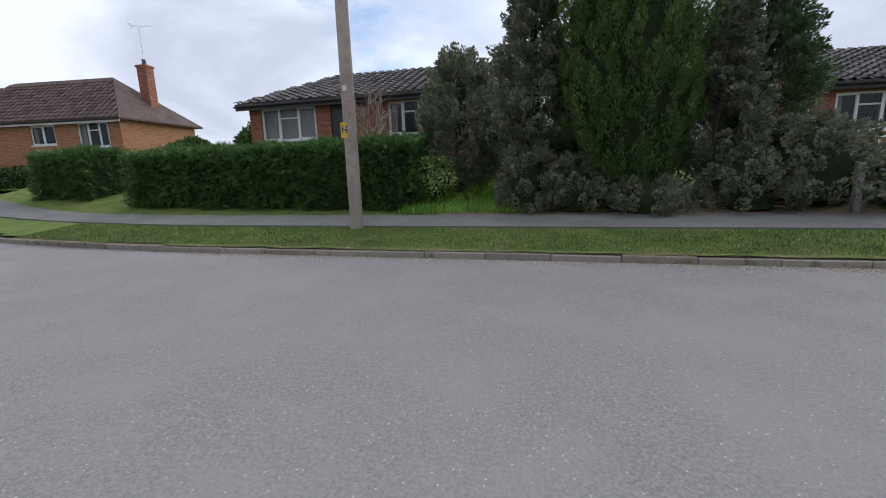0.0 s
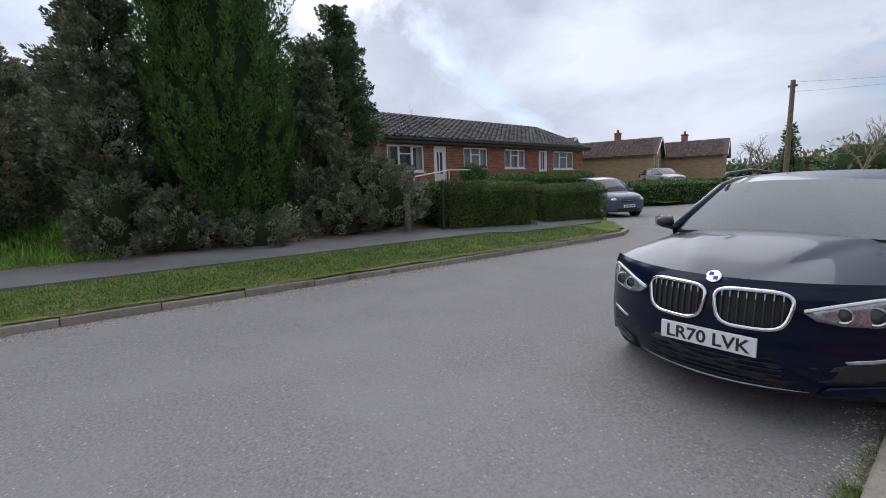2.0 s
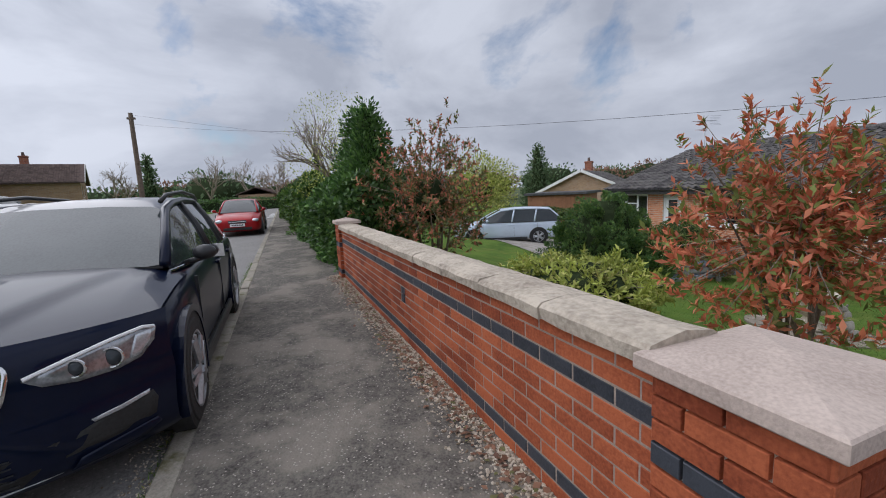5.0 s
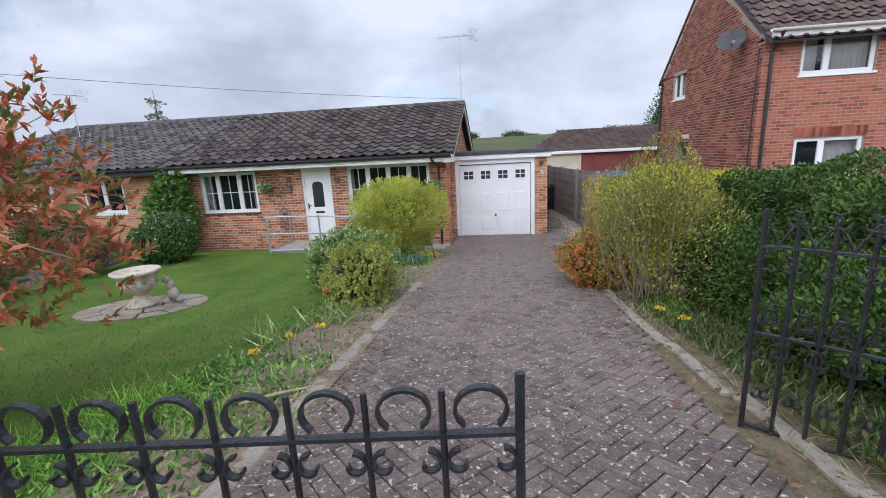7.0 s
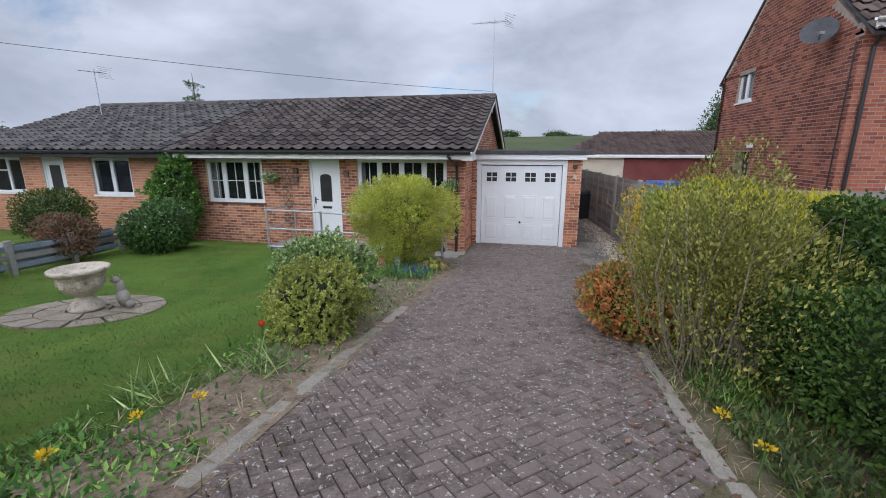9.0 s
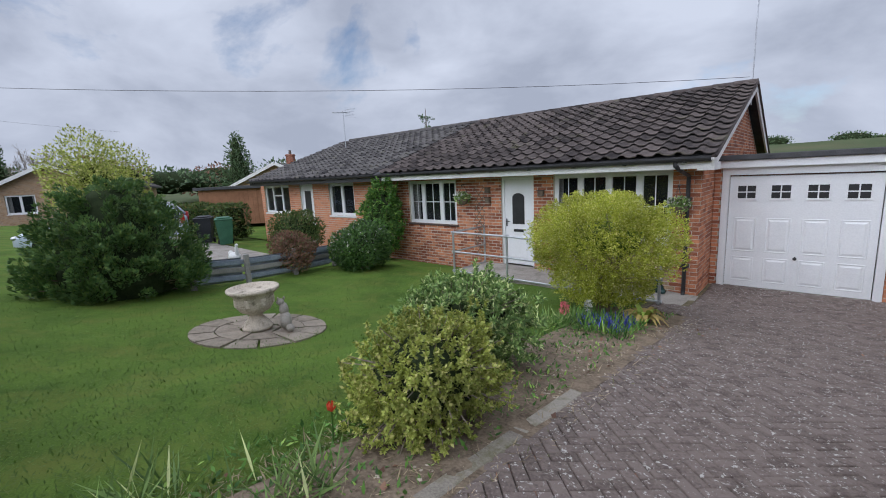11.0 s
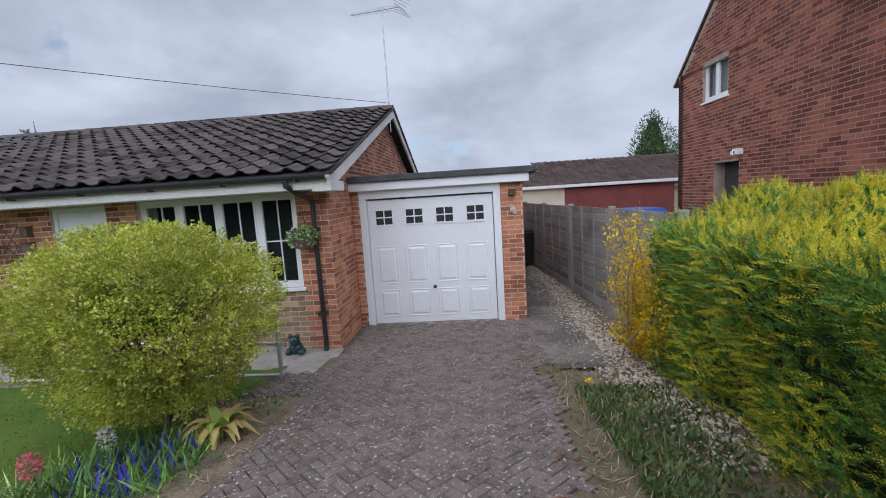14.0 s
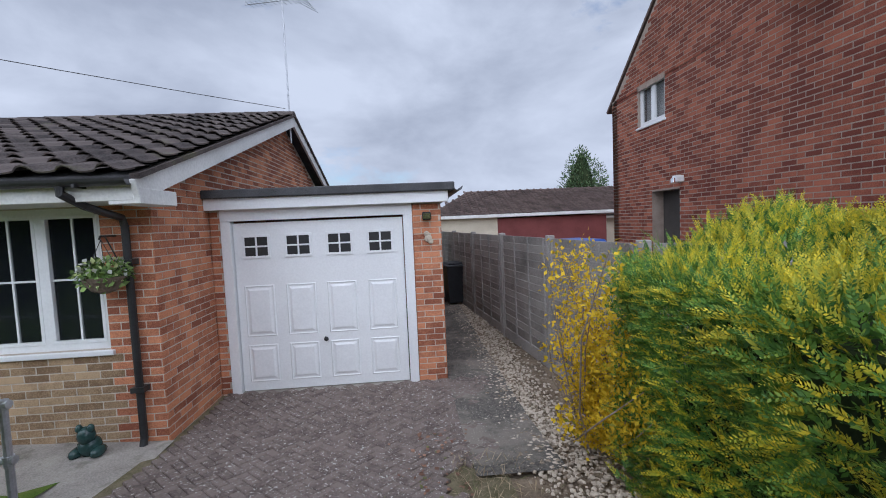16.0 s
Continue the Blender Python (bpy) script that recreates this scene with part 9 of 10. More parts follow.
def car(name, label, at, turn, spec, colour, plate=None, detail="plain", group=""):
    """A parked car, its nose at the origin pointing along +x: body, glasshouse, wheels, lamps, mirrors and plates."""
    c = thing(name, label, "car", at=at, turn=turn, group=group)
    col = paint(name + "_paint", colour)
    bm = bmesh.new()
    rows = []
    for x, hw, zb, zs, zt in spec["body"]:
        half = [(0.0, zb), (0.80 * hw, zb), (0.94 * hw, zb + 0.05), (0.985 * hw, zb + 0.28 * (zs - zb)), (1.0 * hw, zb + 0.55 * (zs - zb)), (0.985 * hw, zb + 0.84 * (zs - zb)), (0.95 * hw, zs), (0.86 * hw, zs + 0.45 * (zt - zs)), (0.70 * hw, zs + 0.70 * (zt - zs)), (0.64 * hw, zs + 0.90 * (zt - zs)), (0.34 * hw, zs + 0.90 * (zt - zs)), (0.0, zt)]
        ring = [(-y, z) for y, z in half[::-1]][:-1] + [(y, z) for y, z in half[0:]]
        rows.append([bm.verts.new((x, y, z)) for y, z in ring])
    grid_faces(bm, rows)
    for a in (rows[0], rows[-1]):
        bm.faces.new(a if a is rows[-1] else list(reversed(a)))
    bmesh.ops.remove_doubles(bm, verts=bm.verts, dist=0.0005)
    bmesh.ops.recalc_face_normals(bm, faces=bm.faces)
    body = part("body", bm, col, c, smooth=True)
    sub = body.modifiers.new("round", "SUBSURF")
    sub.levels = sub.render_levels = 2
    cab = spec["cabin"]
    belt = 0.985 * max(b[3] for b in spec["body"])

    def section(x, bw, tw, zr):
        zb = min(belt, zr - 0.004)
        return [(x, -bw, zb), (x, -(bw + tw) / 2 - 0.012, (zb + zr) / 2), (x, -tw, zr - 0.05 * min(1, (zr - zb) * 3)), (x, -tw * 0.86, zr - 0.018), (x, -tw * 0.4, zr - 0.002), (x, tw * 0.4, zr - 0.002), (x, tw * 0.86, zr - 0.018), (x, tw, zr - 0.05 * min(1, (zr - zb) * 3)), (x, (bw + tw) / 2 + 0.012, (zb + zr) / 2), (x, bw, zb)]

    def patch(nm, i0, i1, k0, k1, mat, lab=""):
        b = bmesh.new()
        rr = [[b.verts.new(section(*cab[i])[k]) for k in range(k0, k1 + 1)] for i in range(i0, i1 + 1)]
        grid_faces(b, rr)
        bmesh.ops.recalc_face_normals(b, faces=b.faces)
        return part(nm, b, mat, c, lab, smooth=True)

    s, r, n = spec["screen"], spec["rear"], len(cab) - 1
    patch("windscreen", 0, s, 2, 7, SCREEN_GLASS if detail == "suv" else CAR_GLASS)
    patch("roof", s, r, 2, 7, col)
    patch("rear_window", r, n, 2, 7, CAR_GLASS)
    patch("side_window", 0, n, 0, 2, CAR_GLASS)
    patch("side_window", 0, n, 7, 9, CAR_GLASS)
    for sgn in (-1, 1):
        line = [section(*q)[7 if sgn == 1 else 2] for q in cab]
        bm = bmesh.new()
        tube(bm, [(x, y + 0.004 * sgn, z) for x, y, z in line], [0.035] * len(line), 8)
        part("roof_frame", bm, col, c, smooth=True)
        for px in spec["pillars"]:
            xs = [q[0] for q in cab]
            bw, tw, zr = (float(np.interp(-px, [-v for v in xs], [q[j] for q in cab])) for j in (1, 2, 3))
            bm = bmesh.new()
            tube(bm, [(px + 0.06, sgn * bw, belt), (px, sgn * ((bw + tw) / 2 + 0.012), (belt + zr) / 2), (px - 0.06, sgn * tw, zr - 0.05)], 0.034, 6)
            part("pillar", bm, M["black"] if detail == "suv" else col, c, smooth=True)
        bm = bmesh.new()
        tube(bm, [(q[0], sgn * (q[1] + 0.004), min(belt, q[3] - 0.004) + 0.004) for q in cab], 0.012, 6)
        part("belt_trim", bm, M["chrome"] if detail == "suv" else M["black"], c)
        mx = cab[1][0] + 0.10
        bm = bmesh.new()
        bmesh.ops.create_icosphere(bm, subdivisions=2, radius=1, matrix=Matrix.Translation((mx, sgn * (cab[1][1] + 0.12), belt + 0.09)) @ Matrix.Diagonal((0.06, 0.085, 0.06, 1)))
        tube(bm, [(mx, sgn * (cab[1][1] - 0.02), belt + 0.02), (mx, sgn * (cab[1][1] + 0.10), belt + 0.05)], 0.022, 6)
        part("door_mirror", bm, M["black"] if detail == "suv" else col, c, smooth=True)
        part("mirror_glass", boxes((mx - 0.075, mx - 0.06, sgn * (cab[1][1] + 0.16) - 0.085, sgn * (cab[1][1] + 0.16) + 0.085, belt + 0.04, belt + 0.14)), M["chrome"], c)
        for hx in (spec["pillars"][0] + 0.14, spec["pillars"][1] + 0.14):
            hw = spec["size"][1] / 2
            part("door_handle", boxes((hx - 0.2, hx, sgn * (hw - 0.005) - 0.018, sgn * (hw - 0.005) + 0.018, belt - 0.13, belt - 0.1), bevel=0.006), col, c)
        for dx in (cab[0][0] - 0.12, spec["pillars"][0] - 0.02, spec["pillars"][1] - 0.05):
            hw = spec["size"][1] / 2
            part("door_gap", boxes((dx - 0.004, dx + 0.004, sgn * (hw - 0.012) - 0.012, sgn * (hw - 0.012) + 0.012, 0.34, belt - 0.06)), M["black"], c)
        part("sill_trim", boxes((spec["axles"][1] + 0.45, spec["axles"][0] - 0.45, sgn * (spec["size"][1] / 2 - 0.025) - 0.02, sgn * (spec["size"][1] / 2 - 0.025) + 0.02, 0.20, 0.30), bevel=0.01), M["black"], c)
    # wheels
    R = spec["wheel"]
    for ax in spec["axles"]:
        for sgn in (-1, 1):
            yo = sgn * (spec["size"][1] / 2 - 0.005)
            bm = bmesh.new()
            pts = [(ax + (R + 0.065) * math.cos(t), (R + 0.065) * math.sin(t)) for t in [math.pi * k / 20 - 0.35 + 0.7 * k / 20 - 0.0 for k in range(21)]]
            inner_pts = [(ax + (R + 0.02) * math.cos(t), (R + 0.02) * math.sin(t)) for t in [math.pi * k / 20 - 0.35 + 0.7 * k / 20 for k in range(21)]]
            vo = [[bm.verts.new((x, yo + o * sgn, R + z)) for x, z in pts] for o in (-0.10, 0.012)]
            vi = [[bm.verts.new((x, yo + o * sgn, R + z)) for x, z in inner_pts] for o in (-0.10, 0.012)]
            for k in range(20):
                bm.faces.new((vo[1][k], vo[1][k + 1], vi[1][k + 1], vi[1][k]))
                bm.faces.new((vo[0][k], vo[0][k + 1], vo[1][k + 1], vo[1][k]))
                bm.faces.new((vi[0][k], vi[0][k + 1], vi[1][k + 1], vi[1][k]))
            part("wheel_arch", bm, M["black"] if detail != "suv" else col, c)
            bm = bmesh.new()
            tube(bm, [(ax, yo - 0.11 * sgn, R + 0.0), (ax, yo + 0.004 * sgn, R)], R + 0.03, 28)
            part("arch_lining", bm, M["rubber"], c)
            wheel = new("wheel")
            wheel.parent = c
            wheel.matrix_local = pose(ax, yo + 0.012 * sgn, R, 90 * sgn, 0, 0) @ Matrix.Translation((0, 0, -0.0))
            bm = bmesh.new()
            lathe(bm, [(R * 0.66, -0.02), (R * 0.7, 0.0), (R * 0.92, 0.0), (R, -0.025), (R, -0.19), (R * 0.9, -0.21), (R * 0.66, -0.20)], 36)
            bmesh.ops.scale(bm, vec=(1, 1, -1), verts=bm.verts)
            part("tyre", bm, M["rubber"], wheel, smooth=False)
            bm = bmesh.new()
            rim = [[bm.verts.new((q * math.cos(a), q * math.sin(a), z)) for a in [2 * math.pi * k / 36 for k in range(36)]] for q, z in ((R * 0.70, -0.004), (R * 0.66, -0.004), (R * 0.63, 0.05))]
            for a, b in zip(rim, rim[1:]):
                for k in range(36):
                    bm.faces.new((a[k], a[(k + 1) % 36], b[(k + 1) % 36], b[k]))
            for k in range(5):
                for off in (-0.14, 0.14):
                    a = 2 * math.pi * k / 5
                    p0, p1 = Vector((0.05 * math.cos(a + off), 0.05 * math.sin(a + off), 0.0)), Vector((R * 0.66 * math.cos(a + off * 1.1), R * 0.66 * math.sin(a + off * 1.1), 0.004))
                    tube(bm, [p0, p1], [0.028, 0.02], 5)
            tube(bm, [(0, 0, -0.008), (0, 0, 0.03)], 0.06, 14)
            part("rim", bm, M["galvanised"], wheel)
            bm = bmesh.new()
            tube(bm, [(0, 0, 0.05), (0, 0, 0.06)], R * 0.62, 24)
            part("brake_disc", bm, M["iron"], wheel)
    L_, W_ = spec["size"][0], spec["size"][1]
    nose = spec["body"][0]
    zl = nose[3] + 0.06
    if detail == "suv":
        suv_front(c, col)
    else:
        for sgn in (-1, 1):
            bm = bmesh.new()
            for cx, cy, rx, ry, rz in ((-0.14, sgn * W_ * 0.36, 0.13, 0.14, 0.075),):
                bmesh.ops.create_icosphere(bm, subdivisions=2, radius=1, matrix=Matrix.Translation((cx, cy, zl + 0.03)) @ Matrix.Diagonal((rx, ry, rz, 1)))
            part("headlight", bm, LENS, c, smooth=True)
            part("tail_light", boxes((-L_ + 0.0, -L_ + 0.12, sgn * W_ * 0.44 - 0.06, sgn * W_ * 0.44 + 0.06, 0.72, 1.02), bevel=0.02), RED_LENS, c)
        part("grille", boxes((-0.05, 0.012, -0.32, 0.32, zl - 0.06, zl + 0.05), bevel=0.01), M["black"], c)
        part("grille_bar", boxes((0.0, 0.02, -0.30, 0.30, zl - 0.012, zl + 0.008), bevel=0.003), M["chrome"], c)
        part("bumper_slot", boxes((-0.05, 0.012, -0.5, 0.5, 0.26, 0.36), bevel=0.01), M["rubber"], c)
    pz = 0.452 if detail == "suv" else 0.40
    po = 0.036 if detail == "suv" else 0.0
    pl = part("number_plate", boxes((0.020 + po, 0.036 + po, -0.26, 0.26, pz, pz + 0.111), bevel=0.002), NUMBER_WHITE, c, "white number plate")
    if plate:
        curve = bpy.data.curves.new("plate_text", "FONT")
        curve.body, curve.size, curve.align_x = plate, 0.108, "CENTER"
        curve.extrude = 0.0008
        curve.offset = 0.0022
        tmp = bpy.data.objects.new("plate_text", curve)
        scene.collection.objects.link(tmp)
        bpy.context.view_layer.update()
        me = bpy.data.meshes.new_from_object(tmp.evaluated_get(bpy.context.evaluated_depsgraph_get()))
        bpy.data.objects.remove(tmp)
        me.materials.clear()
        me.materials.append(M["black"])
        txt = new("lettering", me)
        txt.parent = pl
        wdt = max(v.co.x for v in me.vertices) - min(v.co.x for v in me.vertices)
        txt.matrix_local = pose(0.0372 + po, 0, pz + 0.018, 90, 0, 90) @ Matrix.Diagonal((0.455 / wdt, 1.0, 1, 1))
    else:
        part("lettering", boxes(*[(0.036, 0.038, -0.2 + 0.06 * k, -0.16 + 0.06 * k, pz + 0.03, pz + 0.08) for k in range(7)]), M["black"], pl)
    return c


car("suv", "glossy dark navy estate car parked against the kerb", (-0.80, -1.92, ROAD_Z - 0.005), 4.5, SUV, (0.004, 0.008, 0.027), "LR70 LVK", "suv")
car("red_car", "bright red hatchback parked further along the kerb", (-16.6, -3.12, ROAD_Z - 0.01), 3.5, HATCH, (0.35, 0.012, 0.015), group="parked cars")
car("people_carrier", "grey-blue people carrier parked in the side street", (-13.85, -10.6, ROAD_Z - 0.015), 68, MPV, (0.10, 0.12, 0.165), group="parked cars")
wz = south(-15.5, 8.0)
car("estate_car", "silver-blue estate car on the neighbour's drive", (-16.05, 5.42, 0.50), 247, ESTATE, (0.62, 0.70, 0.82), group="parked cars")
car("far_car", "pale grey estate car parked by the far houses", (-33.5, -18.6, 2.35), 60, ESTATE, (0.3, 0.31, 0.33), group="parked cars")

# ---- further along the street ----
hedge("street_hedge", "long dark clipped hedge along the side street", [(-17.5, -15.0), (-21, -13.8), (-34, -9.8)], 1.2, 1.45, 2.75, 12000, 0.12, L["laurel"], 301, lump=0.06)
tagged(drape("far_plots", -75, -17.2, -60, -11.0, 2.0, lambda x, y: 1.44 + 0.07 * max(-11 - y, 0), M["turf"], keep=lambda x, y: y < -14.8 if x > -21 else y < -14.3 + (-(x + 21)) * 0.3), "grass plots behind the street hedge", "ground", kind="structure")
brown_panel = M["tile_brown"]
spots = (((-29.5, -27.0, 3.0), 205, 7.2), ((-37.5, -23.0, 2.9), 203, 7.6), ((-46.0, -20.5, 2.8), 200, 7.6))
for k, (at, turn, w) in enumerate(spots):
    bungalow_far("gabled_house", "buff brick house with a low white-edged gable", at, turn, w, 9.0, 2.35, 1.75, M["brick_far_buff"], M["tile_brown"], ((0.8, 2.2, 0.9, 2.1, "curtains"), (4.2, 5.4, 0.1, 2.1, "door")), gable_front=True, chimney=(w / 2 + 0.6, 4.0, 5.0))
bungalow_far("street_end_bungalow", "low pale bungalow at the street's end", (-88, -6.0, 1.4), 265, 6.0, 8.0, 2.2, 1.1, M["brick_far_buff"], M["tile_brown"], ((0.8, 2.4, 0.9, 2.0, "curtains"), (3.6, 5.2, 0.9, 2.0, "nets")), gable_front=True)
bungalow_far("street_end_bungalow", "low gabled bungalow beyond the bend", (-90, 6.0, 1.2), 265, 6.0, 8.0, 2.2, 1.1, M["brick_far_buff"], M["tile_brown"], ((1.0, 3.0, 0.9, 2.0, "curtains"),), gable_front=True)
hedge("end_hedge", "dark hedge closing the street's end", [(-62, 16), (-60, -10), (-55, -14)], 1.5, 1.3, 2.9, 7000, 0.25, L["laurel"], 302, lump=0.2)
fp = thing("telegraph_pole", "dark wooden telegraph pole along the street", "telegraph pole", at=(-27.2, -9.6, 1.45))
bm = bmesh.new()
tube(bm, [(0, 0, -0.2), (0, 0, 3), (0, 0, 6.4)], [0.14, 0.13, 0.11], 10)
part("shaft", bm, M["bark"], fp)
part("pole_cap", boxes((-0.06, 0.06, -0.2, 0.2, 6.1, 6.2), (-0.09, 0.09, -0.09, 0.09, 6.4, 6.45)), M["bark"], fp)


def wire(a, b, sag, label):
    a, b = Vector(a), Vector(b)
    bm = bmesh.new()
    pts = []
    for k in range(25):
        f = k / 24
        q = a.lerp(b, f)
        pts.append((q.x, q.y, q.z - 4 * sag * f * (1 - f)))
    tube(bm, pts, 0.006, 4)
    w = part("overhead_wire", bm, M["black"])
    tagged(w, label, "wire", kind="structure")


wire((-27.2, -9.6, 7.3), (0.95, RIDGE_Y, 4.35), 0.9, "thin black telephone wire to the gable")
wire((-27.2, -9.6, 7.8), (-40, 14, 7.0), 0.3, "thin black telephone wire along the street")
# dish, lights and a hose clip on the neighbour's gable
dish = thing("satellite_dish", "dark grey satellite dish on the gable wall", "satellite dish", at=(8.29, 13.45, 4.85))
bm = bmesh.new()
rings = [[bm.verts.new((r * math.cos(t), r * math.sin(t), 0.35 * r * r)) for t in [2 * math.pi * k / 24 for k in range(24)]] for r in (0.02, 0.12, 0.22, 0.31)]
for a, b in zip(rings, rings[1:]):
    for k in range(24):
        bm.faces.new((a[k], a[(k + 1) % 24], b[(k + 1) % 24], b[k]))
part("bowl", bm, M["felt"], dish, smooth=True).matrix_local = pose(-0.32, -0.1, 0.0, 60, 0, -35)
bm = bmesh.new()
tube(bm, [(0, 0, -0.1), (-0.2, 0, -0.1), (-0.3, -0.06, -0.02)], 0.02, 8)
tube(bm, [(-0.3, -0.1, -0.2), (-0.45, -0.42, -0.12)], 0.012, 6)
box(bm, -0.5, -0.42, -0.5, -0.42, -0.14, -0.08)
part("arm", bm, M["lead"], dish)
gl = thing("wall_lamp", "small white floodlight on the brick gable", "lamp", at=(8.29, 16.1, 2.62))
part("body", boxes((-0.16, -0.002, -0.06, 0.06, -0.06, 0.06), bevel=0.01), M["white"], gl)
part("lens", boxes((-0.20, -0.162, -0.045, 0.045, -0.07, 0.02), bevel=0.006), M["chrome"], gl)
# far trees
for k, (x, y, h) in enumerate(((-12, -34, 9.5), (-17, -36, 8.5), (-6, -33, 9.0), (-24, -38, 8), (18, -30, 7))):
    bare_tree("bare_tree", "leafless tree behind the bungalows", (x, y, 2.6), h, 0.5, 310 + k, depth=5, r0=0.16, branches=3)
for k, (x, y, rr, h) in enumerate(((-24.5, -31, 2.6, 3.6), (-21, -27, 1.8, 2.6), (-28, -34, 2.2, 3.2), (17.5, -22, 1.6, 2.2), (20.5, -20, 1.3, 1.6))):
    shrub("evergreen", "rounded evergreen tree behind the roofs", (x, y, 2.6), (rr, rr, h * 0.55), 7000, 0.22, L["privet"], 330 + k, height=h * 0.75, category="tree")
for k, (x, y, h) in enumerate(((-70, -26, 10), (-76, -16, 11), (-80, -6, 11), (-84, 4, 10), (-72, -34, 9), (-90, -12, 12), (-88, 14, 11))):
    bare_tree("bare_tree", "large bare tree at the end of the street", (x, y, 0.0), h + 1, 0.5, 350 + k, depth=5, r0=0.22, branches=3)
for k, (x, y, h) in enumerate(((-78, 1, 11), (-80, 6, 9), (-62, -20, 8), (-86, 9, 10))):
    conifer("far_conifer", "dark conifer at the end of the street", (x, y, 0.1), h + 0.9, 1.7, 2500, 0.4, L["dark_conifer"], 370 + k, clumps=40)
for k in range(14):
    shrub("far_tree_belt", "distant belt of bare and evergreen trees", (-110 + 10 * math.sin(k * 1.9), -75 + 14 * k, 0.5), (9, 9, 4.2 + 1.5 * math.sin(k * 2.1)), 700, 1.0, L["brown"] if k % 2 else L["dark_conifer"], 390 + k, height=3.0, stem=False, core=0.8, category="tree", group="tree belt")
for k in range(9):
    shrub("far_tree_belt", "distant belt of bare and evergreen trees", (-60 + 22 * k, -95 - 6 * math.sin(k * 2), 1.9 if k < 6 else -0.4), (11, 8, 4.0 + 1.5 * math.sin(k * 2.7)), 600, 1.1, L["brown"] if k % 2 else L["dark_conifer"], 420 + k, height=2.5, stem=False, core=0.8, category="tree", group="tree belt")
white_paint = surface("road_paint", (0.55, 0.55, 0.53), (0.75, 0.75, 0.73), 4, 0.8, 0.2, 60)
mark = part("road_marking", boxes(*[(-33 - 2.2 * k, -32.2 - 2.2 * k, -3.6 - 0.1 * k, -3.1 - 0.1 * k, ROAD_Z - 0.03, ROAD_Z + 0.006) for k in range(4)]), white_paint)
tagged(mark, "worn white road marking at the bend", "road marking", kind="structure")
mark = part("road_marking", boxes((20.5, 25, -9.35, -9.0, ROAD_Z - 0.03, ROAD_Z + 0.004)), white_paint)
tagged(mark, "worn white give-way line at the junction", "road marking", kind="structure")

# ---- herringbone block paving of the drive ----
M["paver"] = surface("paver", (0.086, 0.067, 0.058), (0.205, 0.166, 0.148), 9.0, 0.95, 0.7, 60, island=0.28, per_object=0.2, spec=0.15, stain=(0.52, 0.50, 0.46), stain_scale=34, stain_cut=(0.585, 0.64))
drive = thing("drive_paving", "mauve-brown herringbone block paving with mossy joints", "paving", kind="structure")
PW, PL = 0.084, 0.168


def paver_mesh():
    bm = bmesh.new()
    g, b = 0.003, 0.005
    rings = [[bm.verts.new((x, y, z)) for x, y in ((-PL / 2 + o, -PW / 2 + o), (PL / 2 - o, -PW / 2 + o), (PL / 2 - o, PW / 2 - o), (-PL / 2 + o, PW / 2 - o))] for o, z in ((g, -0.04), (g, -0.006), (g + b, 0.0))]
    for a, q in zip(rings, rings[1:]):
        for k in range(4):
            bm.faces.new((a[k], a[(k + 1) % 4], q[(k + 1) % 4], q[k]))
    bm.faces.new(rings[-1])
    me = bpy.data.meshes.new("paving_block")
    bm.to_mesh(me)
    bm.free()
    me.materials.append(M["paver"])
    return me


block = paver_mesh()
bverts, bfaces = [tuple(v.co) for v in block.vertices], [tuple(p.vertices) for p in block.polygons]


def paved(x, y):
    left = 1.12 if y < 11.0 else 0.42
    if y < 0.75 or y > GY + 0.02:
        return False
    if y > 11.75:
        return 0.93 < x < 3.72 + 0.45 * smoothstep(11.75, 12.6, y) and not (x < 1.0 and y > FY + 0.9)
    return left < x < 3.42 + 0.10 * math.sin(y * 1.3)


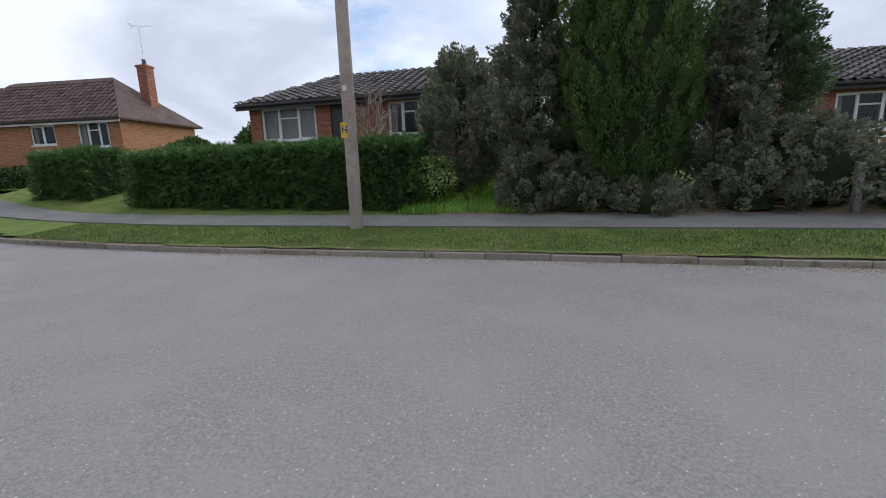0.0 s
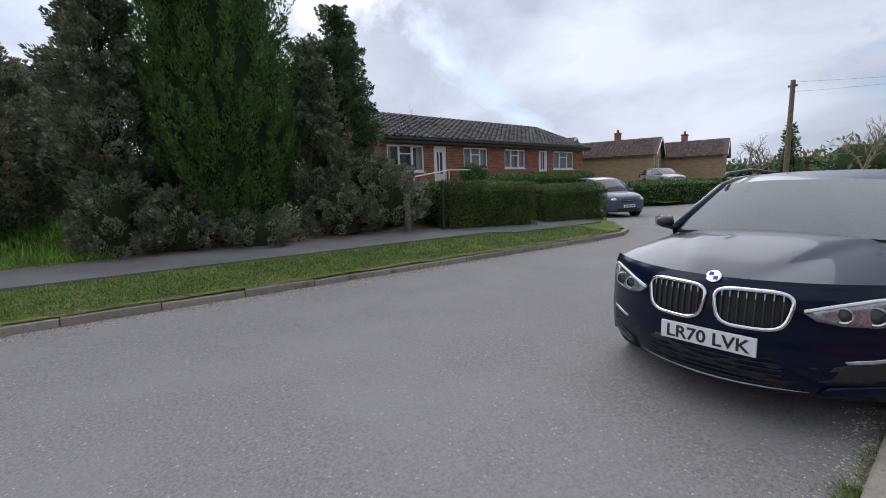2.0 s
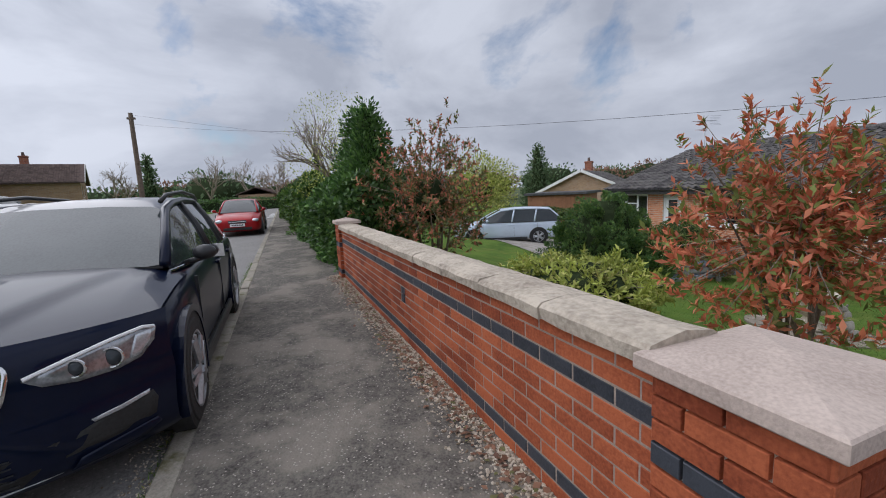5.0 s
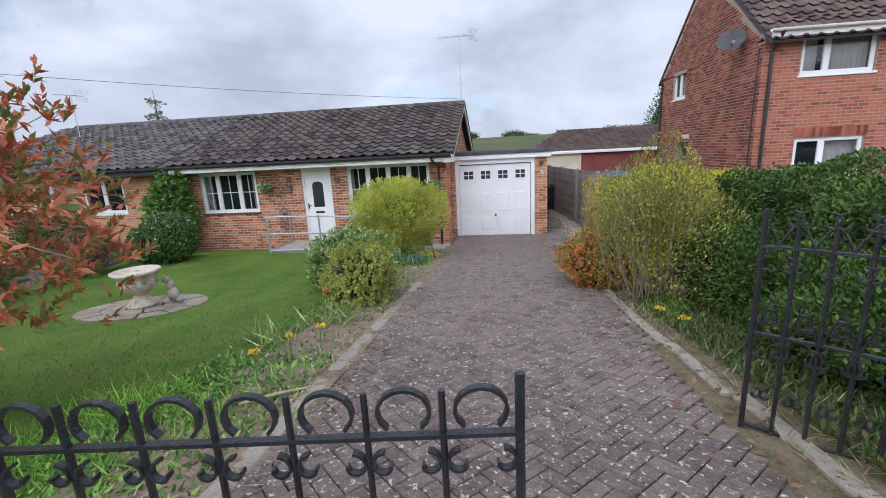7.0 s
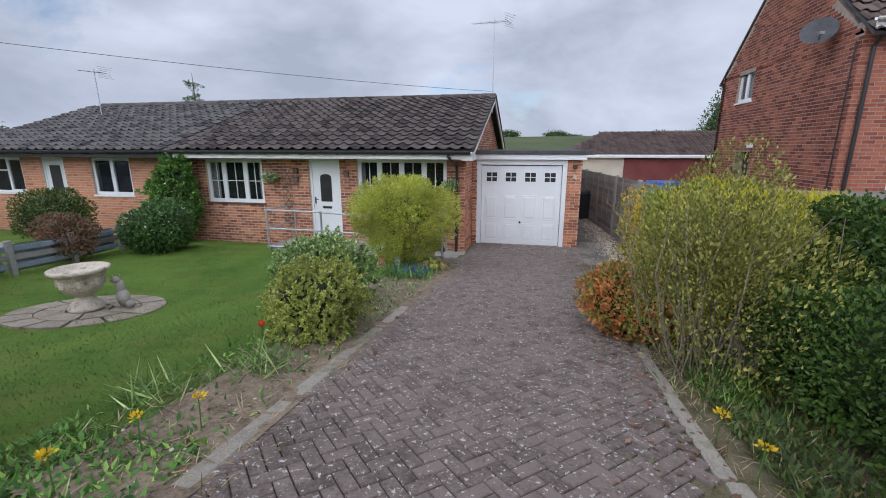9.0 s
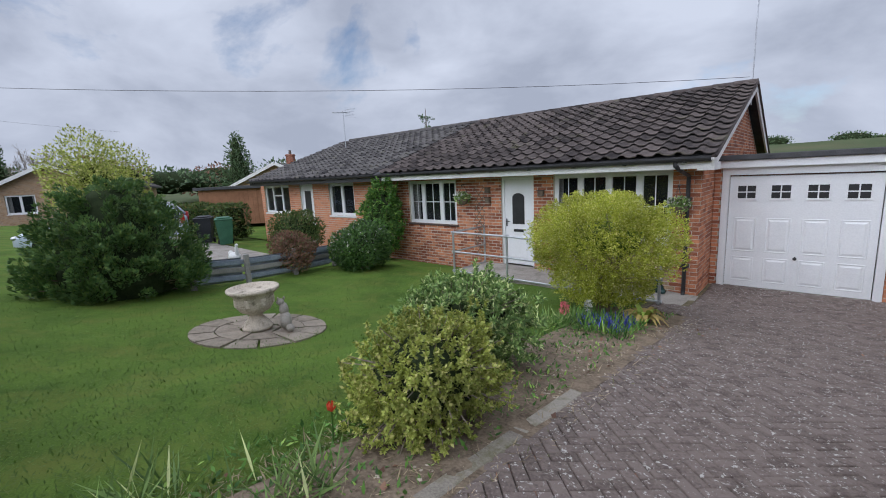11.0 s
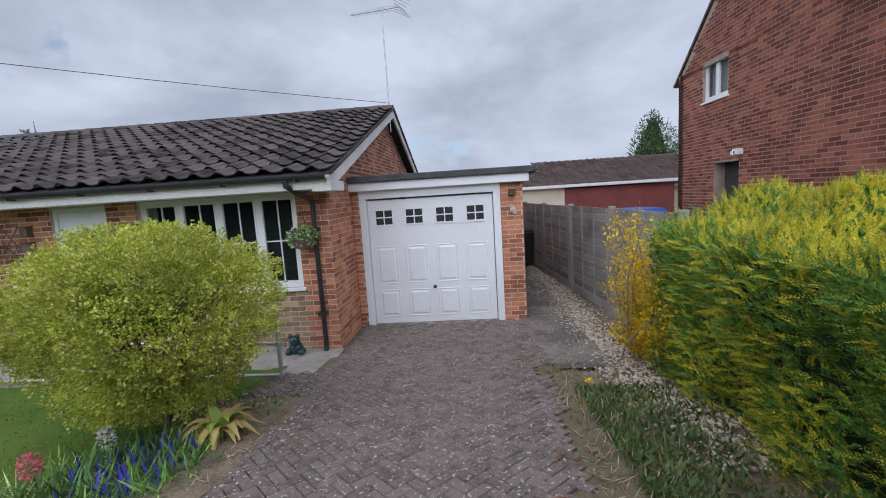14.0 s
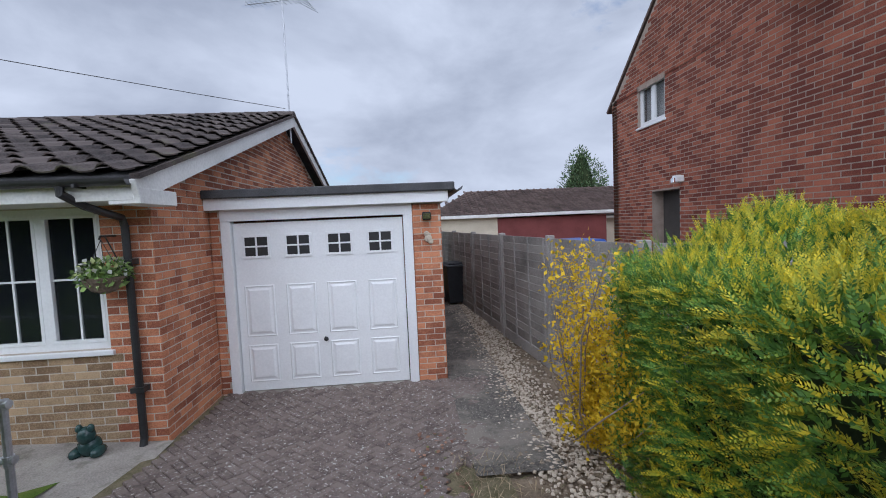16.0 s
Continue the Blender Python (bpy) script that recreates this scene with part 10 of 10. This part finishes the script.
rng = random.Random(17)
rest_v, rest_f, count = [], [], 0
R45 = math.radians(45)
for i in range(-120, 160):
    for j in range(-120, 160):
        u, v = i * PW, j * PW
        k = (i - j) % 4
        if k == 0:
            cu, cv, ang = u + PL / 2, v + PW / 2, 0.0
        elif k == 3:
            cu, cv, ang = u + PW / 2, v + PL / 2 - 0.0, 90.0
        else:
            continue
        x = 2.3 + (cu - 2) * math.cos(R45) - (cv - 5) * math.sin(R45)
        y = 5.5 + (cu - 2) * math.sin(R45) + (cv - 5) * math.cos(R45)
        if not paved(x, y):
            continue
        z = south(x, y) + 0.012 + 0.006 * hump(x, y, 1.2) + rng.uniform(-0.002, 0.002)
        slope = (south(x, y + 0.1) - south(x, y - 0.1)) / 0.2
        m = Matrix.Translation((x, y, z)) @ Matrix.Rotation(math.atan(slope) + rng.uniform(-0.012, 0.012), 4, "X") @ Matrix.Rotation(rng.uniform(-0.012, 0.012), 4, "Y") @ Matrix.Rotation(R45 + math.radians(ang), 4, "Z")
        if count < 300 and 2.2 < y < 4.6:
            count += 1
            ob = new("paving_block", block)
            ob.parent = drive
            ob.matrix_local = m
        else:
            n0 = len(rest_v)
            rest_v += [tuple(m @ Vector(q)) for q in bverts]
            rest_f += [tuple(n0 + q for q in f) for f in bfaces]
ob = new("paving_blocks", mesh_from("paving_blocks", rest_v, rest_f, M["paver"]))
ob.parent = drive
tagged(ob, kind="stuff")
edge = thing("drive_edging", "worn concrete edging stones along the drive", "edging", kind="structure")
for k in range(12):
    y = 1.0 + 0.9 * k
    if y > 7.2:
        break
    bm = boxes((-0.06, 0.06, 0, 0.885, -0.15, 0.012), bevel=0.012)
    s = (south(1.0, y + 0.9) - south(1.0, y)) / 0.9
    part("edging_stone", bm, M["kerb"], edge).matrix_local = Matrix.Translation((1.03, y, south(1.0, y) + 0.005)) @ Matrix.Rotation(math.atan(s), 4, "X")
    part("edging_stone", boxes((-0.05, 0.05, 0, 0.885, -0.15, 0.012), bevel=0.012), M["kerb"], edge).matrix_local = Matrix.Translation((3.55 + 0.05 * math.sin(y), y, south(3.5, y) + 0.005)) @ Matrix.Rotation(math.atan(s), 4, "X")
